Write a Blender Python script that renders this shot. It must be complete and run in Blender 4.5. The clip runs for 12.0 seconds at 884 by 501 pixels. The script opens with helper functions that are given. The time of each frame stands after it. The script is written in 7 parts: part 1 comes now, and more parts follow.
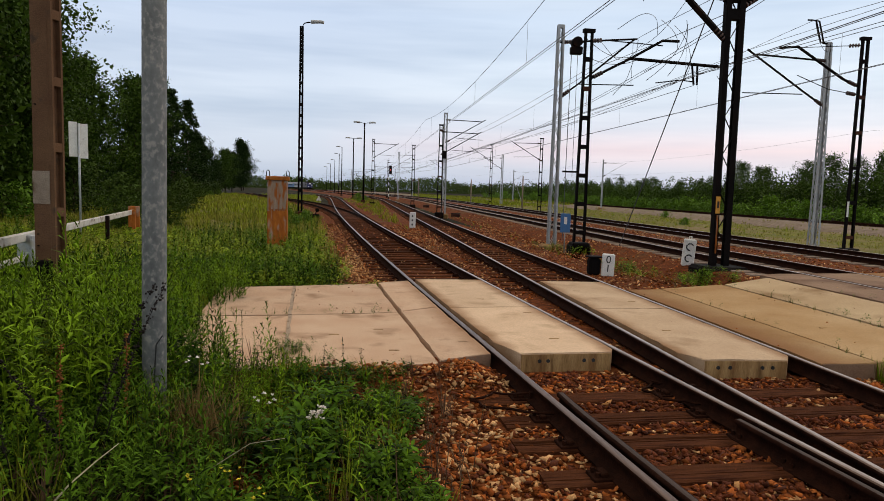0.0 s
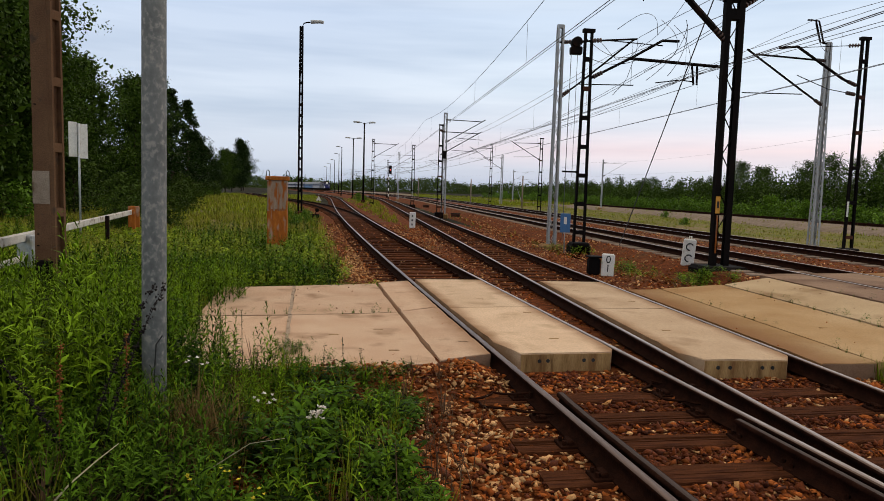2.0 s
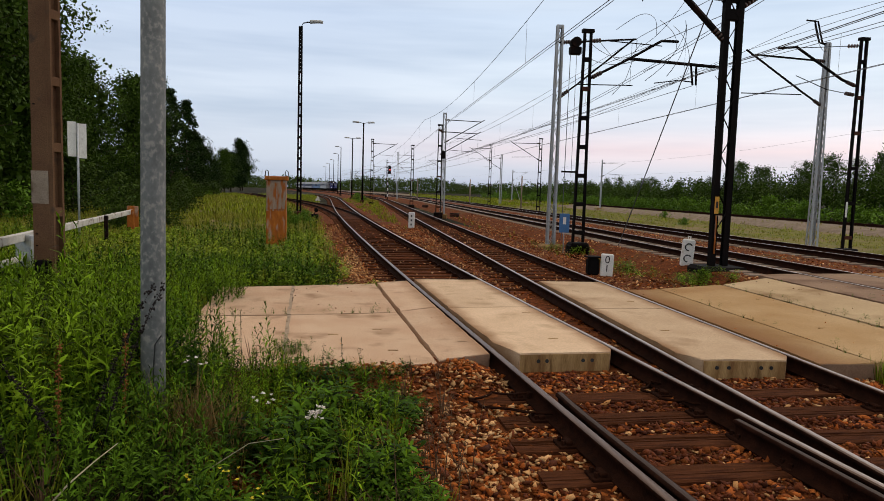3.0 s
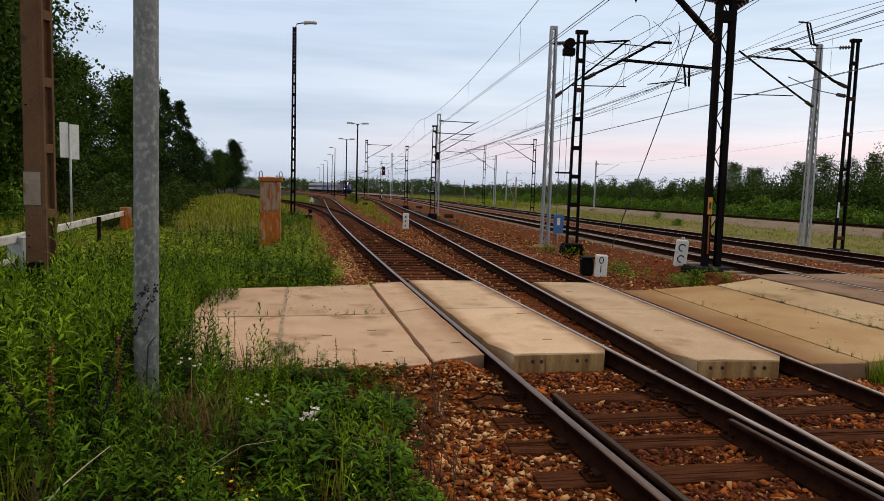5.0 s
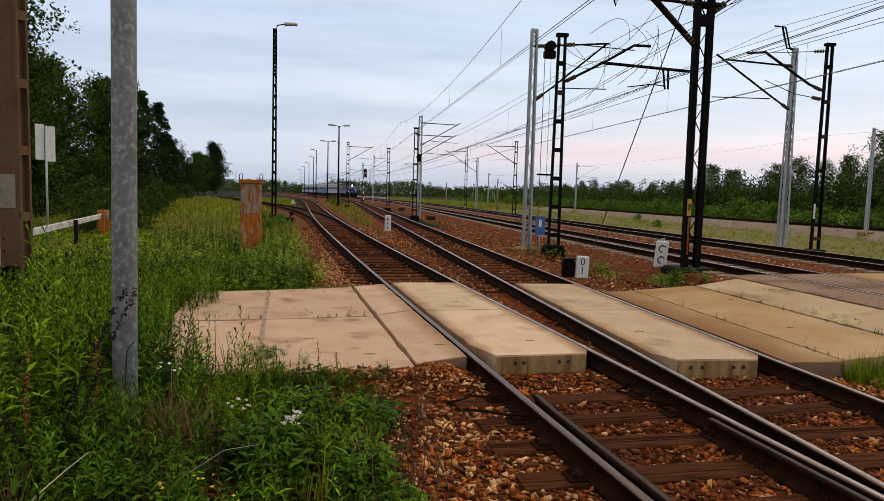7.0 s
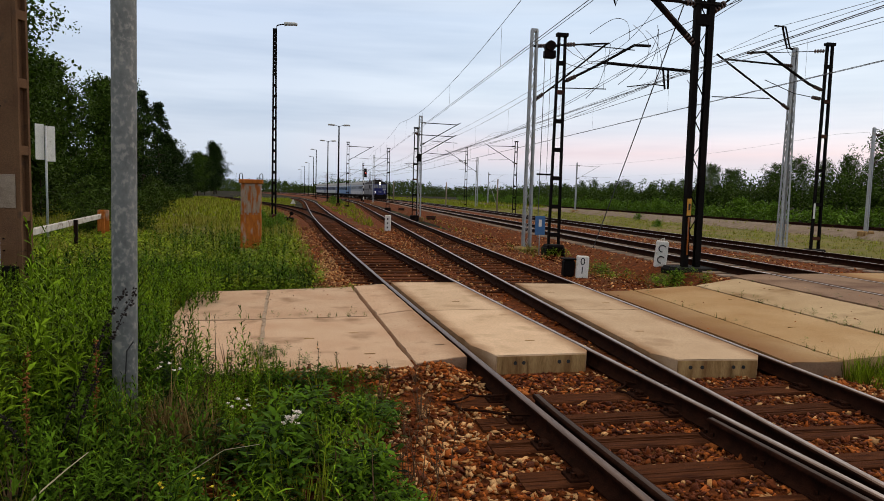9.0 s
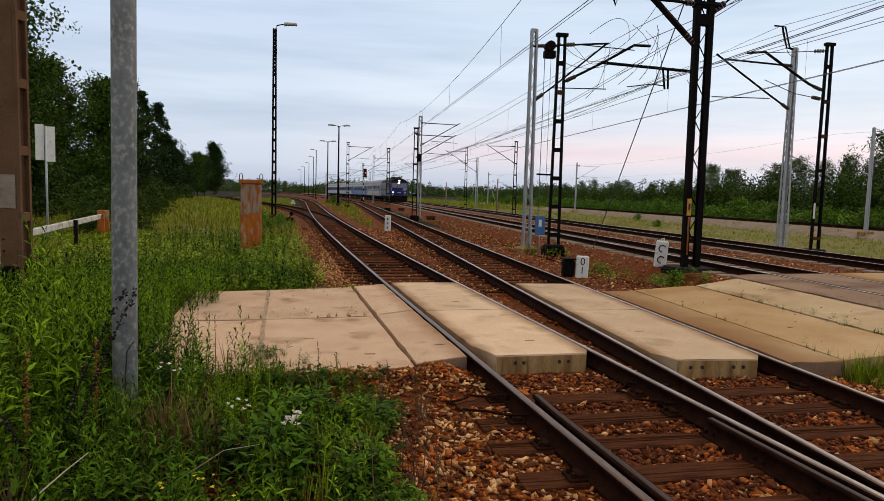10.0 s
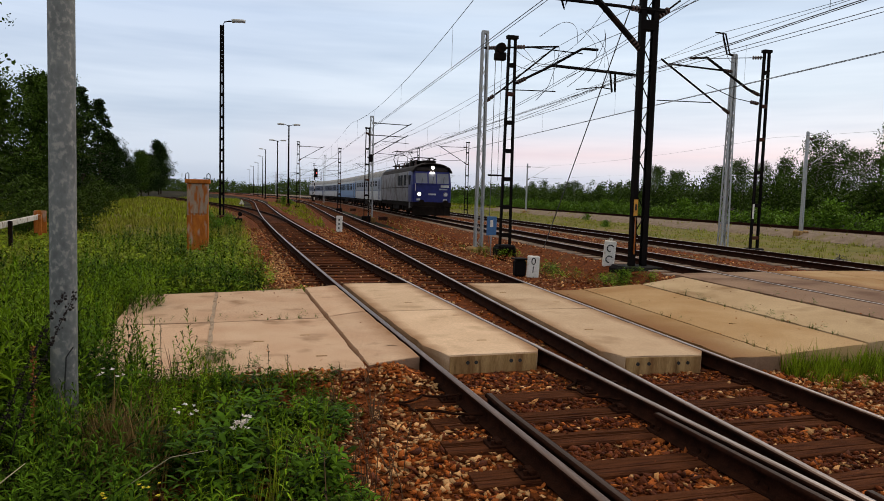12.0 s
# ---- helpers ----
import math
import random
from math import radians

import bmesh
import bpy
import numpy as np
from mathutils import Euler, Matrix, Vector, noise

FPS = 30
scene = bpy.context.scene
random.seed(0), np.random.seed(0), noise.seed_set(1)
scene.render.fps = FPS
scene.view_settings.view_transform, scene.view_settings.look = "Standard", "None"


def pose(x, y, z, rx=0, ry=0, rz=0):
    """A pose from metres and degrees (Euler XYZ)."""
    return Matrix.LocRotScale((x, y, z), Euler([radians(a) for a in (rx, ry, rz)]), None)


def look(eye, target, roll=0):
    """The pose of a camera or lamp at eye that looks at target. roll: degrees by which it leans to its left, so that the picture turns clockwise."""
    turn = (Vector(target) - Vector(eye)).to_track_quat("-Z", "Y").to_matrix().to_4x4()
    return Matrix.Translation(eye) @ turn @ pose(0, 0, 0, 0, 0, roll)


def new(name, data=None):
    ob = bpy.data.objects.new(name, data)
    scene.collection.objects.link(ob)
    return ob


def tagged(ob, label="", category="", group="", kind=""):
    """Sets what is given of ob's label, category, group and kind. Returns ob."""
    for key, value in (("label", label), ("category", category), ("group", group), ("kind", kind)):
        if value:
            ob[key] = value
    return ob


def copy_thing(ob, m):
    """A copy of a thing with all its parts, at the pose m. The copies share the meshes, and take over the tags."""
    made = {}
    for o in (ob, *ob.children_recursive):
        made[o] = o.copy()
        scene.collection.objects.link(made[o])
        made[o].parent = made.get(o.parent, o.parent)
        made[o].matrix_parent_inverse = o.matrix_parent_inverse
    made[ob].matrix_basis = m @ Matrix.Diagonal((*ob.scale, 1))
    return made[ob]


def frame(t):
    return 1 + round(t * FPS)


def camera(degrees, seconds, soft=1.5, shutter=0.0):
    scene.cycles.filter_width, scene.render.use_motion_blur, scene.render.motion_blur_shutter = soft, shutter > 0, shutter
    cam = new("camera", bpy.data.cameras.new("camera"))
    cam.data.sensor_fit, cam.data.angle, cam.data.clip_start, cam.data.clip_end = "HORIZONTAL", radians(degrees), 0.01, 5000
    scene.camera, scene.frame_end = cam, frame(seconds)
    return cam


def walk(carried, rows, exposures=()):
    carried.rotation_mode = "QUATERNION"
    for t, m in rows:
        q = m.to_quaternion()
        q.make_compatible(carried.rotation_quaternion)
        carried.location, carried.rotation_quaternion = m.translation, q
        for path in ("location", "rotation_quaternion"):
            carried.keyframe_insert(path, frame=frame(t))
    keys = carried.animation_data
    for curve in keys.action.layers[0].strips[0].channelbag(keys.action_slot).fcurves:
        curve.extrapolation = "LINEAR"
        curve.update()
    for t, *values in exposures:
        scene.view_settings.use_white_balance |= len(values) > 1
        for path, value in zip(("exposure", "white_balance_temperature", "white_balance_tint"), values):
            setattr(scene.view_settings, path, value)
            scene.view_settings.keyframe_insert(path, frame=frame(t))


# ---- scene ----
cam = camera(68.2, 12.0, soft=0.5)
walk(cam, [
    (0.0, pose(0, 0, 1.80, 84.760, -1.720, -7.030)),
    (0.5, pose(0, 0, 1.80, 84.760, -1.720, -7.030)),
    (1.0, pose(0, 0, 1.80, 84.757, -1.712, -6.976)),
    (1.5, pose(0, 0, 1.80, 84.749, -1.753, -7.021)),
    (2.0, pose(0, 0, 1.80, 84.758, -1.713, -7.043)),
    (2.5, pose(0, 0, 1.80, 84.766, -1.753, -7.113)),
    (3.0, pose(0, 0, 1.80, 84.765, -1.755, -7.117)),
    (4.8, pose(0, 0, 1.80, 84.795, -1.679, -7.196)),
    (5.0, pose(0, 0, 1.80, 84.864, -1.709, -7.623)),
    (5.5, pose(0, 0, 1.80, 84.937, -1.667, -8.196)),
    (6.0, pose(0, 0, 1.80, 84.988, -1.646, -8.529)),
    (6.5, pose(0, 0, 1.80, 85.033, -1.624, -8.844)),
    (7.0, pose(0, 0, 1.80, 85.088, -1.607, -9.198)),
    (9.0, pose(0, 0, 1.80, 85.073, -1.601, -9.201)),
    (9.5, pose(0, 0, 1.80, 85.074, -1.576, -9.177)),
    (10.0, pose(0, 0, 1.80, 85.084, -1.572, -9.206)),
    (10.5, pose(0, 0, 1.80, 85.090, -1.562, -9.219)),
    (11.0, pose(0, 0, 1.80, 85.186, -1.569, -9.838)),
    (11.5, pose(0, 0, 1.80, 85.238, -1.610, -11.444)),
    (12.0, pose(0, 0, 1.80, 85.243, -1.680, -13.399)),
])

# ---- sky and sun: overcast dusk, pale blue with thin streaks and a pink band low down ----
SUN_EL, SUN_AZ = radians(14), radians(62)
world = bpy.data.worlds.new("overcast_sky")
scene.world = world
world.use_nodes = True
wt = world.node_tree
wt.nodes.clear()


def wnode(kind, **inputs):
    n = wt.nodes.new(kind)
    for key, value in inputs.items():
        n.inputs[key].default_value = value
    return n


w_out, w_bg = wnode("ShaderNodeOutputWorld"), wnode("ShaderNodeBackground", Strength=1.0)
w_sky = wnode("ShaderNodeTexSky")
w_sky.sky_type, w_sky.sun_disc = "NISHITA", False
w_sky.sun_elevation, w_sky.sun_rotation = SUN_EL, SUN_AZ
w_co, w_sep = wnode("ShaderNodeTexCoord"), wnode("ShaderNodeSeparateXYZ")
w_map = wnode("ShaderNodeMapping")
w_map.inputs["Scale"].default_value = (1.0, 1.0, 11.0)
w_map.inputs["Rotation"].default_value = (0.03, -0.05, 0.0)
w_noise = wnode("ShaderNodeTexNoise", Scale=1.7, Detail=4.0, Roughness=0.55)
w_ramp = wnode("ShaderNodeValToRGB")
cr = w_ramp.color_ramp
for pos, col in ((0.0, (0.50, 0.56, 0.70, 1)), (0.035, (0.64, 0.67, 0.78, 1)), (0.066, (0.88, 0.75, 0.80, 1)), (0.10, (0.79, 0.82, 0.91, 1)), (0.15, (0.79, 0.88, 0.98, 1)),
                 (0.25, (0.62, 0.74, 0.90, 1)), (0.34, (0.68, 0.75, 0.84, 1)), (0.6, (0.81, 0.75, 0.66, 1))):
    e = cr.elements.new(pos)
    e.color = col
cr.elements.remove(cr.elements[0])
cr.elements[-1].position, cr.elements[-1].color = 1.0, (0.96, 0.87, 0.755, 1)
# towards the set sun the low sky turns pink; elsewhere it stays blue-grey
w_ramp2 = wnode("ShaderNodeValToRGB")
for pos, col in ((0.0, (0.52, 0.59, 0.72, 1)), (0.05, (0.60, 0.67, 0.79, 1)), (0.12, (0.66, 0.75, 0.88, 1)), (0.25, (0.57, 0.68, 0.86, 1)), (0.34, (0.64, 0.72, 0.83, 1)), (0.6, (0.81, 0.75, 0.66, 1))):
    w_ramp2.color_ramp.elements.new(pos).color = col
w_ramp2.color_ramp.elements.remove(w_ramp2.color_ramp.elements[0])
w_ramp2.color_ramp.elements[-1].position, w_ramp2.color_ramp.elements[-1].color = 1.0, (0.96, 0.87, 0.755, 1)
w_dot = wnode("ShaderNodeVectorMath")
w_dot.operation = "DOT_PRODUCT"
w_dot.inputs[1].default_value = (math.sin(radians(34)), math.cos(radians(34)), 0.0)
w_glow = wnode("ShaderNodeMapRange")
w_glow.inputs["From Min"].default_value, w_glow.inputs["From Max"].default_value = 0.78, 0.97
w_both = wnode("ShaderNodeMixRGB")
w_cloud = wnode("ShaderNodeValToRGB")
w_cloud.color_ramp.elements[0].position, w_cloud.color_ramp.elements[0].color = 0.36, (0.87, 0.90, 0.94, 1)
w_cloud.color_ramp.elements[1].position, w_cloud.color_ramp.elements[1].color = 0.64, (1.15, 1.13, 1.11, 1)
w_mul = wnode("ShaderNodeMixRGB", Fac=1.0)
w_mul.blend_type = "MULTIPLY"
w_dim = wnode("ShaderNodeMixRGB", Fac=1.0, Color2=(0.08, 0.08, 0.08, 1))
w_dim.blend_type = "MULTIPLY"
w_mix = wnode("ShaderNodeMixRGB", Fac=0.94)
for a, b in ((w_co.outputs["Generated"], w_sep.inputs[0]), (w_co.outputs["Generated"], w_map.inputs[0]), (w_map.outputs[0], w_noise.inputs["Vector"]),
             (w_sep.outputs["Z"], w_ramp.inputs[0]), (w_sep.outputs["Z"], w_ramp2.inputs[0]), (w_co.outputs["Generated"], w_dot.inputs[0]), (w_dot.outputs["Value"], w_glow.inputs[0]), (w_glow.outputs[0], w_both.inputs[0]), (w_ramp2.outputs[0], w_both.inputs[1]), (w_ramp.outputs[0], w_both.inputs[2]), (w_noise.outputs["Fac"], w_cloud.inputs[0]), (w_both.outputs[0], w_mul.inputs[1]),
             (w_cloud.outputs[0], w_mul.inputs[2]), (w_sky.outputs[0], w_dim.inputs[1]), (w_dim.outputs[0], w_mix.inputs[1]), (w_mul.outputs[0], w_mix.inputs[2]),
             (w_mix.outputs[0], w_bg.inputs[0]), (w_bg.outputs[0], w_out.inputs[0])):
    wt.links.new(a, b)

sun = new("sun", bpy.data.lights.new("sun", "SUN"))
sun.data.energy, sun.data.angle, sun.data.color = 0.95, radians(25), (1.0, 0.88, 0.78)
sun.matrix_world = look((0, 0, 0), (-math.sin(SUN_AZ) * math.cos(radians(38)), -math.cos(SUN_AZ) * math.cos(radians(38)), -math.sin(radians(38))))
scene.view_settings.exposure = 0.0


# ---- materials ----
def mat(name, a, b, scale=8.0, rough=0.8, metal=0.0, bump=0.2, fine=60.0, dirt=None, dirt_scale=1.2, dirt_from=0.55, stretch=(1, 1, 1), vary=0.0, island=0.0, emit=None, spec=None):
    """A worn surface: two colours in a coarse noise, a fine grain, patches of dirt and a bump."""
    m = bpy.data.materials.new(name)
    m.use_nodes = True
    nt = m.node_tree
    bsdf = nt.nodes["Principled BSDF"]
    co = nt.nodes.new("ShaderNodeTexCoord")
    mp = nt.nodes.new("ShaderNodeMapping")
    mp.inputs["Scale"].default_value = stretch
    nt.links.new(co.outputs["Object"], mp.inputs[0])

    def tex(s, detail=4.0):
        n = nt.nodes.new("ShaderNodeTexNoise")
        n.inputs["Scale"].default_value, n.inputs["Detail"].default_value = s, detail
        nt.links.new(mp.outputs[0], n.inputs["Vector"])
        return n

    def mixed(fac, c1, c2, blend="MIX"):
        n = nt.nodes.new("ShaderNodeMixRGB")
        n.blend_type = blend
        for sock, v in zip(n.inputs, (fac, c1, c2)):
            if isinstance(v, bpy.types.NodeSocket):
                nt.links.new(v, sock)
            else:
                sock.default_value = v if isinstance(v, float) else (*v, 1)
        return n.outputs[0]

    def ramp(sock, lo, hi):
        n = nt.nodes.new("ShaderNodeMapRange")
        n.inputs["From Min"].default_value, n.inputs["From Max"].default_value = lo, hi
        nt.links.new(sock, n.inputs[0])
        return n.outputs[0]

    coarse, grain = tex(scale), tex(fine, 3.0)
    col = mixed(ramp(coarse.outputs["Fac"], 0.3, 0.7), a, b)
    col = mixed(0.35, col, mixed(ramp(grain.outputs["Fac"], 0.3, 0.7), (0.45, 0.45, 0.45), (1.4, 1.4, 1.4)), "MULTIPLY")
    if dirt:
        patch = tex(dirt_scale, 6.0)
        col = mixed(ramp(patch.outputs["Fac"], dirt_from, dirt_from + 0.14), col, dirt)
    if vary or island:
        src = nt.nodes.new("ShaderNodeObjectInfo").outputs["Random"] if vary else nt.nodes.new("ShaderNodeNewGeometry").outputs["Random Per Island"]
        k = vary or island
        n = nt.nodes.new("ShaderNodeMapRange")
        n.inputs["To Min"].default_value, n.inputs["To Max"].default_value = 1 - k, 1 + k
        nt.links.new(src, n.inputs[0])
        hs = nt.nodes.new("ShaderNodeHueSaturation")
        nt.links.new(n.outputs[0], hs.inputs["Value"])
        nt.links.new(col, hs.inputs["Color"])
        col = hs.outputs[0]
    nt.links.new(col, bsdf.inputs["Base Color"])
    bsdf.inputs["Roughness"].default_value, bsdf.inputs["Metallic"].default_value = rough, metal
    bsdf.inputs["Specular IOR Level"].default_value = spec if spec is not None else (0.5 if rough < 0.6 else 0.06)
    if bump:
        bp = nt.nodes.new("ShaderNodeBump")
        bp.inputs["Strength"].default_value, bp.inputs["Distance"].default_value = bump, 0.02
        nt.links.new(grain.outputs["Fac"], bp.inputs["Height"])
        nt.links.new(bp.outputs[0], bsdf.inputs["Normal"])
    if emit:
        bsdf.inputs["Emission Color"].default_value, bsdf.inputs["Emission Strength"].default_value = (*emit[0], 1), emit[1]
    return m


# brown soil taken down to near black: the shade under weeds is in its colour
M_SOIL_SHADE = mat("soil", (0.016, 0.011, 0.005), (0.014, 0.015, 0.004), 0.5, 0.95, fine=9, dirt=(0.09, 0.075, 0.03), dirt_scale=0.15, bump=0.5)
M_TURF = mat("rough_turf", (0.19, 0.165, 0.045), (0.10, 0.108, 0.022), 0.6, 0.95, fine=14, dirt=(0.20, 0.145, 0.07), dirt_scale=0.3, dirt_from=0.50, bump=0.8)
M_BALLAST = mat("rusty_ballast", (0.215, 0.062, 0.017), (0.050, 0.014, 0.005), 11.0, 0.95, fine=38, dirt=(0.115, 0.068, 0.028), dirt_scale=0.5, bump=1.0)
M_GREYBED = mat("grey_gravel", (0.27, 0.205, 0.155), (0.16, 0.118, 0.085), 2.2, 0.95, fine=18, dirt=(0.17, 0.14, 0.055), dirt_scale=0.5, bump=0.8)
M_STONE_PALE = mat("pale_ballast_stone", (0.50, 0.235, 0.08), (0.62, 0.385, 0.19), 2.0, 0.9, fine=90, island=0.4, bump=0.4)
M_STONE_DARK = mat("dark_ballast_stone", (0.085, 0.019, 0.006), (0.145, 0.037, 0.010), 2.0, 0.9, fine=90, island=0.5, bump=0.4, spec=0.2)
M_STONE = mat("ballast_stone", (0.285, 0.066, 0.013), (0.37, 0.120, 0.030), 2.0, 0.9, fine=90, dirt=(0.10, 0.026, 0.008), dirt_scale=1.6, dirt_from=0.46, island=0.6, bump=0.4)
M_CONC_RED = mat("reddish_concrete_slab", (0.58, 0.405, 0.275), (0.50, 0.318, 0.205), 1.4, 0.88, fine=70, dirt=(0.31, 0.19, 0.115), dirt_scale=1.7, dirt_from=0.56, vary=0.08, bump=0.25)
M_CONC = mat("concrete_slab", (0.70, 0.505, 0.34), (0.59, 0.41, 0.265), 1.4, 0.88, fine=70, dirt=(0.40, 0.265, 0.155), dirt_scale=1.1, dirt_from=0.55, vary=0.10, bump=0.25)
M_CONC_RUST = mat("stained_concrete_slab", (0.34, 0.190, 0.075), (0.47, 0.315, 0.165), 0.8, 0.85, fine=60, dirt=(0.27, 0.135, 0.05), dirt_scale=0.38, dirt_from=0.50, vary=0.10, bump=0.25)
M_MORTAR = mat("pale_mortar", (0.42, 0.32, 0.235), (0.33, 0.24, 0.17), 9.0, 0.92, fine=60, dirt=(0.20, 0.13, 0.08), dirt_scale=6.0, dirt_from=0.5, bump=0.5)
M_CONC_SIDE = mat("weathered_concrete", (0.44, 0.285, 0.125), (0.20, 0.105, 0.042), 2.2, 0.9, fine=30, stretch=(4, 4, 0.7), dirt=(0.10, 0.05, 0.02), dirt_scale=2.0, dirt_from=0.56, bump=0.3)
M_CONC_EAST = mat("yellowish_concrete_slab", (0.54, 0.395, 0.235), (0.43, 0.295, 0.165), 1.0, 0.88, fine=70, dirt=(0.27, 0.165, 0.08), dirt_scale=0.9, dirt_from=0.56, vary=0.06, bump=0.25)
M_CONC_INNER = mat("greyish_concrete_slab", (0.56, 0.405, 0.268), (0.46, 0.318, 0.20), 1.2, 0.88, fine=70, dirt=(0.29, 0.18, 0.10), dirt_scale=1.0, dirt_from=0.56, vary=0.06, bump=0.25)
M_CONC_WORN = mat("dark_traffic_worn_slab", (0.22, 0.135, 0.09), (0.30, 0.195, 0.125), 0.9, 0.85, fine=60, dirt=(0.15, 0.085, 0.055), dirt_scale=0.7, dirt_from=0.48, vary=0.08, bump=0.25)


def rail_rust(m, strength=0.8, reach=0.42):
    """Brown brake dust and rust that lies on the slabs along the rails, broken up by a coarse noise."""
    nt = m.node_tree
    bsdf = nt.nodes["Principled BSDF"]
    base = bsdf.inputs["Base Color"].links[0].from_socket
    co = nt.nodes.new("ShaderNodeTexCoord")
    sep = nt.nodes.new("ShaderNodeSeparateXYZ")
    nt.links.new(co.outputs["Object"], sep.inputs[0])

    def op(kind, p, q, r=None):
        n = nt.nodes.new("ShaderNodeMath")
        n.operation = kind
        for sock, v in zip(n.inputs, (p, q, r)):
            if isinstance(v, bpy.types.NodeSocket):
                nt.links.new(v, sock)
            elif v is not None:
                sock.default_value = v
        return n.outputs[0]

    along = op("MULTIPLY_ADD", sep.outputs["Y"], 0.0911, sep.outputs["X"])
    gap = None
    for src, at in ((along, 2.194), (along, 3.694), (sep.outputs["X"], 3.55), (sep.outputs["X"], 5.05), (sep.outputs["X"], 9.52), (sep.outputs["X"], 11.02)):
        d = op("ABSOLUTE", op("SUBTRACT", src, at), 0.0)
        gap = d if gap is None else op("MINIMUM", gap, d)
    tex = nt.nodes.new("ShaderNodeTexNoise")
    tex.inputs["Scale"].default_value, tex.inputs["Detail"].default_value = 2.6, 6.0
    nt.links.new(co.outputs["Object"], tex.inputs["Vector"])
    wide = op("ADD", gap, op("MULTIPLY", op("SUBTRACT", tex.outputs["Fac"], 0.5), 0.22))
    fac = nt.nodes.new("ShaderNodeMapRange")
    fac.interpolation_type = "SMOOTHSTEP"
    fac.inputs["From Min"].default_value, fac.inputs["From Max"].default_value = 0.05, reach
    fac.inputs["To Min"].default_value, fac.inputs["To Max"].default_value = strength, 0.0
    nt.links.new(wide, fac.inputs[0])
    mix = nt.nodes.new("ShaderNodeMixRGB")
    mix.inputs[2].default_value = (0.225, 0.105, 0.042, 1)
    nt.links.new(fac.outputs[0], mix.inputs[0])
    nt.links.new(base, mix.inputs[1])
    nt.links.new(mix.outputs[0], bsdf.inputs["Base Color"])


rail_rust(M_CONC, 0.8, 0.34)
rail_rust(M_CONC_INNER, 0.8, 0.34)
rail_rust(M_CONC_RED, 0.6)
rail_rust(M_CONC_RUST, 0.85, 0.8)
M_RAILTOP = mat("polished_rail_head", (0.66, 0.60, 0.56), (0.46, 0.39, 0.35), 6.0, 0.30, 1.0, stretch=(4, 0.2, 1), bump=0.02)
M_RAILWORN = mat("worn_brown_rail_head", (0.20, 0.125, 0.09), (0.09, 0.050, 0.034), 6.0, 0.38, 0.7, stretch=(4, 0.2, 1), bump=0.04)
M_RAILMID = mat("used_rail_head", (0.50, 0.41, 0.355), (0.28, 0.20, 0.155), 6.0, 0.32, 0.9, stretch=(4, 0.2, 1), bump=0.03)
M_RAILDULL = mat("dull_rail_head", (0.060, 0.035, 0.025), (0.030, 0.018, 0.013), 6.0, 0.7, 0.0, spec=0.2, stretch=(4, 0.2, 1), bump=0.1)
M_RAIL = mat("rusty_rail", (0.030, 0.0105, 0.0055), (0.013, 0.005, 0.003), 8.0, 0.9, 0.0, spec=0.04, bump=0.3)
M_SLEEPER = mat("old_sleeper_wood", (0.115, 0.041, 0.017), (0.032, 0.010, 0.005), 3.0, 0.9, spec=0.03, fine=30, stretch=(1, 9, 4), dirt=(0.085, 0.030, 0.012), dirt_scale=1.0, vary=0.35, bump=0.6)
M_SLEEPER_C = mat("concrete_sleeper", (0.30, 0.24, 0.19), (0.22, 0.15, 0.11), 3.0, 0.9, vary=0.15)
M_BLACK = mat("black_painted_steel", (0.0035, 0.003, 0.003), (0.007, 0.0045, 0.004), 3.0, 0.75, 0.0, spec=0.08, dirt=(0.035, 0.012, 0.006), dirt_scale=1.1, dirt_from=0.60, bump=0.15)
M_RUSTSTEEL = mat("rusting_steel", (0.09, 0.028, 0.013), (0.025, 0.012, 0.009), 2.2, 0.8, 0.0, spec=0.2, bump=0.3)
M_GALV = mat("galvanised_steel", (0.44, 0.45, 0.46), (0.34, 0.35, 0.36), 14.0, 0.55, 0.45, fine=40, dirt=(0.40, 0.38, 0.33), dirt_scale=6.0, bump=0.12)
M_GALVPOST = mat("weathered_galvanised_tube", (0.185, 0.19, 0.185), (0.125, 0.13, 0.128), 5.0, 0.7, 0.0, fine=26, stretch=(1, 1, 0.75), dirt=(0.27, 0.26, 0.235), dirt_scale=26.0, dirt_from=0.53, bump=0.15)
M_POLE = mat("brown_concrete_pole", (0.16, 0.088, 0.048), (0.115, 0.06, 0.034), 2.5, 0.9, fine=55, dirt=(0.075, 0.05, 0.035), dirt_scale=3.5, dirt_from=0.62, bump=0.5)
M_BAND = mat("worn_pale_band", (0.34, 0.27, 0.21), (0.22, 0.165, 0.125), 3.0, 0.9, fine=45, dirt=(0.13, 0.085, 0.055), dirt_scale=4.0, dirt_from=0.52, bump=0.4)
M_WHITE = mat("chipped_white_paint", (0.72, 0.70, 0.66), (0.62, 0.60, 0.56), 5.0, 0.7, dirt=(0.30, 0.24, 0.18), dirt_scale=5.0, dirt_from=0.60, bump=0.2)
M_BEAM = mat("flaking_beam_paint", (0.60, 0.57, 0.52), (0.46, 0.42, 0.37), 4.0, 0.75, dirt=(0.17, 0.10, 0.06), dirt_scale=4.5, dirt_from=0.54, bump=0.4)
M_DARKTXT = mat("black_lettering", (0.03, 0.03, 0.03), (0.05, 0.05, 0.05), 20.0, 0.7, bump=0)
M_BLUE = mat("blue_sign_paint", (0.03, 0.11, 0.27), (0.04, 0.13, 0.30), 6.0, 0.5, dirt=(0.10, 0.16, 0.24), bump=0.05)
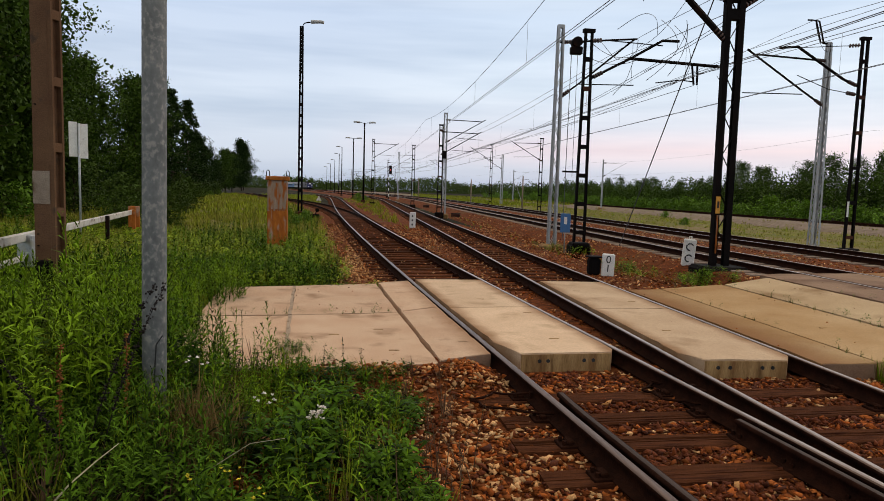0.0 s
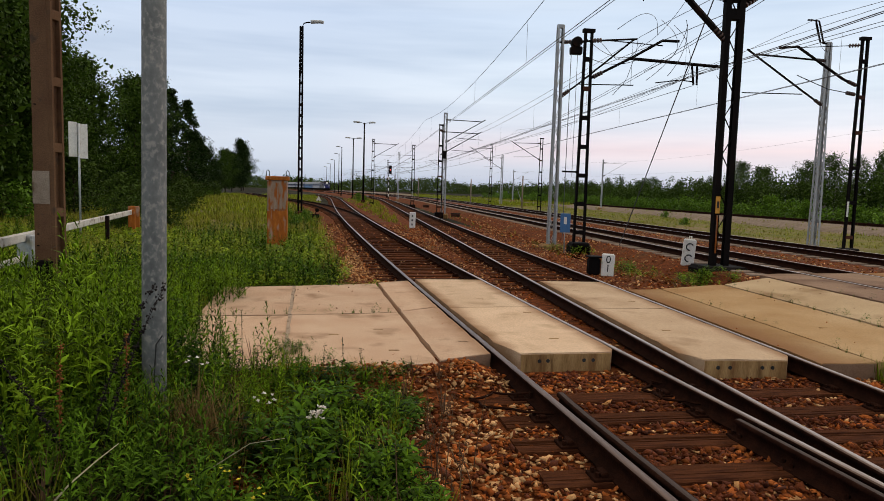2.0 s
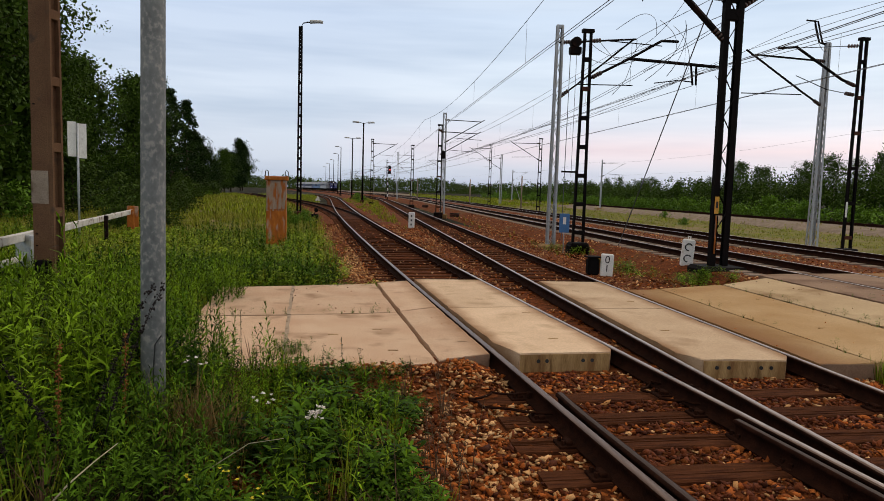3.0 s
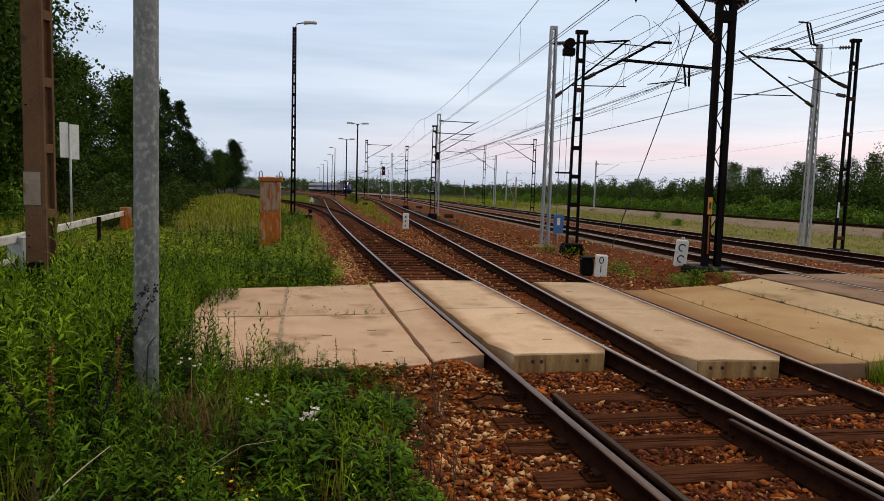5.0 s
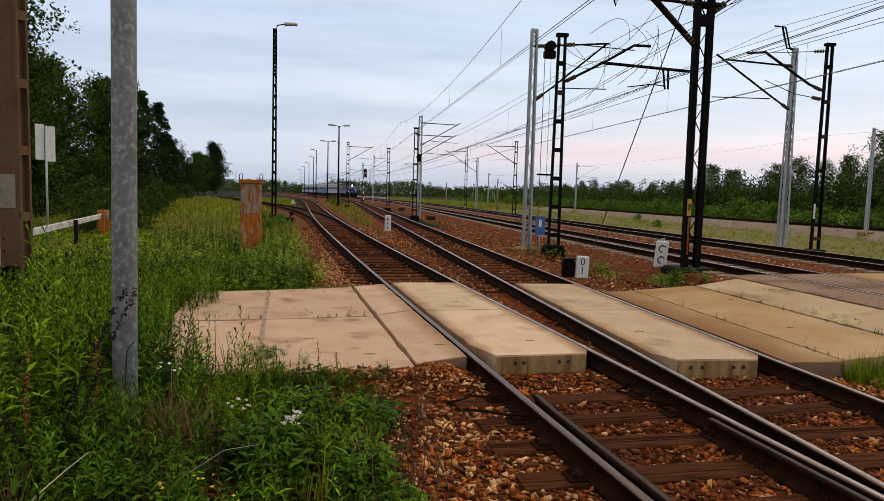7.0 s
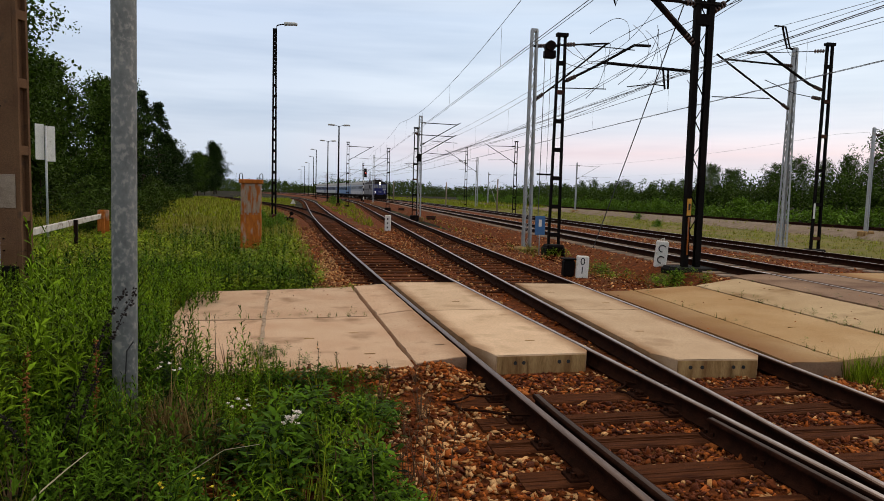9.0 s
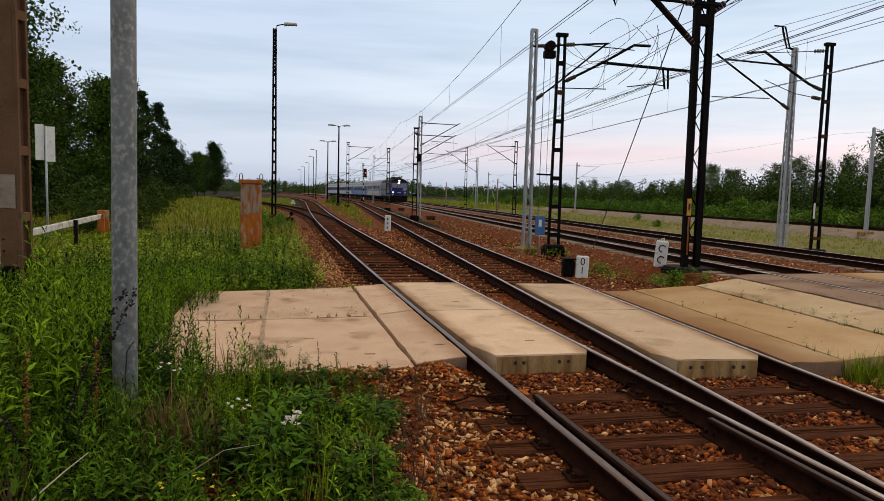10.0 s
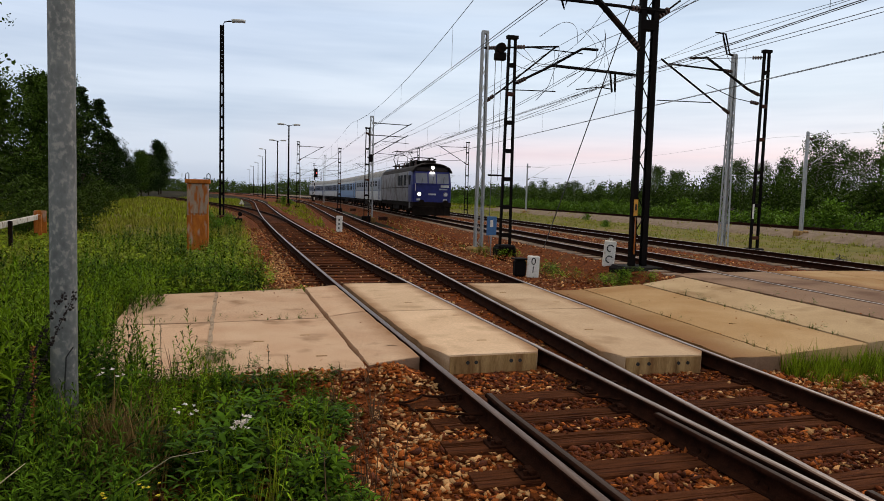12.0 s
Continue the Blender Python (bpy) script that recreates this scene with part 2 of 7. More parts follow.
M_RUST = mat("orange_rust", (0.46, 0.145, 0.025), (0.28, 0.08, 0.018), 3.0, 0.85, fine=24, stretch=(3, 3, 1), dirt=(0.36, 0.26, 0.20), dirt_scale=2.2, dirt_from=0.58, bump=0.3)
M_CABINET = mat("faded_beige_cabinet_paint", (0.34, 0.25, 0.19), (0.27, 0.185, 0.13), 2.0, 0.8, stretch=(5, 5, 1), dirt=(0.32, 0.095, 0.022), dirt_scale=2.2, dirt_from=0.47, bump=0.3)
M_YELLOW = mat("yellow_warning_paint", (0.62, 0.33, 0.06), (0.55, 0.27, 0.05), 4.0, 0.6, dirt=(0.25, 0.10, 0.04), bump=0.1)
M_WIRE = mat("dark_wire", (0.07, 0.075, 0.085), (0.10, 0.10, 0.11), 5.0, 0.5, 0.5, bump=0)
M_INSUL = mat("brown_insulator", (0.06, 0.035, 0.03), (0.09, 0.05, 0.04), 5.0, 0.25, bump=0)
# pale grey-blue base colour paints the reflected sky onto the windscreens
M_SCREEN = mat("windscreen_sky_tint", (0.17, 0.18, 0.22), (0.12, 0.13, 0.17), 2.0, 0.08, bump=0)
M_GLASS = mat("dark_window_glass", (0.010, 0.012, 0.016), (0.018, 0.020, 0.025), 2.0, 0.55, bump=0, spec=0.02)
M_RED = mat("red_signal_lamp", (0.5, 0.02, 0.02), (0.5, 0.02, 0.02), 2.0, 0.4, bump=0, emit=((1.0, 0.08, 0.07), 3.0))
M_LAMP = mat("lit_headlamp", (0.9, 0.88, 0.85), (0.9, 0.88, 0.85), 2.0, 0.3, bump=0, emit=((1.0, 0.90, 0.80), 5.0))
M_LAMPHEAD = mat("lamp_housing", (0.50, 0.50, 0.48), (0.42, 0.42, 0.40), 5.0, 0.5, 0.2, bump=0.05)
M_BARK = mat("tree_bark", (0.07, 0.052, 0.036), (0.04, 0.03, 0.02), 3.0, 0.9, bump=0.5)
M_BIRCH = mat("birch_bark", (0.42, 0.39, 0.34), (0.10, 0.08, 0.07), 5.0, 0.8, stretch=(1, 1, 3), bump=0.3)


def leaf(name, a, b, island=0.4, rough=0.55, gloss=0.06):
    m = mat(name, a, b, 0.7, rough, fine=15, island=island, bump=0, spec=gloss)
    nt = m.node_tree
    bsdf = nt.nodes["Principled BSDF"]
    thin, both = nt.nodes.new("ShaderNodeBsdfTranslucent"), nt.nodes.new("ShaderNodeMixShader")
    both.inputs[0].default_value = 0.08
    nt.links.new(bsdf.inputs["Base Color"].links[0].from_socket, thin.inputs["Color"])
    nt.links.new(bsdf.outputs[0], both.inputs[1])
    nt.links.new(thin.outputs[0], both.inputs[2])
    nt.links.new(both.outputs[0], nt.nodes["Material Output"].inputs["Surface"])
    return m


# dark conifer tone; on broadleaf trees and undergrowth it paints the wood's shade
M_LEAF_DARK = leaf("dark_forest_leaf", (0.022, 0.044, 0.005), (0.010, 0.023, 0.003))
M_LEAF_MID = leaf("mixed_wood_leaf", (0.060, 0.105, 0.009), (0.028, 0.054, 0.006))
M_LEAF_FAR = leaf("distant_wood_leaf", (0.057, 0.092, 0.011), (0.037, 0.064, 0.009), 0.3)
M_LEAF_BUSH = leaf("bright_bush_leaf", (0.125, 0.225, 0.017), (0.058, 0.122, 0.011))
M_WEED = leaf("weed_leaf", (0.040, 0.092, 0.004), (0.165, 0.255, 0.010), 0.95, 0.6, 0.03)
# darker than the leaf itself: shade between the plants is put into this green
M_WEED_DARK = leaf("shade_dark_weed_leaf", (0.010, 0.033, 0.003), (0.076, 0.145, 0.008), 0.95, 0.6, 0.03)
M_MEADOW = leaf("meadow_weed_leaf", (0.215, 0.275, 0.014), (0.100, 0.160, 0.008), 0.7, 0.6, 0.03)
M_GRASS = leaf("meadow_grass", (0.275, 0.300, 0.020), (0.160, 0.205, 0.012), 0.6)
M_GRASS_DRY = leaf("dry_grass", (0.30, 0.26, 0.05), (0.19, 0.20, 0.026), 0.4)
M_STEM_DRY = leaf("dry_stem", (0.16, 0.09, 0.05), (0.10, 0.06, 0.035), 0.3)
M_DOCK = leaf("dock_seed", (0.30, 0.115, 0.035), (0.19, 0.07, 0.024), 0.3)
M_STEM_LEAFY = leaf("dark_leafy_stem", (0.045, 0.05, 0.012), (0.025, 0.03, 0.010), 0.3)
M_DRY_CLUMP = leaf("yellow_brown_dry_grass", (0.26, 0.17, 0.065), (0.14, 0.085, 0.03), 0.4)
M_STRAW = leaf("pale_straw", (0.38, 0.33, 0.22), (0.30, 0.25, 0.16), 0.2)
M_STEM_DARK = leaf("dark_seed_stem", (0.022, 0.018, 0.016), (0.03, 0.022, 0.02), 0.2)
M_PETAL = leaf("white_petal", (0.86, 0.80, 0.76), (0.76, 0.64, 0.56), 0.1)
M_PETAL_Y = leaf("yellow_petal", (0.70, 0.55, 0.04), (0.75, 0.62, 0.06), 0.15)


# ---- tools ----
def mesh_of(name, bm, material):
    me = bpy.data.meshes.new(name)
    bm.to_mesh(me)
    bm.free()
    for m in material if isinstance(material, (list, tuple)) else (material,):
        me.materials.append(m)
    return me


def part(name, bm, material, parent=None, label="", at=None):
    ob = new(name, mesh_of(name, bm, material))
    if parent:
        ob.parent = parent
    if at:
        ob.matrix_basis = at
    return tagged(ob, label) if label else ob


def empty(name, at, label, category, group="", kind=""):
    ob = new(name)
    ob.empty_display_size = 0.2
    ob.matrix_basis = at
    return tagged(ob, label, category, group, kind)


def box(bm, x0, x1, y0, y1, z0, z1, bevel=0.0, mi=0):
    vs = [bm.verts.new((x, y, z)) for z in (z0, z1) for x, y in ((x0, y0), (x1, y0), (x1, y1), (x0, y1))]
    fs = [bm.faces.new([vs[i] for i in q]) for q in ((3, 2, 1, 0), (4, 5, 6, 7), (0, 1, 5, 4), (1, 2, 6, 5), (2, 3, 7, 6), (3, 0, 4, 7))]
    for fc in fs:
        fc.material_index = mi
    if bevel:
        es = {e for fc in fs for e in fc.edges}
        bmesh.ops.bevel(bm, geom=list(es), offset=bevel, segments=1, affect="EDGES", profile=0.5)
    return bm


def prism(bm, pts, z0, z1, bevel=0.0):
    """An upright prism over a plan outline (counter-clockwise); z1 may be a function of x."""
    top = z1 if callable(z1) else (lambda x: z1)
    lo, hi = [bm.verts.new((x, y, z0)) for x, y in pts], [bm.verts.new((x, y, top(x))) for x, y in pts]
    n = len(pts)
    fs = [bm.faces.new(hi), bm.faces.new(lo[::-1])] + [bm.faces.new((lo[i], lo[(i + 1) % n], hi[(i + 1) % n], hi[i])) for i in range(n)]
    if bevel:
        bmesh.ops.bevel(bm, geom=[e for e in fs[0].edges], offset=bevel, segments=1, affect="EDGES", profile=0.5)
    return bm


def beam(bm, p, q, w, d=None, side=None):
    """A rectangular bar from p to q, w wide and d deep."""
    p, q = Vector(p), Vector(q)
    d = d or w
    ax = (q - p).normalized()
    s = Vector(side) if side else (Vector((0, 0, 1)) if abs(ax.z) < 0.9 else Vector((1, 0, 0)))
    u = ax.cross(s).normalized()
    v = u.cross(ax).normalized()
    ring = [[bm.verts.new(o + u * a * w / 2 + v * b * d / 2) for a, b in ((-1, -1), (1, -1), (1, 1), (-1, 1))] for o in (p, q)]
    for i in range(4):
        bm.faces.new((ring[0][i], ring[0][(i + 1) % 4], ring[1][(i + 1) % 4], ring[1][i]))
    bm.faces.new(ring[0][::-1])
    bm.faces.new(ring[1])
    return bm


def tube(bm, pts, r, seg=6, r2=None, cap=True):
    """A round tube along points; the radius may run from r to r2."""
    pts = [Vector(p) for p in pts]
    r2 = r if r2 is None else r2
    rings = []
    n = len(pts)
    for i, p in enumerate(pts):
        ax = (pts[min(i + 1, n - 1)] - pts[max(i - 1, 0)]).normalized()
        s = Vector((0, 0, 1)) if abs(ax.z) < 0.9 else Vector((1, 0, 0))
        u = ax.cross(s).normalized()
        v = u.cross(ax)
        rr = r + (r2 - r) * i / max(n - 1, 1)
        rings.append([bm.verts.new(p + (u * math.cos(a) + v * math.sin(a)) * rr) for a in (2 * math.pi * k / seg for k in range(seg))])
    for a, b in zip(rings, rings[1:]):
        for k in range(seg):
            f = bm.faces.new((a[k], a[(k + 1) % seg], b[(k + 1) % seg], b[k]))
            f.smooth = seg > 6
    if cap:
        bm.faces.new(rings[0][::-1])
        bm.faces.new(rings[-1])
    return bm


def bm_new():
    return bmesh.new()


def raw(name, verts, faces, material, mat_index=None, parent=None):
    """A joined mesh straight from arrays: verts (n, 3), faces (m, 3 or 4)."""
    verts, faces = np.asarray(verts, np.float32), np.asarray(faces, np.int32)
    me = bpy.data.meshes.new(name)
    k = faces.shape[1]
    me.vertices.add(len(verts))
    me.vertices.foreach_set("co", verts.ravel())
    me.loops.add(faces.size)
    me.loops.foreach_set("vertex_index", faces.ravel())
    me.polygons.add(len(faces))
    me.polygons.foreach_set("loop_start", np.arange(0, faces.size, k, dtype=np.int32))
    for m in material if isinstance(material, (list, tuple)) else (material,):
        me.materials.append(m)
    if mat_index is not None:
        me.polygons.foreach_set("material_index", np.asarray(mat_index, np.int32))
    me.update()
    me.validate()
    ob = new(name, me)
    if parent:
        ob.parent = parent
    return ob


def scatter(tv, tf, pos, rot, size, tilt=None):
    """Copies of a small template (verts tv, faces tf) at pos, turned by rot about z and sized, as one set of arrays."""
    n, k = len(pos), len(tv)
    c, s = np.cos(rot)[:, None], np.sin(rot)[:, None]
    size = np.asarray(size, float).reshape(n, -1)
    sv = tv[None] * (size[:, None, :] if size.shape[1] == 3 else size[:, :, None])
    x, y, z = sv[..., 0], sv[..., 1], sv[..., 2]
    if tilt is not None:
        ct, st = np.cos(tilt)[:, None], np.sin(tilt)[:, None]
        x, z = x * ct + z * st, -x * st + z * ct
    out = np.stack([x * c - y * s, x * s + y * c, z], -1) + pos[:, None]
    faces = tf[None] + (np.arange(n) * k)[:, None, None]
    return out.reshape(-1, 3), faces.reshape(-1, tf.shape[1])


def merged(chunks):
    vs, fs, base = [], [], 0
    for v, f in chunks:
        vs.append(v)
        fs.append(f + base)
        base += len(v)
    return np.concatenate(vs), np.concatenate(fs)


# ---- the line of the tracks ----
def bend(y):
    """How far the line has swung to the west at y."""
    return 0.0 if y < 95 else ((y - 95) ** 2 / 1324 if y < 199 else 0.157 * (y - 147) + max(0.0, y - 295) ** 2 / 1500)


def line_a(y):
    """The centre of the loop line that runs into the turnout."""
    q = min(y, 60.0)
    return 2.98 - 0.0985 * q + 0.00038 * q * q - 0.053 * max(y - 60, 0) - (bend(y) * 0.8 if y > 95 else 0)


def line_b(y):
    return 4.30 - bend(y)


def line_c(y):
    return 10.27 - bend(y)


def line_d(y):
    return 15.25 - bend(y)


def line_e(y):
    return 37.5 - bend(y)


def line_f(y):
    """The branch that leaves the loop to the west."""
    return line_a(y) - 0.0020 * max(y - 36, 0) ** 2 if y < 96 else line_a(96) - 7.2 - 0.26 * (y - 96)


MAIN_Z = 0.25


# ---- ground ----
def ground_height(x, y):
    h = -0.50
    if x < 0.0:
        near = max(0.0, min(1.0, (40 - y) / 27))
        h += max(0.0, min(1.0, -x / 1.2)) * (0.20 + 0.16 * near) + 0.03 * math.sin(x * 0.7 + y * 0.3)
    if x > 17:
        h += 0.25 * max(0.0, min(1.0, (x - 17) / 2)) + 0.03 * math.sin(x + 0.4 * y)
    return h


def ground_z(x, y):
    """The height of whatever lies on top at x, y: soil or ballast."""
    u = x + bend(y)
    top = ground_height(x, y)
    if -1.4 < u < 8.6 and y > 13 or -1.4 < x < 8.6:
        top = max(top, -0.20 - 0.35 * max(0.0, -0.4 - u, u - 7.6))
    if 7.3 < u < 18.2:
        top = max(top, MAIN_Z - 0.20 - 0.46 * max(0.0, 8.56 - u, u - 16.96))
    if 30.4 < u < 41:
        top = max(top, 0.12 - 0.44 * max(0.0, 32.0 - u, u - 39.4))
    if 5.75 < y < 7.0 and -3.2 < x < 1.6:
        top = max(top, -0.22 + 0.2 * min(1.0, max(0.0, (y - 5.8) / 0.5)) * min(1.0, max(0.0, (1.62 - x) / 0.45)))
    return max(top, -0.45)


def build_ground():
    xs = sorted({-1500, -700, -350, -200, -120, -80, -60, 60, 80, 120, 200, 350, 700, 1500} | {i * 1.5 for i in range(-34, 35)})
    ys = sorted({-600, -200, -60, 90, 110, 140, 180, 240, 320, 450, 700, 1200, 2500} | {i * 1.5 for i in range(-14, 54)})
    vs = [(x, y, ground_height(x, y)) for y in ys for x in xs]
    n = len(xs)
    fs = [(j * n + i, j * n + i + 1, (j + 1) * n + i + 1, (j + 1) * n + i) for j in range(len(ys) - 1) for i in range(n - 1)]
    ob = raw("ground", vs, fs, M_SOIL_SHADE)
    tagged(ob, "weedy brown soil and rough grassland beside the railway, darkened for shade under weeds", "ground", kind="structure")


def bed(name, centre, half, top, drop, slope, material, y0, y1, label, noise_h=0.02):
    ys = [y0 + (y1 - y0) * (i / 160) ** 1.6 for i in range(161)]
    offs = [-half - slope, -half, -half * 0.4, half * 0.4, half, half + slope]
    vs = [(centre(y) + o, y, (top if abs(o) <= half else top - drop) + noise_h * noise.noise(Vector((o * 2, y, 0)))) for y in ys for o in offs]
    k = len(offs)
    fs = [(j * k + i, j * k + i + 1, (j + 1) * k + i + 1, (j + 1) * k + i) for j in range(160) for i in range(k - 1)]
    tagged(raw(name, vs, fs, material), label, "ballast", kind="structure")


build_ground()


def turf(name, x0, x1, y0, y1, off, label):
    """Rough turf over the soil; its plan edges may follow the line's bend (off)."""
    nx, ny = 24, 90
    ys = [y0 + (y1 - y0) * (j / ny) ** 1.5 for j in range(ny + 1)]
    vs = []
    for y in ys:
        a, b = x0(y), x1(y)
        for i in range(nx + 1):
            x = a + (b - a) * i / nx
            vs.append((x, y, ground_height(x, y) + off * min(1.0, i / 2, (nx - i) / 2) - 0.02 * (i in (0, nx)) + 0.02 * noise.noise(Vector((x, y, 0)))))
    k = nx + 1
    fs = [(j * k + i, j * k + i + 1, (j + 1) * k + i + 1, (j + 1) * k + i) for j in range(ny) for i in range(nx)]
    tagged(raw(name, vs, fs, M_TURF), label, "turf", kind="structure")


turf("ground_verge", lambda y: 18.0 - bend(y) + 0.3 * math.sin(y), lambda y: 31.2 - bend(y) + 0.6 * math.sin(y * 0.4), 2, 330, 0.06, "short yellowish turf between the main line and the outer track")
turf("ground_meadow", lambda y: -34.0 - 0.1 * y, lambda y: min(line_a(y), line_f(y) if y > 42 else 99.0) - 2.7 + 0.3 * math.sin(y * 0.7), 19, 150, 0.06, "yellow-green meadow turf before the wood")
bed("ballast_loop", lambda y: (line_a(y) + line_b(y)) / 2 if y < 40 else line_b(y) - 2.6, 4.0, -0.20, 0.35, 1.0, M_BALLAST, -12, 420, "rust-brown ballast bed under the loop tracks")
bed("ballast_main", lambda y: (line_c(y) + line_d(y)) / 2, 4.2, MAIN_Z - 0.20, 0.55, 1.2, M_BALLAST, -25, 420, "rust-brown ballast bed under the main tracks")
bed("ballast_far", lambda y: line_e(y) - 1.8, 3.7, 0.12, 0.7, 1.6, M_GREYBED, -30, 420, "pale grey gravel bed under the outer track")
bed("ballast_branch", lambda y: line_f(y), 1.9, -0.22, 0.4, 0.8, M_BALLAST, 40, 160, "rusty ballast bed under the branch track")

# a bank of soil and stones against the front of the western slabs
bank_y = [5.75, 6.0, 6.25, 6.6, 7.0]
bank = [(x, yy, -0.22 + 0.2 * min(1.0, max(0.0, (yy - 5.8) / 0.5)) * min(1.0, max(0.0, (1.62 - x) / 0.45)) + 0.02 * noise.noise(Vector((x * 3, yy * 3, 0)))) for yy in bank_y for x in [-3.0 + 0.2 * i for i in range(24)]]
tagged(raw("gravel_bank", bank, [(j * 24 + i, j * 24 + i + 1, (j + 1) * 24 + i + 1, (j + 1) * 24 + i) for j in range(4) for i in range(23)], M_BALLAST), "low bank of soil and gravel against the slabs", "ballast", kind="structure")

# ---- tracks ----

def rail(name, fn, y0, y1, step, z, parent, head, lift=0.0):
    """A rail of true section along x = fn(y); the head's upper face is worn bright."""
    prof = [(-0.07, -0.165), (0.07, -0.165), (0.07, -0.152), (0.010, -0.128), (0.010, -0.046), (0.036, -0.034), (0.036, -0.007), (0.021, 0.0),
            (-0.021, 0.0), (-0.036, -0.007), (-0.036, -0.034), (-0.010, -0.046), (-0.010, -0.128), (-0.07, -0.152)]
    ys = [y0]
    while ys[-1] < y1:
        ys.append(ys[-1] + step * (1 if ys[-1] < 60 else 3))
    k = len(prof)
    vs, fs, mi = [], [], []
    for y in ys:
        dx = (fn(y + 0.1) - fn(y - 0.1)) / 0.2
        ln = math.hypot(dx, 1)
        vs += [(fn(y) + u / ln, y - u * dx / ln, z + w + lift) for u, w in prof]
    for j in range(len(ys) - 1):
        for i in range(k):
            a, b = j * k + i, j * k + (i + 1) % k
            fs.append((a, b, b + k, a + k))
            mi.append(1 if i == 7 else 2 if i in (6, 8) else 0)
    return raw(name, vs, fs, [M_RAIL, head, M_RAIL if head in (M_RAIL, M_RAILDULL) else M_RAILWORN], mi, parent)


def sleeper_mesh(length, w, h, m):
    bm = bm_new()
    box(bm, -length / 2, length / 2, -w / 2, w / 2, -h, 0, 0.012)
    return mesh_of("sleeper", bm, m)


def track(name, fn, y0, y1, z, head, label, sleeper, spacing=0.62, first=None, limit=290, skip=None, gauge=0.75, step=1.0):
    t = empty(name, Matrix.Identity(4), label, "railway track", "railway tracks")
    for s, h in zip((-1, 1), head if isinstance(head, tuple) else (head, head)):
        rail("rail", lambda y, s=s: fn(y) + s * gauge, y0, y1, step, z, t, h)
    y, n = (first if first is not None else y0), 0
    while n < limit and y < y1:
        if not (skip and skip[0] < y < skip[1]):
            dx = (fn(y + 0.1) - fn(y - 0.1)) / 0.2
            ob = new("sleeper", sleeper)
            ob.parent = t
            ob.matrix_basis = pose(fn(y), y, z - 0.165, 0, 0, -math.degrees(math.atan(dx)) + random.uniform(-0.6, 0.6))
            n += 1
        y += spacing * random.uniform(0.97, 1.03)
    return t


S_WOOD, S_CONC = sleeper_mesh(2.5, 0.25, 0.15, M_SLEEPER), sleeper_mesh(2.6, 0.28, 0.16, M_SLEEPER_C)
T_A = track("loop_track", line_a, -10, 160, 0.0, (M_RAILWORN, M_RAILMID), "loop track with worn rails on dark wooden sleepers", S_WOOD, skip=(-20, 13.0), first=13.1)
T_B = track("inner_track", line_b, -10, 400, 0.0, (M_RAILMID, M_RAILMID), "inner track with shiny rails on dark wooden sleepers", S_WOOD, skip=(-20, 13.0), first=13.1)
T_C = track("main_track", line_c, -25, 420, MAIN_Z, M_RAILTOP, "main line track with shiny rails on concrete sleepers", S_CONC, skip=(6.0, 13.4))
T_D = track("second_main_track", line_d, -25, 420, MAIN_Z, M_RAILTOP, "second main track with shiny rails on concrete sleepers", S_CONC, skip=(6.0, 13.4))
T_E = track("outer_track", line_e, -30, 400, 0.30, M_RAIL, "rusty outer track on a grey gravel bed", S_CONC)
T_F = track("branch_track", line_f, 42, 150, 0.0, M_RAILDULL, "branch track leaving the loop towards the wood", S_WOOD)


# ---- level crossing slabs ----
def worn_outline(pts):
    """The outline with its straight sides slightly uneven and chipped here and there."""
    out = []
    cx, cy = sum(p[0] for p in pts) / len(pts), sum(p[1] for p in pts) / len(pts)
    for (xa, ya), (xb, yb) in zip(pts, pts[1:] + pts[:1]):
        out.append((xa, ya))
        ln = math.hypot(xb - xa, yb - ya)
        n = int(ln / 0.16)
        for i in range(1, n):
            u = (i + random.uniform(-0.3, 0.3)) / n
            x, y = xa + (xb - xa) * u, ya + (yb - ya) * u
            dx, dy = (yb - ya) / ln, -(xb - xa) / ln
            inward = -1.0 if dx * (x - cx) + dy * (y - cy) > 0 else 1.0
            k = inward * (random.uniform(0.012, 0.032) if random.random() < 0.13 else random.uniform(0.0, 0.005))
            out.append((x + dx * k, y + dy * k))
    return out


def slab(name, pts, z0, z1, parent, material, bevel=0.010):
    bm = prism(bm_new(), worn_outline(pts), z0, z1, bevel)
    return part(name, bm, material, parent)


crossing = empty("level_crossing", Matrix.Identity(4), "level crossing of worn beige concrete slabs between the rails", "level crossing")
g = 0.012


def edge(y, off):
    return line_a(y) + off


bx = line_b(0)
# between the rails of the loop and of the inner track, the near ends with cut corners
slab("slab", [(1.80, 6.98), (2.88, 7.05), (edge(7.2, 0.66), 7.20), (edge(9.9, 0.66), 9.90), (edge(9.9, -0.66), 9.78), (edge(7.5, -0.66), 7.52)], -0.24, 0.02, crossing, M_CONC)
slab("slab", [(edge(9.93, -0.66), 9.81), (edge(9.93, 0.66), 9.93), (edge(12.98, 0.66), 12.98), (edge(12.92, -0.66), 12.92)], -0.24, 0.02, crossing, M_CONC)
slab("slab", [(bx - 0.48, 6.70), (bx + 0.50, 6.67), (bx + 0.64, 6.86), (bx + 0.64, 9.82), (bx - 0.64, 9.82), (bx - 0.64, 7.02)], -0.24, 0.02, crossing, M_CONC_INNER)
slab("slab", [(bx - 0.64, 9.84), (bx + 0.64, 9.84), (bx + 0.64, 12.87), (bx - 0.64, 12.89)], -0.24, 0.02, crossing, M_CONC_INNER)
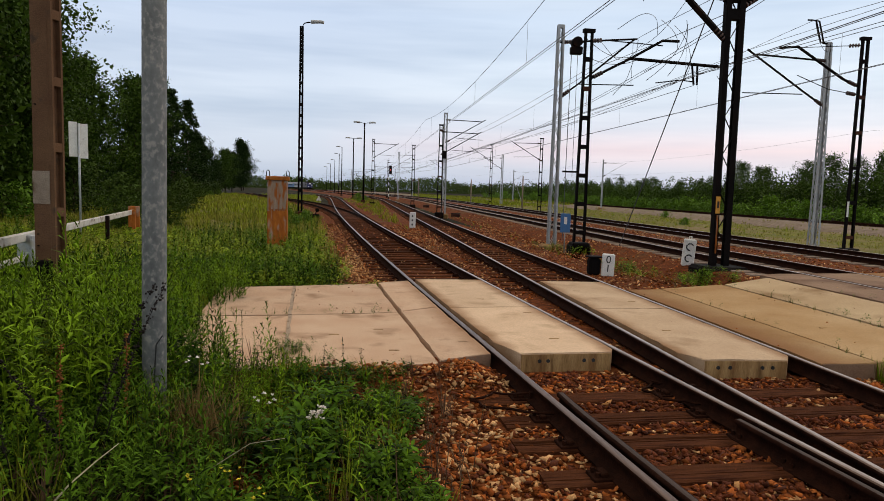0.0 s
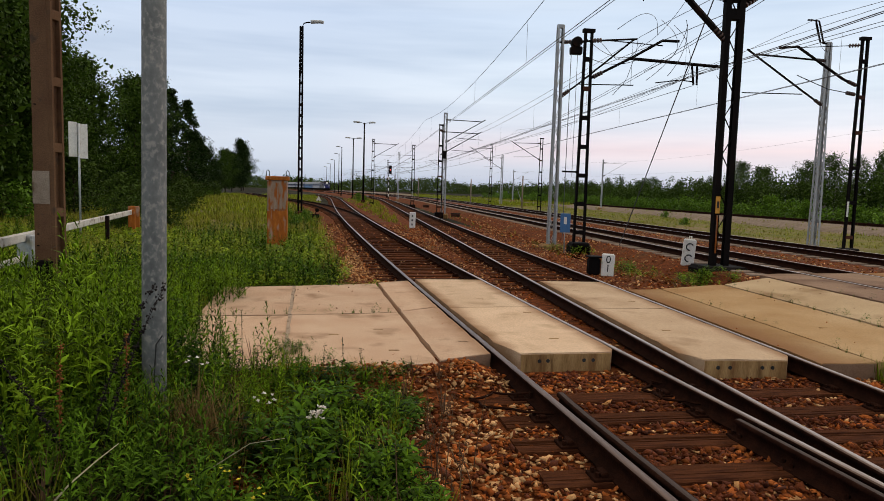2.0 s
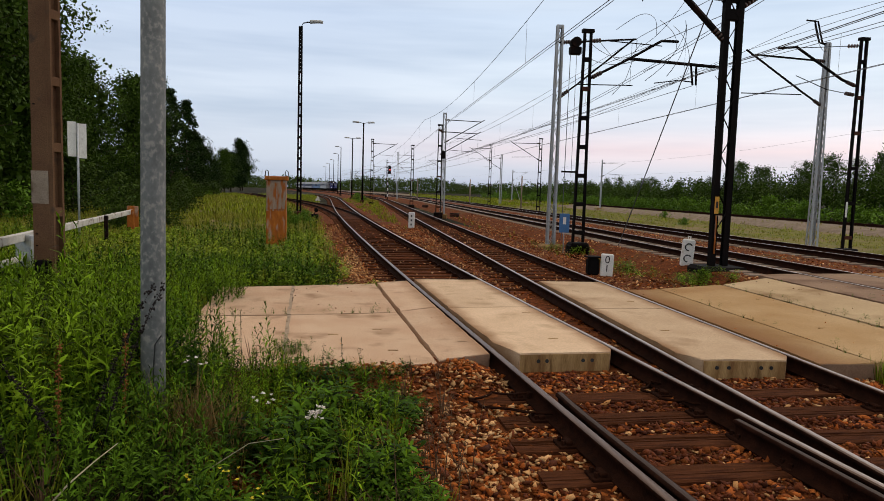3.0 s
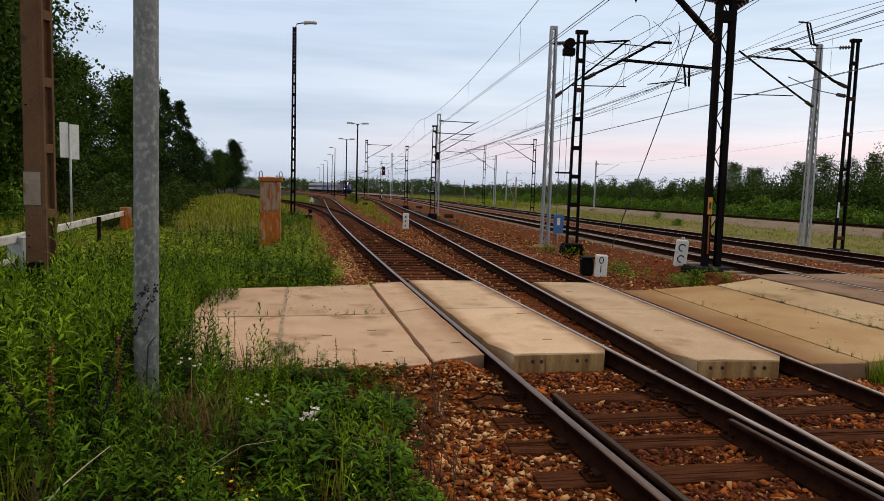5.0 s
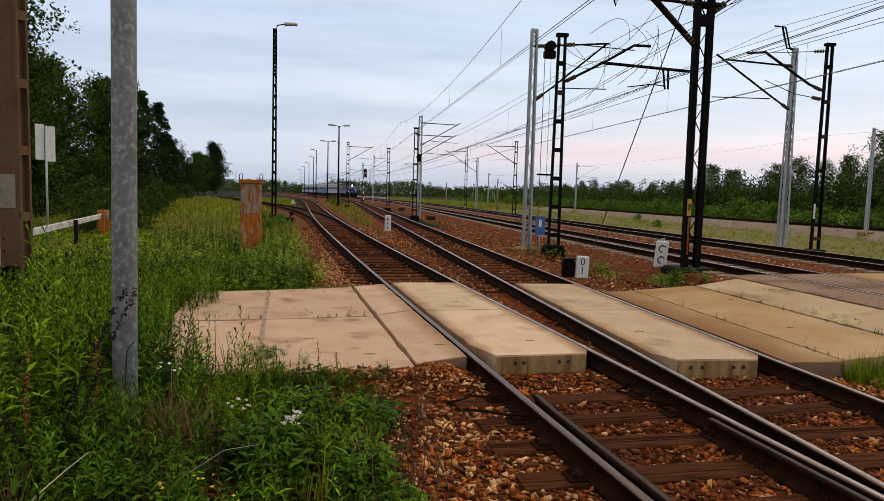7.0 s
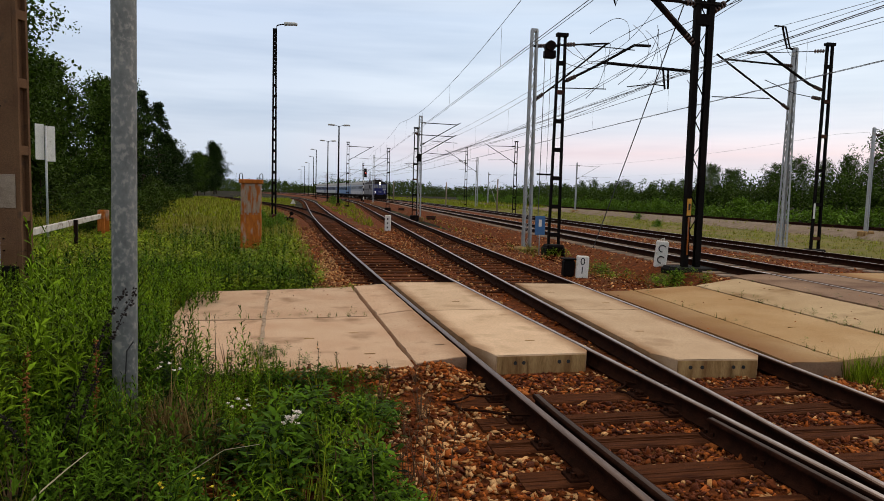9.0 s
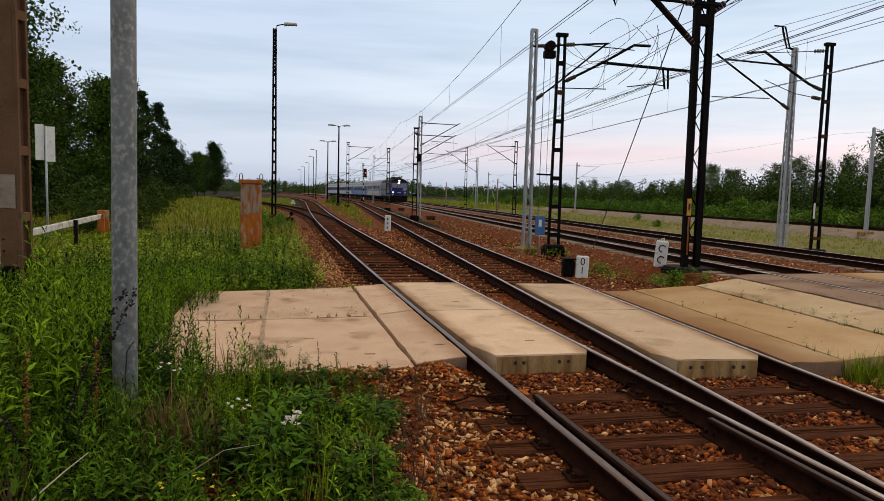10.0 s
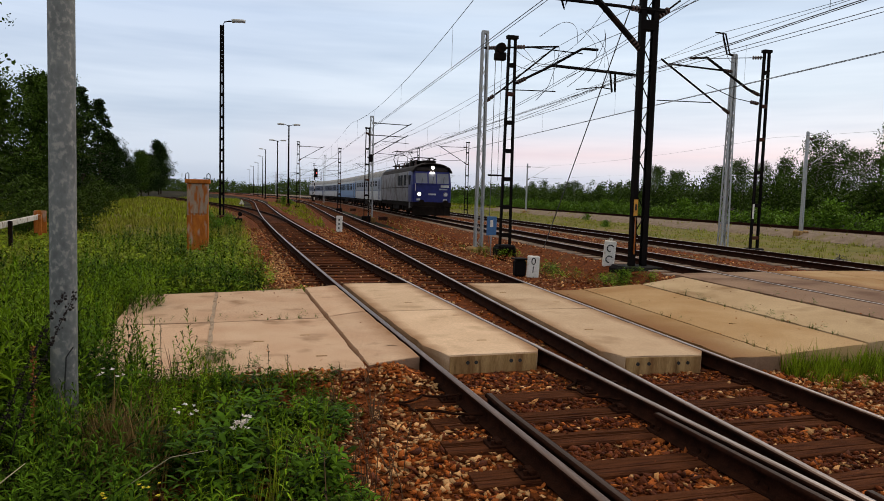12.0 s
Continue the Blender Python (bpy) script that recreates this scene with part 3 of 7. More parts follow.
# narrow slabs outside the loop's western rail
slab("slab", [(0.87, 6.76), (edge(7.05, -0.83), 7.05), (edge(9.90, -0.83), 9.90), (edge(9.52, -1.45), 9.52)], -0.22, 0.005, crossing, M_CONC_RED)
slab("slab", [(edge(9.55, -1.45), 9.55), (edge(9.93, -0.83), 9.93), (edge(12.8, -0.83), 12.80), (edge(12.45, -1.45), 12.45)], -0.22, 0.008, crossing, M_CONC_RED)
# large western slabs
slab("slab", [(-0.72, 6.47), (edge(6.63, -1.50), 6.63), (edge(9.44, -1.51), 9.44), (-0.94, 9.22)], -0.22, 0.0, crossing, M_CONC_RED)
slab("slab", [(-0.95, 9.26), (edge(9.49, -1.51), 9.48), (edge(12.4, -1.50), 12.40), (-1.15, 12.00)], -0.22, -0.003, crossing, M_CONC_RED)
slab("slab", [(-2.02, 6.50), (-0.75, 6.47), (-0.97, 9.20), (-2.18, 9.12)], -0.22, -0.004, crossing, M_CONC_RED)
slab("slab", [(-2.18, 9.15), (-0.98, 9.24), (-1.18, 11.98), (-2.40, 11.68)], -0.22, 0.002, crossing, M_CONC_RED)
# pale mortar in the joint between the western slabs
for xa, xb, ya, yb in ((-0.735, -0.955, 6.60, 9.21), (-0.965, -1.165, 9.26, 11.95)):
    slab("joint_filler", [(xa - 0.030, ya), (xa + 0.028, ya), (xb + 0.028, yb), (xb - 0.030, yb)], -0.1, 0.005, crossing, M_MORTAR, 0.002)


def rise(x):
    return 0.0 + 0.25 * max(0.0, min(1.0, (x - 5.6) / 3.2))


for xa, xb, ya, yb, yc, m in ((5.14, 5.82, 6.57, 12.0, 12.02, M_CONC_RUST), (5.845, 7.10, 6.58, 12.02, 12.0, M_CONC_RUST), (7.16, 8.34, 6.62, 12.0, 12.42, M_CONC_EAST), (8.43, 9.41, 6.66, 12.8, 12.9, M_CONC_WORN),
                              (9.62, 10.92, 6.66, 13.0, 13.1, M_CONC_WORN), (11.12, 12.7, 6.66, 13.2, 13.3, M_CONC_RUST), (12.72, 14.4, 6.66, 13.3, 13.35, M_CONC_RUST), (14.6, 15.9, 6.66, 13.35, 13.35, M_CONC_WORN), (16.1, 17.4, 6.66, 13.35, 13.35, M_CONC_RUST)):
    slab("slab", [(xa, ya), (xb, ya), (xb, yc), (xa, yb)], -0.3, rise, crossing, m)

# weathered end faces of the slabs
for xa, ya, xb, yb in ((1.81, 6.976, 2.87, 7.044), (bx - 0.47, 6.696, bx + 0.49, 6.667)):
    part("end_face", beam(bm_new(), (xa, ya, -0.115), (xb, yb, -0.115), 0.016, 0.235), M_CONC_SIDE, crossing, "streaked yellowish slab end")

part("end_face", beam(bm_new(), (0.88, 6.757, -0.115), (edge(7.05, -0.84), 7.044, -0.115), 0.016, 0.225), M_CONC_WORN, crossing, "rust-stained dark slab end")
part("end_face", box(bm_new(), 5.15, 5.81, 6.562, 6.572, -0.25, -0.005), M_CONC_WORN, crossing, "rust-stained dark slab end")

# ---- turnout timbers, check rail and wing rails by the crossing ----
turnout = empty("turnout", Matrix.Identity(4), "turnout with long dark timbers, check rail and worn wing rails", "railway turnout")


def timber_mesh(length, w, h, m):
    """A long timber weathered into a few strips with open cracks between them."""
    cracks = sorted(random.uniform(-0.33, 0.33) * w for _ in range(random.choice((1, 2, 2, 3))))
    prof = [(-w / 2, -h), (-w / 2, -0.012), (-w / 2 + 0.012, 0.0)]
    for c in cracks:
        prof += [(c - 0.006, random.uniform(-0.006, 0.0)), (c, -0.035), (c + 0.006, random.uniform(-0.006, 0.0))]
    prof += [(w / 2 - 0.012, 0.0), (w / 2, -0.012), (w / 2, -h)]
    bm = bm_new()
    rows = []
    for i in range(9):
        u = -length / 2 + length * i / 8
        rows.append([bm.verts.new((u, y + random.uniform(-0.003, 0.003), z + random.uniform(-0.003, 0.003))) for y, z in prof])
    k = len(prof)
    for p, q in zip(rows, rows[1:]):
        for j in range(k):
            bm.faces.new((p[j], q[j], q[(j + 1) % k], p[(j + 1) % k]))
    bm.faces.new(rows[0])
    bm.faces.new(rows[-1][::-1])
    bmesh.ops.recalc_face_normals(bm, faces=bm.faces)
    return mesh_of("timber", bm, m)


def chair_mesh():
    bm = bm_new()
    box(bm, -0.19, 0.19, -0.085, 0.085, -0.012, 0.016, 0.004)
    for sx in (-1, 1):
        box(bm, sx * 0.10 - 0.028, sx * 0.10 + 0.028, -0.06, 0.06, 0.01, 0.045, 0.008)
        for sy in (-0.045, 0.045):
            tube(bm, [(sx * 0.155, sy, 0.01), (sx * 0.155, sy, 0.05)], 0.016, 6)
    return mesh_of("chair_plate", bm, M_RAIL)


CHAIR = chair_mesh()
# rail fastenings on the sleepers beyond the crossing
for t, fn in ((T_A, line_a), (T_B, line_b)):
    for sl in [c for c in t.children if c.name.startswith("sleeper") and c.matrix_basis.translation.y < 50]:
        yy = sl.matrix_basis.translation.y
        for e in (-0.75, 0.75):
            ob = new("chair_plate", CHAIR)
            ob.parent = t
            ob.matrix_basis = pose(fn(yy) + e, yy, -0.160)
y = 6.05
while y > -6:
    w = line_b(y) - line_a(y)
    m = timber_mesh(2.5 + w, 0.26, 0.15, M_SLEEPER)
    ob = new("timber", m)
    ob.parent = turnout
    ob.matrix_basis = pose((line_a(y) + line_b(y)) / 2 + random.uniform(-0.05, 0.05), y, -0.163, 0, 0, random.uniform(-1, 1) + 2.5)
    if y > 1.0:
        for xr in (line_a(y) - 0.75, line_a(y) + 0.75, line_b(y) - 0.75, line_b(y) + 0.75):
            ob = new("chair_plate", CHAIR)
            ob.parent = turnout
            ob.matrix_basis = pose(xr, y + 0.044 * (xr - (line_a(y) + line_b(y)) / 2), -0.160, 0, 0, 2.5)
    y -= 0.58
rail("check_rail", lambda y: line_a(y) - 0.75 + 0.115 + 0.05 * max(0, (y - 4.9)) ** 2, 0.5, 5.45, 0.3, 0.0, turnout, M_RAILDULL, 0.01)
rail("check_rail", lambda y: line_b(y) + 0.75 - 0.115, -2.5, 2.0, 0.4, 0.0, turnout, M_RAILDULL, 0.01)
rail("wing_rail", lambda y: line_a(y) + 0.75 - 0.13, 0.5, 4.6, 0.4, 0.0, turnout, M_RAILDULL, -0.004)
rail("wing_rail", lambda y: line_b(y) - 0.75 + 0.12, 0.5, 3.2, 0.4, 0.0, turnout, M_RAILDULL, -0.004)


# ---- plants ----
RNG = np.random.default_rng(7)


def blade(length, w, rise_, droop, turn, base, steps=2):
    """One leaf as a folded strip of quads: base point, heading, upward start and droop."""
    c, s = math.cos(turn), math.sin(turn)
    pts = []
    for i in range(steps + 1):
        u = i / steps
        out, up = length * u * math.cos(rise_), length * u * math.sin(rise_) - droop * length * u * u
        ww = w * (0.35, 1.0, 0.12)[i] if steps == 2 else w * (1.0, 0.85, 0.55, 0.08)[i]
        for sgn in (-1, 1):
            pts.append((base[0] + out * c - sgn * ww / 2 * s, base[1] + out * s + sgn * ww / 2 * c, base[2] + up + (0.12 * ww if sgn > 0 else 0)))
    faces = [(2 * i, 2 * i + 1, 2 * i + 3, 2 * i + 2) for i in range(steps)]
    return np.array(pts), np.array(faces)


def stalk(h, r, lean=(0, 0)):
    p = [(r * math.cos(a), r * math.sin(a), 0) for a in (0, 2.1, 4.2)] + [(lean[0] + r * 0.4 * math.cos(a), lean[1] + r * 0.4 * math.sin(a), h) for a in (0, 2.1, 4.2)]
    return np.array(p), np.array([(0, 1, 4, 3), (1, 2, 5, 4), (2, 0, 3, 5)])


def tall_weed(n, h, ll, lw):
    lean = RNG.uniform(-0.12, 0.12, 2) * h
    out = [stalk(h, 0.004, lean)]
    for i in range(n):
        u = 0.12 + 0.88 * (i + RNG.uniform(0, 0.6)) / n
        size = ll * (1.0 - 0.55 * max(0, u - 0.45) / 0.55) * RNG.uniform(0.75, 1.15)
        out.append(blade(size, lw * size / ll, RNG.uniform(0.45, 1.1) + 0.3 * (u > 0.85), RNG.uniform(0.15, 0.6), i * 2.4 + RNG.uniform(-0.4, 0.4), (lean[0] * u, lean[1] * u, h * u)))
    return merged(out)


def low_weed(n, h, ll, lw):
    out = []
    for i in range(n):
        a = RNG.uniform(0, 6.28)
        rr = RNG.uniform(0, 0.14)
        out.append(blade(ll * RNG.uniform(0.6, 1.2), lw * RNG.uniform(0.7, 1.2), RNG.uniform(0.0, 0.8), RNG.uniform(0.1, 0.6), a + RNG.uniform(-1, 1), (rr * math.cos(a), rr * math.sin(a), h * RNG.uniform(0.15, 1.0) ** 0.7)))
    return merged(out)


def tussock(n, h, w, spread):
    out = []
    for i in range(n):
        a = RNG.uniform(0, 6.28)
        rr = RNG.uniform(0, spread)
        out.append(blade(h * RNG.uniform(0.5, 1.1), w, RNG.uniform(0.95, 1.5), RNG.uniform(0.05, 0.35), RNG.uniform(0, 6.28), (rr * math.cos(a), rr * math.sin(a), 0), 3))
    return merged(out)


def sow(name, kinds, pts, sizes, material, label, category="weeds"):
    """All plants of one sort as one sheet of growth; pts on the ground (n, 2)."""
    n = len(pts)
    z = np.array([ground_z(x, y) for x, y in pts]) - 0.02
    pos = np.column_stack([pts, z])
    pick = RNG.integers(0, len(kinds), n)
    chunks = []
    for k, (tv, tf) in enumerate(kinds):
        i = np.nonzero(pick == k)[0]
        if len(i):
            chunks.append(scatter(tv, tf, pos[i], RNG.uniform(0, 6.28, len(i)), np.asarray(sizes)[i], RNG.normal(0, 0.13, len(i))))
    v, f = merged(chunks)
    tagged(raw(name, v, f, material), label, category, kind="stuff")


def spread_pts(n, x0, x1, y0, y1, keep):
    x, y = RNG.uniform(x0, x1, n), RNG.uniform(y0, y1, n)
    ok = np.array([keep(a, b) for a, b in zip(x, y)])
    return np.column_stack([x, y])[ok]


def on_slab(x, y):
    return 6.42 < y < 12.05 + 0.14 * (x + 1.0) and x > -1.98 - 0.06 * (y - 6.5)


def tussocky(x, y, level=-0.12):
    """Growth comes in clumps; the bare soil between is coloured dark for shade."""
    return noise.noise(Vector((x * 1.9, y * 1.9, 3.0))) + 0.5 * noise.noise(Vector((x * 4.3, y * 4.3, 8.0))) > level


def lush(p):
    """How tall the growth stands at each spot, by the same clumps."""
    return np.array([1.0 + 0.55 * noise.noise(Vector((x * 1.9, y * 1.9, 3.0))) for x, y in p])


def west(x, y):
    """Green ground west of the loop track, trodden down before the cabinet."""
    if on_slab(x, y):
        return False
    if abs(x + 2.84) < 0.45 and 20.0 < y < 23.3:
        return False
    edge_x = (0.62 - 0.16 * abs(y - 5.3)) if y < 6.4 else line_a(y) - 2.15
    return x < edge_x + 0.25 * math.sin(y * 2.3)


TALL = [tall_weed(40, 0.95, 0.155, 0.027) for _ in range(7)]
LOW = [low_weed(24, 0.34, 0.10, 0.034) for _ in range(6)]
TUFT = [tussock(16, 0.5, 0.010, 0.07) for _ in range(4)]
BIGTUFT = [tussock(12, 0.6, 0.034, 0.28) for _ in range(4)]
SHOOT = [tall_weed(24, 0.95, 0.22, 0.044) for _ in range(6)]
FARTUFT = [tussock(7, 0.6, 0.060, 0.32) for _ in range(4)]
MIDWEED = [low_weed(16, 0.34, 0.15, 0.045) for _ in range(5)]
MIDTALL = [tall_weed(20, 0.95, 0.22, 0.042) for _ in range(5)]

# tall leafy weeds close by, thinning towards the slab
p = spread_pts(1000, -7.5, -1.0, 2.6, 7.5, lambda x, y: west(x, y) and x < -1.75 - 0.25 * math.sin(3 * y) and not (y < 4.2 and x > -2.0) and x > -0.75 * y - 1.5 and tussocky(x, y, -0.12) and (y > 4.2 or RNG.uniform() < 0.3))
sow("tall_weeds", TALL, p, RNG.uniform(0.85, 1.3, len(p)) * lush(p), M_WEED, "tall bright green leafy weeds around the post")
p = spread_pts(3100, -13, -1.9, 7.2, 13.5, lambda x, y: west(x, y))
sow("tall_weeds", MIDTALL, p, RNG.uniform(0.42, 0.72, len(p)), M_WEED, "tall green weeds beyond the post")
# low growth whose darkened leaf colour paints the shaded gaps under taller weeds
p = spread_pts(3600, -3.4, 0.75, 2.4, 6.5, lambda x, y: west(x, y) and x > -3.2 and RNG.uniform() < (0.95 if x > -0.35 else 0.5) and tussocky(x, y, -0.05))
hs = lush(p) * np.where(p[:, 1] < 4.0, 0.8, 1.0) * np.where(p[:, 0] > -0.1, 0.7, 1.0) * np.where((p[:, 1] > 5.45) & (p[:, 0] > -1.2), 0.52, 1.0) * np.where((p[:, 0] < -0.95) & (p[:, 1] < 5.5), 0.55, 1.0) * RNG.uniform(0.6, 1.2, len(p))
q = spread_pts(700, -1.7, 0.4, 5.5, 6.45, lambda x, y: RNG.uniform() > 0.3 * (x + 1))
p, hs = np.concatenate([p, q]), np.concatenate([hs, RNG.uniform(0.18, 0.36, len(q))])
sow("low_weeds", LOW, p, hs, M_WEED_DARK, "dense low broad-leaved weeds, shade put into their dark green")
p = spread_pts(190, -2.5, -0.5, 5.2, 6.7, lambda x, y: RNG.uniform() < ((-x - 0.4) / 1.8) ** 1.5)
sow("thin_weeds", TALL[:3], p, np.column_stack([np.full(len(p), 0.75), np.full(len(p), 0.75), RNG.uniform(0.55, 1.05, len(p)) * np.clip(0.45 - 0.35 * p[:, 0], 0.5, 1.0)]), M_WEED, "thin upright weeds in front of the slabs")
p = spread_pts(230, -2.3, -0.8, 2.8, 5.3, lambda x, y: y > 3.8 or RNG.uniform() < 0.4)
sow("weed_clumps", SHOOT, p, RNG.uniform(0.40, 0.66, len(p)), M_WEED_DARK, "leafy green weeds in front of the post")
p = spread_pts(1700, -2.6, 0.3, 2.8, 6.4, lambda x, y: west(x, y) and tussocky(x, y, -0.02) and (y > 4.3 + 0.5 * math.sin(2.1 * x) or RNG.uniform() < 0.22))
sow("weed_shoots", SHOOT, p, RNG.uniform(0.25, 0.55, len(p)) * np.where((p[:, 1] > 5.4) & (p[:, 0] > -1.2), 0.4, 1.0) * np.where((p[:, 0] < -0.95) & (p[:, 1] < 5.5), 0.6, 1.0), M_WEED, "bright green weed shoots among low growth")
p = spread_pts(600, -7, 0.6, 2.4, 12.0, lambda x, y: west(x, y))
sow("grass_tufts", TUFT, p, RNG.uniform(0.5, 1.3, len(p)), M_GRASS, "thin grass blades among the weeds")
p = spread_pts(170, -5.5, 0.9, 2.6, 6.4, lambda x, y: west(x - 0.2, y))
sow("dry_grass", TUFT, p, RNG.uniform(0.5, 1.1, len(p)), M_STEM_DRY, "dry brown grass stems among green weeds")
# meadow beyond the slab
p = spread_pts(4600, -17, 0.6, 12.3, 26, west)
sow("meadow_weeds", MIDWEED, p, RNG.uniform(0.6, 1.2, len(p)), M_MEADOW, "knee-high green weeds beyond the crossing")
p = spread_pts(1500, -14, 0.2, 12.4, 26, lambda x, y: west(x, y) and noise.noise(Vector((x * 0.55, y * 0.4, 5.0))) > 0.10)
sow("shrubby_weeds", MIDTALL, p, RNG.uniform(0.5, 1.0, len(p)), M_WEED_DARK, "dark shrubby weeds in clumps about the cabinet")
p = spread_pts(1100, -16, 0.2, 13.0, 42, lambda x, y: west(x, y) and noise.noise(Vector((x * 0.4, y * 0.25, 9.0))) > 0.0)
sow("dry_meadow", BIGTUFT, p, RNG.uniform(0.6, 1.05, len(p)), M_GRASS_DRY, "pale dry grass patches in the meadow")
p = spread_pts(3000, -20, 0.6, 12.3, 45, west)
sow("meadow_grass", BIGTUFT, p, RNG.uniform(0.45, 0.85, len(p)), M_GRASS, "tall meadow grass beside the line")
p = spread_pts(5000, -28, -2, 40, 150, lambda x, y: x < line_a(y) - 2.4 and not (abs(x - line_f(y)) < 2.4))
sow("far_meadow", FARTUFT, p, RNG.uniform(0.7, 1.3, len(p)), M_GRASS, "yellow-green far meadow up to the wood")
# darkish plants; their leaf colour also paints the shadow line behind the slabs
p = spread_pts(1500, -4.6, 0.4, 12.3, 14.6, lambda x, y: west(x, y) and y > 12.0 + 0.14 * (x + 2.6) and tussocky(x, y, -0.2))
sow("fringe_weeds", MIDTALL, p, RNG.uniform(0.30, 0.62, len(p)), M_WEED_DARK, "dark leafy weeds along the slabs' far edge, shade beneath put into their colour")
p = spread_pts(1300, -16, -2.5, 19, 42, lambda x, y: west(x, y) and noise.noise(Vector((x * 0.25, y * 0.16, 2.0))) > -0.22)
sow("dry_meadow", BIGTUFT, p, RNG.uniform(0.5, 0.95, len(p)), M_GRASS_DRY, "yellowing meadow grass between the cabinet and the wood")
p = spread_pts(2200, -26, -3, 42, 110, lambda x, y: x < line_a(y) - 2.6 and not (abs(x - line_f(y)) < 2.4) and noise.noise(Vector((x * 0.15, y * 0.08, 2.0))) > -0.2)
sow("dry_meadow", FARTUFT, p, RNG.uniform(0.8, 1.3, len(p)), M_GRASS_DRY, "yellowing far meadow grass before the wood")
p = spread_pts(420, -2.5, 0.35, 11.6, 13.0, lambda x, y: -0.10 < y - (12.05 + 0.17 * (x + 1.0)) < 0.45)
sow("fringe_weeds", LOW, p, RNG.uniform(0.35, 0.75, len(p)), M_WEED, "leafy weeds hanging over the far edge of the slabs")
p = spread_pts(210, -2.7, -1.65, 6.5, 11.6, lambda x, y: x < -1.78 - 0.07 * (y - 6.5) + 0.22 * math.sin(y * 1.9))
sow("slab_end_weeds", TALL, p, RNG.uniform(0.55, 0.85, len(p)), M_WEED, "bright feathery weeds growing over the slabs' end")
# strip between the loop and the inner track, mast row tufts
p = spread_pts(900, -3, 4, 38, 120, lambda x, y: abs(x - (line_a(y) + line_b(y)) / 2) < 0.10 * (y - 28) * 0.35 and abs(x - line_a(y)) > 1.6 and abs(x - line_b(y)) > 1.6)
sow("strip_grass", BIGTUFT, p, RNG.uniform(0.5, 0.9, len(p)), M_GRASS, "grass between the loop and the inner track")
p = np.concatenate([spread_pts(45, 7.0, 8.5, 13.3, 14.5, lambda x, y: True), spread_pts(60, 6.4, 7.4, 14.8, 17.5, lambda x, y: True), spread_pts(50, 6.3, 7.8, 20.5, 24, lambda x, y: True)])
p = np.concatenate([p, spread_pts(60, 7.7, 8.5, 14.2, 15.2, lambda x, y: True)])
sow("mast_weeds", LOW, p, RNG.uniform(0.4, 0.9, len(p)), M_WEED, "leafy weeds round the mast foot and marker stones")
p = spread_pts(1100, 5.80, 9.8, 5.6, 6.6, lambda x, y: y > 6.55 - 0.8 * RNG.uniform(0, 1) ** 2)
sow("verge_grass", TUFT, p, RNG.uniform(0.45, 1.0, len(p)), M_MEADOW, "grass along the edge of the crossing slabs")
p = spread_pts(5200, 18, 36, 100, 260, lambda x, y: x + bend(y) > 18 and x + bend(y) < 34)
sow("far_verge", FARTUFT, p, RNG.uniform(0.8, 1.4, len(p)), M_GRASS, "yellow-green grass between the far tracks")
p = spread_pts(9000, 17.8, 36, 8, 110, lambda x, y: x + bend(y) > 17.9 + 0.6 * math.sin(y) and RNG.uniform() < (0.9 if x + bend(y) < 30.6 + 1.0 * math.sin(y * 0.4) else 0.08))
sow("verge_meadow", FARTUFT, p, RNG.uniform(0.25, 0.55, len(p)), M_GRASS_DRY, "yellowish dry grass between the tracks")
p = spread_pts(1300, 17.8, 33, 5, 110, lambda x, y: x + bend(y) > 18.4 and RNG.uniform() < (0.9 if x + bend(y) < 30.5 else 0.10))
sow("verge_weeds", BIGTUFT, p, RNG.uniform(0.35, 0.75, len(p)), M_GRASS, "green grass clumps between the tracks")
p = np.concatenate([spread_pts(130, 6.1, 8.0, 18, 60, lambda x, y: tussocky(x, y * 0.3, 0.05)), spread_pts(150, -3.2, 1.0, 14, 40, lambda x, y: -2.3 < x - line_a(y) < -1.5), spread_pts(60, 0.5, 3.4, 32, 60, lambda x, y: abs(x - (line_a(y) + line_b(y)) / 2) < 0.5)])
sow("ballast_grass", TUFT, p, RNG.uniform(0.3, 0.7, len(p)), M_GRASS, "thin grass tufts on the ballast beside the tracks")
p = spread_pts(420, -5.5, 0.2, 13.8, 36, lambda x, y: -4.6 < x - line_a(y) < -2.25 and tussocky(x, y, -0.1))
sow("trackside_weeds", MIDTALL, p, RNG.uniform(0.4, 0.85, len(p)), M_WEED_DARK, "dark leafy weeds along the loop track's edge")
p = spread_pts(210, -1.75, -0.45, 5.2, 6.35, lambda x, y: RNG.uniform() < 0.9)
sow("feathery_weeds", TALL, p, RNG.uniform(0.30, 0.50, len(p)), M_WEED, "bright feathery green weeds before the slabs")
# growth in the slab joints
p = []
for x0, y0, x1, y1, n in ((-2.4, 9.15, 0.5, 9.46, 30), (7.13, 7, 7.13, 11.9, 44), (8.38, 7.2, 8.38, 12.3, 12), (-0.75, 6.55, -0.2, 6.9, 14), (5.83, 6.7, 5.83, 11.9, 12)):
    u = RNG.uniform(0, 1, n)
    p.append(np.column_stack([x0 + (x1 - x0) * u + RNG.normal(0, 0.03, n), y0 + (y1 - y0) * u + RNG.normal(0, 0.03, n), np.full(n, 0.0)]))
p.append(np.column_stack([RNG.normal(-0.74, 0.10, 60), RNG.normal(7.2, 0.16, 60), np.full(60, 0.0)]))
p = np.concatenate(p)
p[:, 2] = [rise(x) - 0.01 if x > 5 else 0.0 for x in p[:, 0]]
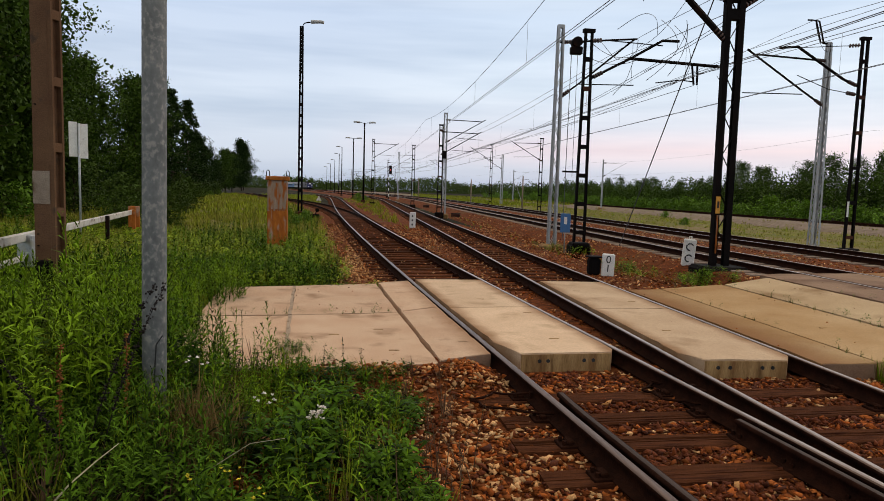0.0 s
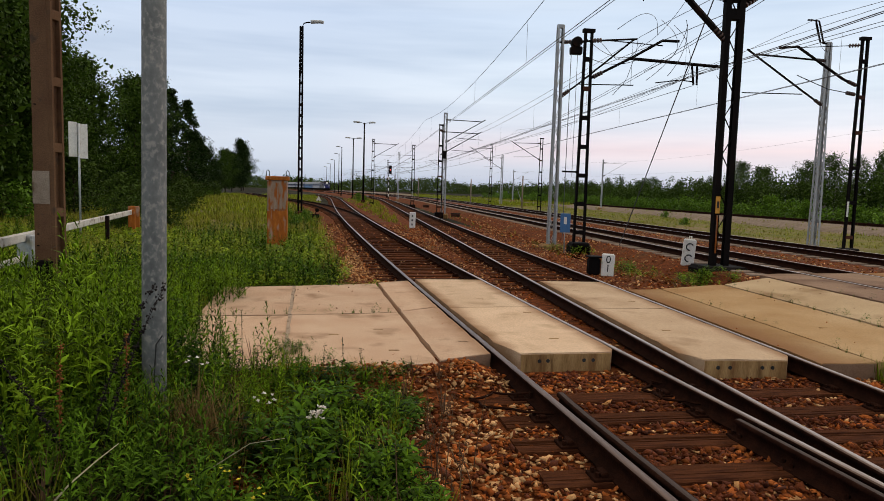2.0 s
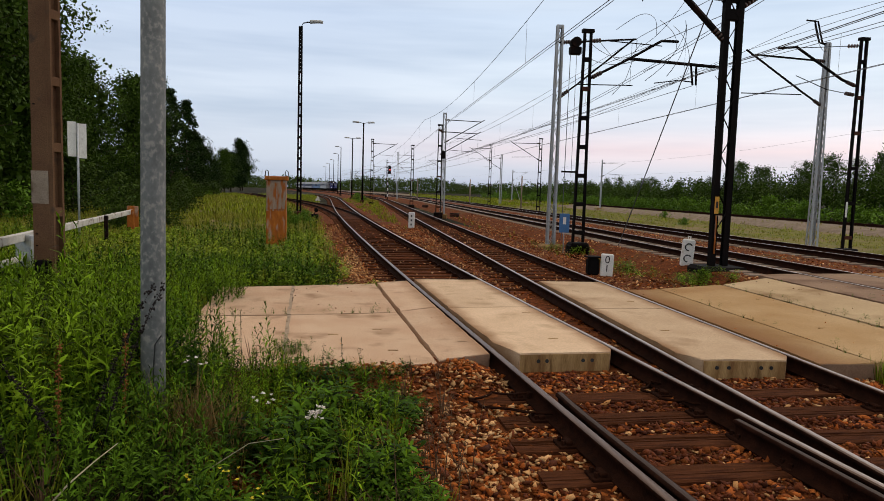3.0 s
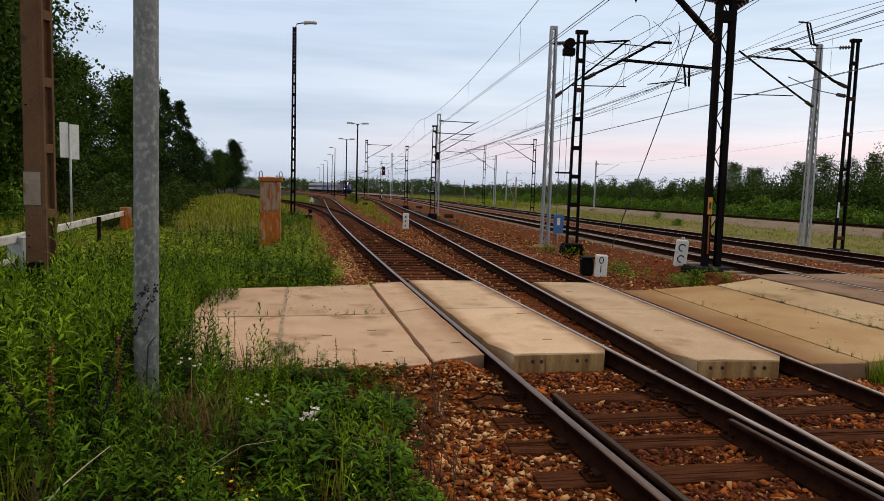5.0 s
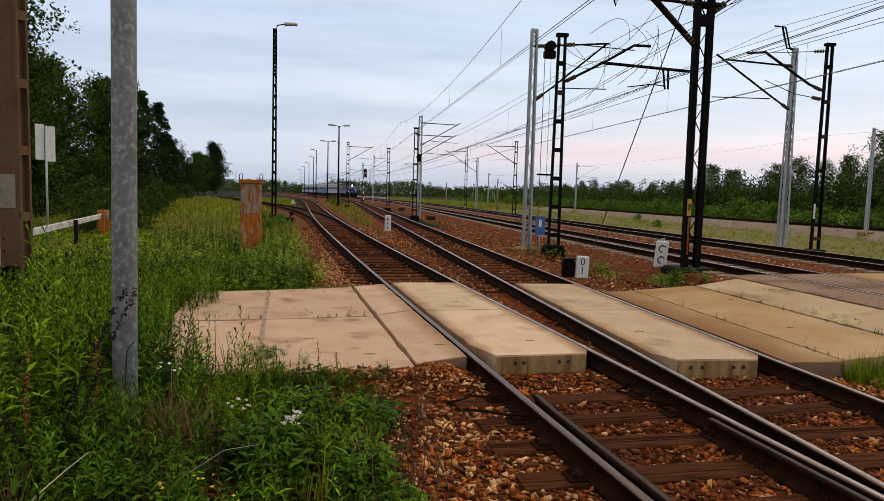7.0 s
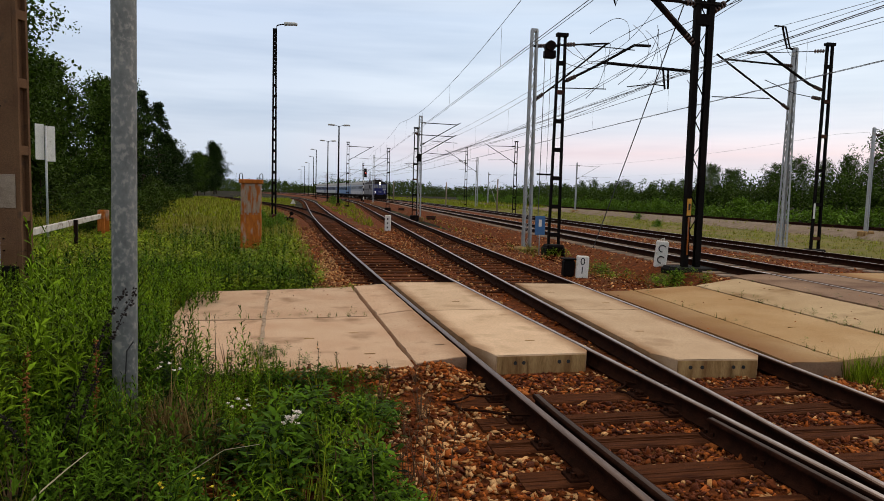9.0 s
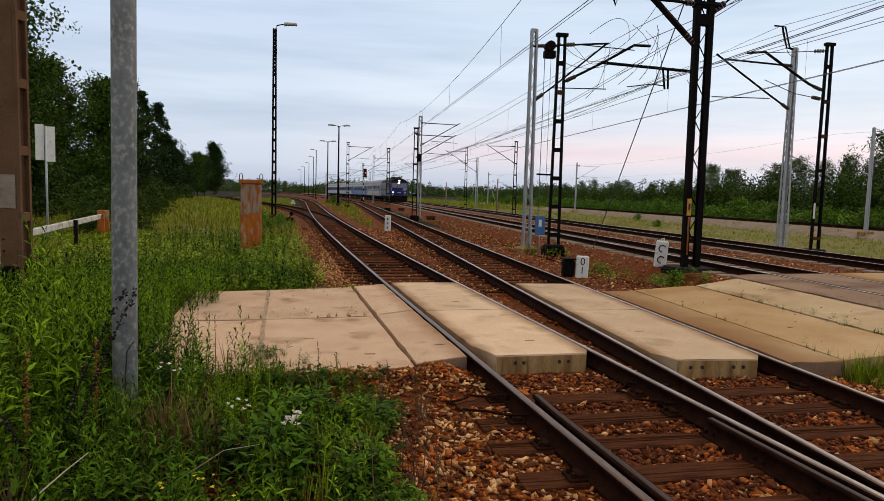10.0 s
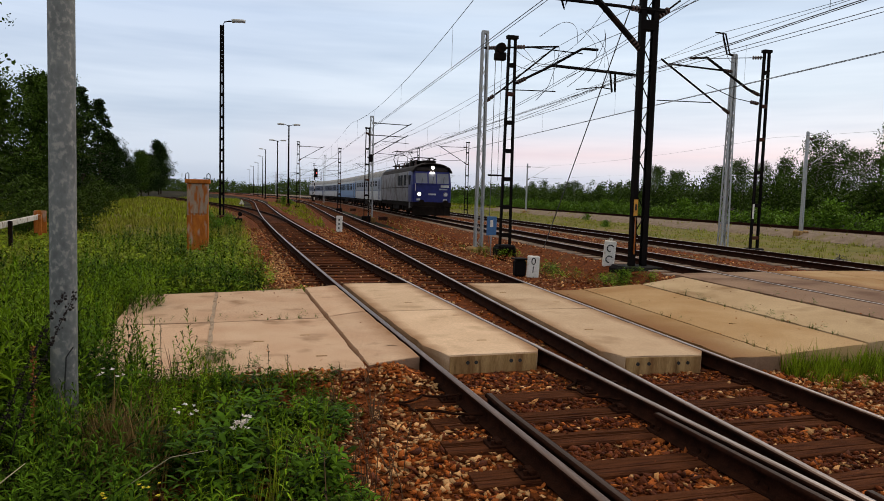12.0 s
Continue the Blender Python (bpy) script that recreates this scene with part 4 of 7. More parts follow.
v, f = merged([scatter(*TUFT[0], p[::2], RNG.uniform(0, 6, len(p[::2])), RNG.uniform(0.10, 0.28, len(p[::2]))), scatter(*LOW[0], p[1::2], RNG.uniform(0, 6, len(p[1::2])), RNG.uniform(0.15, 0.4, len(p[1::2])))])
tagged(raw("joint_weeds", v, f, M_WEED_DARK), "small weeds growing in the slab joints", "weeds", kind="stuff")


# ---- trees ----
def clump(n, r, leaf_size):
    vs, fs = [], []
    for i in range(n):
        o = RNG.normal(0, 1, 3)
        o *= r * RNG.uniform(0.3, 1) / np.linalg.norm(o)
        a, b = RNG.normal(0, 1, 3), RNG.normal(0, 1, 3)
        a /= np.linalg.norm(a)
        b -= a * (a @ b)
        b /= np.linalg.norm(b)
        a, b = a * leaf_size * 0.62, b * leaf_size * 0.36
        k = len(vs)
        vs += [o - a, o + b, o + a, o - b]
        fs.append((k, k + 1, k + 2, k + 3))
    return np.array(vs), np.array(fs)


CLUMPS = [clump(11, 0.42, 0.22) for _ in range(4)]
WISP = [clump(15, 0.40, 0.115) for _ in range(4)]
TINY = [clump(20, 0.50, 0.15) for _ in range(4)]


def tree(name, h, width, low, material, bark, label, n=420, clumps=CLUMPS, conifer=False, limbs=16, seed=1, csize=1.0, core=0):
    """A tapered trunk with limbs; leaf clumps sit along and round the limb ends."""
    rng = np.random.default_rng(seed)
    t = empty(name, Matrix.Identity(4), label, "tree", "trees")
    bm = bm_new()
    sway = [Vector((rng.normal(0, 0.02) * h * i / 5, rng.normal(0, 0.02) * h * i / 5, h * 0.96 * i / 5)) for i in range(6)]
    sway[0] = Vector((0, 0, -0.3))
    tube(bm, sway, 0.012 * h + 0.04, 7, 0.02)
    centres = []
    for i in range(limbs):
        u = low + (1 - low) * (i + rng.uniform(0, 0.8)) / limbs
        a = i * 2.4 + rng.uniform(-0.5, 0.5)
        shape = (1.05 - u) * 1.15 if conifer else math.sin(math.pi * min(1, max(0.08, (u - low) / (1 - low) * 0.86 + 0.14))) ** 0.6
        reach = width * shape * rng.uniform(0.65, 1.15)
        k = min(4, int(u * 5))
        base = sway[k].lerp(sway[k + 1], u * 5 - k) if u < 1 else sway[5]
        tip = base + Vector((math.cos(a) * reach, math.sin(a) * reach, (-0.1 if conifer else 0.35) * reach))
        tube(bm, [base, (base + tip) / 2 + Vector((0, 0, 0.06 * reach)), tip], 0.005 * h * (1.1 - u) + 0.012, 4, 0.008)
        centres.append((base, tip, reach))
    part("trunk", bm, bark, t)
    pos, size = [], []
    for j in range(n):
        base, tip, reach = centres[rng.integers(0, len(centres))]
        w = rng.uniform(0.25, 1.08)
        c = base.lerp(tip, w)
        sd = (0.18 + 0.16 * reach) * (0.55 if conifer else 1.0)
        pos.append((c.x + rng.normal(0, sd), c.y + rng.normal(0, sd), c.z + rng.normal(0, sd * (0.5 if conifer else 0.8))))
        size.append(rng.uniform(0.7, 1.35) * csize)
    pos, size = np.array(pos), np.array(size)
    chunks = []
    pick = rng.integers(0, len(clumps), n)
    for k, (tv, tf) in enumerate(clumps):
        i = np.nonzero(pick == k)[0]
        chunks.append(scatter(tv, tf, pos[i], rng.uniform(0, 6.28, len(i)), size[i]))
    if core:
        pos = []
        for j in range(core):
            base, tip, reach = centres[rng.integers(0, len(centres))]
            c = base.lerp(tip, rng.uniform(0.05, 0.62))
            pos.append((c.x + rng.normal(0, 0.3), c.y + rng.normal(0, 0.3), c.z + rng.normal(0, 0.3)))
        chunks.append(scatter(*CLUMPS[0], np.array(pos), rng.uniform(0, 6.28, core), rng.uniform(1.6, 2.4, core)))
    v, f = merged(chunks)
    raw("crown", v, f, material, None, t)
    return t


BROAD = [tree("broadleaf_tree", 13, 3.6, 0.14, M_LEAF_MID, M_BARK, "dense dark green broadleaf tree at the wood's edge", n=560, limbs=28, seed=s, csize=1.1, clumps=TINY, core=240) for s in (1, 2)]
# shaded twins of the trees above: only the leaf colour is darkened
BROAD += [tree("broadleaf_tree", 13, 3.2, 0.12, M_LEAF_DARK, M_BARK, "broadleaf tree at the wood's edge, shade put into its dark leaf colour", n=560, limbs=28, seed=s, csize=1.1, clumps=TINY, core=240) for s in (3, 4)]
BIG = [tree("broadleaf_tree", 16, 3.7, 0.12, M_LEAF_MID, M_BARK, "tall dense broadleaf tree at the wood's edge", n=1200, limbs=40, seed=s, clumps=TINY, csize=1.15, core=380) for s in (21, 22)]
PINE = tree("conifer", 13, 2.4, 0.15, M_LEAF_DARK, M_BARK, "dark narrow conifer with layered drooping branches", n=520, conifer=True, limbs=30, seed=5)
BIRCH = [tree("birch", 9, 1.9, 0.30, M_LEAF_MID, M_BIRCH, "slender young birch with loose open crown", n=270, clumps=WISP, limbs=30, csize=1.25, seed=s) for s in (6, 7, 15)]
SCRUB = [tree("scrub_tree", 5.5, 2.2, 0.05, M_LEAF_FAR, M_BARK, "dense low green scrub tree", n=250, limbs=18, seed=s, csize=1.1) for s in (8, 9)]
BUSH = [tree("bush", 2.6, 1.5, 0.02, M_LEAF_BUSH, M_BARK, "bright green leafy bush beside the outer track", n=130, limbs=16, seed=s) for s in (10, 11)]


def plant(kind, x, y, s, used=set()):
    m = pose(x, y, ground_height(x, y) - 0.05, 0, 0, random.uniform(0, 360)) @ Matrix.Diagonal((s * random.uniform(0.9, 1.1), s * random.uniform(0.9, 1.1), s, 1))
    if kind.name not in used:
        used.add(kind.name)
        kind.matrix_basis = m
    else:
        copy_thing(kind, m)


# the wood to the west: an edge row, a second row and undergrowth
for kind, x, y, tall in ((BIG[0], -17.6, 30.0, 1.05), (BIG[1], -18.8, 37.0, 1.08), (BIG[0], -20.4, 41.0, 0.86), (BIG[1], -21.2, 47.5, 0.74), (BROAD[1], -22.0, 55.5, 0.90), (BROAD[0], -22.3, 68.5, 0.97), (BROAD[3], -23.3, 77.0, 1.06), (PINE, -24.6, 90.0, 1.14),
                         (PINE, -26.2, 104.0, 1.02), (BROAD[2], -27.0, 112.0, 0.80), (BROAD[3], -28.6, 127.0, 0.66), (BROAD[2], -30.6, 144.0, 0.66), (BROAD[0], -33.2, 167.0, 0.86), (BROAD[2], -35.6, 188.0, 1.06), (BROAD[3], -39.0, 222.0, 1.24), (BROAD[0], -41.5, 240.0, 1.22)):
    plant(kind, x, y, tall)
for i in range(10):
    y = 26 + i * 9 + i * i * 0.4
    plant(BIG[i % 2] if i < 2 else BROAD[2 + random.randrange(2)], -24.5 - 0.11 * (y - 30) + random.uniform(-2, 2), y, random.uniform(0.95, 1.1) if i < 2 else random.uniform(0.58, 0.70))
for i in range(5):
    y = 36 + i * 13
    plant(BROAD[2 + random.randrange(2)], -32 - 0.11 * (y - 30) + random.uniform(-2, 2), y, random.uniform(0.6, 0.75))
for i in range(16):
    y = 27 + i * 6.5
    plant(BUSH[0] if i % 2 else SCRUB[i // 2 % 2], -15.8 - 0.11 * (y - 30) + random.uniform(-0.8, 0.8), y, random.uniform(0.5, 0.8))
for x, y, s in ((-11.4, 43.5, 0.55), (-12.6, 50, 0.6), (-13.0, 38, 0.5), (-8.9, 26.0, 0.42), (-9.8, 28.5, 0.55), (-8.6, 30.5, 0.45), (-10.6, 32.0, 0.55)):
    plant(SCRUB[0], x, y, s)
for x, y, s in ((-3.2, 33.0, 0.36), (-3.0, 36.5, 0.42), (-4.4, 40.0, 0.46), (-3.4, 28.5, 0.30), (0.6, 104.0, 0.6), (-0.4, 112.0, 0.75), (-0.2, 96.0, 0.42), (24.0, 46.0, 0.35), (30.2, 62.0, 0.4)):
    plant(BUSH[0], x, y, s)
# the young wood to the east
for i in range(60):
    y = 30 + i * 3.0 + random.uniform(-1.5, 1.5)
    plant(SCRUB[random.randrange(2)], 53 + random.uniform(-2, 5) - bend(y) * 0.5, y, random.uniform(0.85, 1.15) * (1.0 if y < 110 else 0.75))
for i in range(64):
    y = 28 + i * 1.6 + max(0, i - 32) * 1.2 + random.uniform(-3, 3)
    plant(BIRCH[random.randrange(3)], 57 + random.uniform(-2, 6) - bend(y) * 0.5, y, random.uniform(0.82, 1.02) * (1.12 if y < 64 else 0.96 if y < 100 else 0.66))
for i in range(44):
    y = 24 + i * 4.2 + random.uniform(-1.5, 1.5)
    plant(BUSH[random.randrange(2)], 46.5 + random.uniform(-2, 2) - bend(y) * 0.6, y, random.uniform(0.7, 1.15))

# distant woods all along the horizon
n = 17000
az = RNG.uniform(-0.62, 1.15, n)
d = RNG.uniform(490, 640, n)
x, y = d * np.sin(az), d * np.cos(az)
top = 9.0 + 1.8 * np.sin(az * 23) + 1.4 * np.sin(az * 61 + 1) + RNG.normal(0, 0.9, n)
z = -0.4 + np.maximum(top, 5) * RNG.uniform(0, 1, n) ** 0.9
chunks = []
for k in range(4):
    i = np.arange(k, n, 4)
    chunks.append(scatter(*CLUMPS[k], np.column_stack([x, y, z])[i], RNG.uniform(0, 6.28, len(i)), RNG.uniform(3.2, 5.2, len(i))))
v, f = merged(chunks)
tagged(raw("distant_woods", v, f, M_LEAF_FAR), "low dark green woods along the horizon", "woods", kind="stuff")


def thicket(name, n, place, height, size, material, label):
    """Leafy undergrowth as one mass of clumps: place(u) gives the plan, height the top at each spot."""
    u = RNG.uniform(0, 1, n)
    x, y = place(u, n)
    top = height(x, y) * RNG.uniform(0.75, 1.1, n)
    z = np.array([ground_height(a, b) for a, b in zip(x, y)]) + top * RNG.uniform(0, 1, n) ** 0.6
    chunks = []
    for k in range(4):
        i = np.arange(k, n, 4)
        chunks.append(scatter(*CLUMPS[k], np.column_stack([x, y, z])[i], RNG.uniform(0, 6.28, len(i)), RNG.uniform(size * 0.7, size * 1.3, len(i))))
    v, f = merged(chunks)
    tagged(raw(name, v, f, material), label, "undergrowth", kind="stuff")


def east_band(u, n):
    y = 18 + 190 * u ** 1.3
    return 51 + RNG.uniform(0, 10, n) - 0.5 * np.array([bend(q) for q in y]), y


thicket("young_wood", 7000, east_band, lambda x, y: np.where(y < 105, 5.0, 4.2) + 0.8 * np.sin(y * 0.31) + 0.6 * np.sin(y * 0.83 + 1), 1.15, M_LEAF_MID, "dense young green wood beyond the outer track")
thicket("bush_row", 2600, lambda u, n: (45.5 + RNG.uniform(-1.2, 3.5, n) - 0.6 * np.array([bend(q) for q in 18 + 190 * u ** 1.4]), 18 + 190 * u ** 1.4), lambda x, y: 1.5 + 0.5 * np.sin(y * 0.7) + 0.4 * np.sin(y * 1.7), 0.95, M_LEAF_BUSH, "row of bright green bushes beside the outer track")
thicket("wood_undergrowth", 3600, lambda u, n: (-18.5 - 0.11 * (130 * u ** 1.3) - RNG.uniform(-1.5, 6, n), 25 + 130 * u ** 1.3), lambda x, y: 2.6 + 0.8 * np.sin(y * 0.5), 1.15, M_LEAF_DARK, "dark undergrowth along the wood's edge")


# ---- loose ballast stones ----
def stone(seed):
    rng = np.random.default_rng(seed)
    v = np.array([(1, 0, 0), (-1, 0, 0), (0, 1, 0), (0, -1, 0), (0, 0, 1), (0, 0, -1), (0.65, 0.6, 0.55), (-0.6, -0.6, 0.6)], float)
    v *= rng.uniform(0.45, 1.4, (8, 1))
    v[:, 2] *= 0.55
    f = np.array([(0, 2, 6), (2, 4, 6), (4, 0, 6), (2, 1, 4), (1, 3, 7), (3, 4, 7), (4, 1, 7), (3, 0, 4), (2, 0, 5), (1, 2, 5), (3, 1, 5), (0, 3, 5)])
    return v, f


STONES = [stone(s) for s in range(6)]


def gravel(name, pts, z, sizes, label, material=None):
    chunks = []
    pick = RNG.integers(0, 6, len(pts))
    for k in range(6):
        i = np.nonzero(pick == k)[0]
        pos = np.column_stack([pts[i], z[i]])
        s3 = sizes[i][:, None] * RNG.uniform(0.55, 1.3, (len(i), 3))
        chunks.append(scatter(*STONES[k], pos, RNG.uniform(0, 6.28, len(i)), s3, RNG.normal(0, 0.5, len(i))))
    v, f = merged(chunks)
    u = RNG.uniform(0, 1, len(pts))
    grimy = np.array([line_a(b) - 0.7 < a < line_b(b) + 0.7 and b < 7 for a, b in pts])
    kind = np.where(u < 0.27 - 0.20 * grimy, 1, np.where(u > 0.78 - 0.36 * grimy, 2, 0))
    kind = np.concatenate([np.repeat(kind[pick == k], 12) for k in range(6)])
    tagged(raw(name, v, f, [material] * 3 if material else [M_STONE, M_STONE_PALE, M_STONE_DARK], kind), label, "gravel", kind="stuff")


TIMBER_Y = [6.05 - 0.58 * i for i in range(20)]


def off_timber(x, y):
    yy = y - 0.044 * (x - 3.5)
    near_t = min(abs(yy - t) for t in TIMBER_Y) < 0.135
    on_t = near_t and line_a(y) - 1.28 < x < line_b(y) + 1.28
    near_rail = min(abs(x - line_a(y) - 0.75), abs(x - line_a(y) + 0.75), abs(x - line_b(y) - 0.75), abs(x - line_b(y) + 0.75)) < 0.075
    return not near_rail and (not on_t or RNG.uniform() < 0.035)


p = spread_pts(33000, -0.9, 7.6, 3.1, 7.02, lambda x, y: (y < 6.62 or 0.95 < x < 3.5 and y < 6.74 + 0.07 * x) and off_timber(x, y) and (x > 0.35 - 0.2 * abs(y - 5.4) or RNG.uniform() < 0.7))
gravel("ballast_stones", p, np.array([ground_z(x, y) for x, y in p]) + RNG.uniform(-0.01, 0.03, len(p)), RNG.uniform(0.014, 0.046, len(p)), "loose rust-stained ballast stones between the timbers")
p = spread_pts(20000, -2.5, 7.6, 6.5, 36, lambda x, y: ((line_a(y) + 0.82 < x < line_b(y) - 0.82) if y < 12.8 else (x > line_a(y) - 2.3 and x < 7.6 and min(abs(x - line_a(y) - 0.75), abs(x - line_a(y) + 0.75), abs(x - line_b(y) - 0.75), abs(x - line_b(y) + 0.75)) > 0.08 and (abs(x - line_a(y)) > 0.75 or RNG.uniform() < 0.25))))
gravel("ballast_stones", p, np.full(len(p), -0.185) + RNG.uniform(-0.02, 0.02, len(p)), RNG.uniform(0.022, 0.045, len(p)), "rust-brown ballast stones along the tracks")
p = spread_pts(11000, 7.0, 18.2, 13.3, 50, lambda x, y: (min(abs(x - 10.27), abs(x - 15.25)) > 1.32 or RNG.uniform() < 0.22) and min(abs(x - q) for q in (9.52, 11.02, 14.5, 16.0)) > 0.09)
gravel("ballast_stones", p, np.array([ground_z(x, y) for x, y in p]) + RNG.uniform(-0.02, 0.03, len(p)), RNG.uniform(0.03, 0.055, len(p)), "rust-brown ballast stones of the main line")
p = spread_pts(9000, -3.4, 1.2, 12.9, 34, lambda x, y: -2.45 < x - line_a(y) < -1.30)
gravel("path_gravel", p, np.array([ground_z(x, y) for x, y in p]) + RNG.uniform(0.0, 0.015, len(p)), RNG.uniform(0.02, 0.045, len(p)), "pale orange gravel beside the loop track", M_STONE_PALE)
p = spread_pts(150, -2.2, 9.2, 6.8, 12.6, lambda x, y: min(abs(x - line_a(y) - 0.75), abs(x - line_a(y) + 0.75), abs(x - line_b(y) - 0.75), abs(x - line_b(y) + 0.75)) > 0.12 and not (line_a(y) + 0.6 < x < line_b(y) - 0.6))
gravel("stray_stones", p, np.array([rise(x) + 0.008 if x > 5.1 else 0.008 for x in p[:, 0]]), RNG.uniform(0.007, 0.016, len(p)), "stray pebbles scattered on the slabs")


# ---- masts and overhead line ----
def channel(bm, p, q, w, d, t, s, angle=0):
    """A rolled channel (or, with angle, an L) from p up to q: the web on the outer side s, w wide and d deep."""
    if angle:
        out = [(s * w / 2, angle * d / 2), (-s * w / 2, angle * d / 2), (-s * w / 2, angle * (d / 2 - t)), (s * (w / 2 - t), angle * (d / 2 - t)), (s * (w / 2 - t), -angle * d / 2), (s * w / 2, -angle * d / 2)]
    else:
        out = [(s * w / 2, d / 2), (-s * w / 2, d / 2), (-s * w / 2, d / 2 - t), (s * (w / 2 - t), d / 2 - t), (s * (w / 2 - t), -d / 2 + t), (-s * w / 2, -d / 2 + t), (-s * w / 2, -d / 2), (s * w / 2, -d / 2)]
    rings = [[bm.verts.new((o[0] + x, o[1] + y, o[2])) for x, y in out] for o in (p, q)]
    n = len(out)
    for i in range(n):
        bm.faces.new((rings[0][i], rings[0][(i + 1) % n], rings[1][(i + 1) % n], rings[1][i]))
    bm.faces.new(rings[0][::-1])
    bm.faces.new(rings[1])
    bmesh.ops.recalc_face_normals(bm, faces=bm.faces)
    return bm


def battened(name, x, y, z1, w0, w1, leg, step, label, material=M_BLACK, lean=0.0, foot=True, z0=None):
    """A mast of two channels with cross plates, on a foundation block."""
    z0 = ground_z(x, y) if z0 is None else z0
    m = empty(name, pose(x, y, z0), label, "mast", "overhead line masts")
    hh = z1 - z0
    for s in (-1, 1):
        part("channel", channel(bm_new(), (s * w0 / 2, 0, 0.0), (s * w1 / 2 + lean, 0, hh), leg * 0.58, leg * 0.95, 0.02, s), material, m)
    z = 0.7
    while z < hh:
        u = z / hh
        w = w0 + (w1 - w0) * u
        part("batten", box(bm_new(), lean * u - w / 2, lean * u + w / 2, -leg * 0.54, leg * 0.54, z - 0.07, z + 0.07, 0.01), M_RUSTSTEEL if random.random() < 0.3 else material, m)
        z += step
    part("cap", box(bm_new(), lean - w1 / 2 - leg * 0.7, lean + w1 / 2 + leg * 0.7, -leg * 0.8, leg * 0.8, hh - 0.05, hh + 0.06), material, m)
    if foot:
        part("foundation", box(bm_new(), -w0 * 0.95, w0 * 0.95, -0.3, 0.3, -0.3, 0.28, 0.05), M_BLACK if material is M_BLACK else M_CONC_SIDE, m)
    return m


def lattice(name, x, y, z1, w0, w1, leg, label, material=M_GALV, step=0.55, z0=None, near=False):
    """A mast of four angles laced with diagonals."""
    z0 = ground_z(x, y) if z0 is None else z0
    m = empty(name, pose(x, y, z0), label, "mast", "overhead line masts")
    hh = z1 - z0
    w0, w1 = w0 * 0.84, w1 * 0.84
    for s in (-1, 1):
        for e in (-1, 1):
            part("leg", channel(bm_new(), (s * w0 / 2, e * w0 * 0.35, 0), (s * w1 / 2, e * w1 * 0.35, hh), leg, leg, 0.014, s, e), material, m)
    n = int(hh / step)
    bm = bm_new()
    for i in range(n):
        a, b = i / n, (i + 1) / n
        wa, wb = w0 + (w1 - w0) * a, w0 + (w1 - w0) * b
        s = 1 if i % 2 else -1
        for p, q in [((s * wa / 2, e * wa * 0.35, hh * a), (-s * wb / 2, e * wb * 0.35, hh * b)) for e in (-1, 1)] + [((e * wa / 2, s * wa * 0.35, hh * a), (e * wb / 2, -s * wb * 0.35, hh * b)) for e in (-1, 1)]:
            if near:
                part("diagonal", beam(bm_new(), p, q, 0.035, 0.012), material, m)
            else:
                beam(bm, p, q, 0.035, 0.012)
    if near:
        bm.free()
    else:
        tagged(part("lacing", bm, material, m), kind="stuff")
    part("cap", box(bm_new(), -w1 / 2 - 0.03, w1 / 2 + 0.03, -w1 * 0.4, w1 * 0.4, hh - 0.08, hh + 0.04), material, m)
    for s in (-1, 1):
        part("foundation", box(bm_new(), s * 0.22 - 0.19, s * 0.22 + 0.19, -0.28, 0.28, -0.25, 0.16, 0.07), M_CONC_SIDE, m)
    return m


def insulator(bm, p, q, n=4, r=0.075):
    p, q = Vector(p), Vector(q)
    tube(bm, [p, q], 0.03, 6)
    for i in range(n):
        c = p.lerp(q, (i + 0.5) / n)
        d = (q - p).normalized() * 0.025
        tube(bm, [c - d, c + d], r, 8)


def bracket(m, name, pts, r, material=M_BLACK, ins=True):
    """A cantilever tube on mast m, points in world metres, with an insulator at the mast end."""
    o = m.matrix_basis.translation
    pts = [Vector(p) - o for p in pts]
    a = part(name, tube(bm_new(), pts, r, 6), material, m)
    if ins:
        bm = bm_new()
        d = (pts[1] - pts[0]).normalized()
        insulator(bm, pts[0] + d * 0.05, pts[0] + d * 0.42)
        part("insulator", bm, M_INSUL, a)
    return a


# between the inner track and the main line
mast_b = battened("battened_mast", 7.55, 21.9, 7.32, 0.37, 0.22, 0.125, 0.98, "black battened steel mast with rusty plates and cantilever")
bracket(mast_b, "strut", [(7.72, 21.9, 5.78), (9.06, 21.9, 6.49), (10.18, 21.9, 7.15), (10.78, 21.9, 7.16)], 0.05)
bracket(mast_b, "registration_tube", [(9.06, 21.9, 6.49), (12.4, 21.9, 6.38)], 0.055, ins=False)
for dx in (0.0, 0.12):
    bracket(mast_b, "drop_bracket", [(11.30 + dx * 1.6, 21.9, 6.38), (11.40 + dx, 21.9, 5.72)], 0.035, ins=False)
bracket(mast_b, "steady_arm", [(11.42, 21.9, 5.82), (10.9, 21.9, 5.86), (10.0, 21.9, 5.72)], 0.02, ins=False)
bracket(mast_b, "top_tie", [(7.6, 21.9, 7.0), (8.1, 21.9, 7.05), (10.2, 21.9, 6.98)], 0.018)
bm = box(bm_new(), -0.62, -0.22, -0.12, 0.12, 6.72, 6.98, 0.03)
tube(bm, [(-0.42, -0.16, 7.12), (-0.42, 0.16, 7.12)], 0.17, 12)
beam(bm, (-0.5, 0, 6.9), (-0.05, 0, 7.25), 0.05)
part("tension_wheel", bm, M_BLACK, mast_b, "black pulley block of the line tensioner")
part("weight_rope", tube(bm_new(), [(-0.58, 0, 6.8), (-0.6, 0, 0.4)], 0.012, 4), M_WIRE, mast_b)
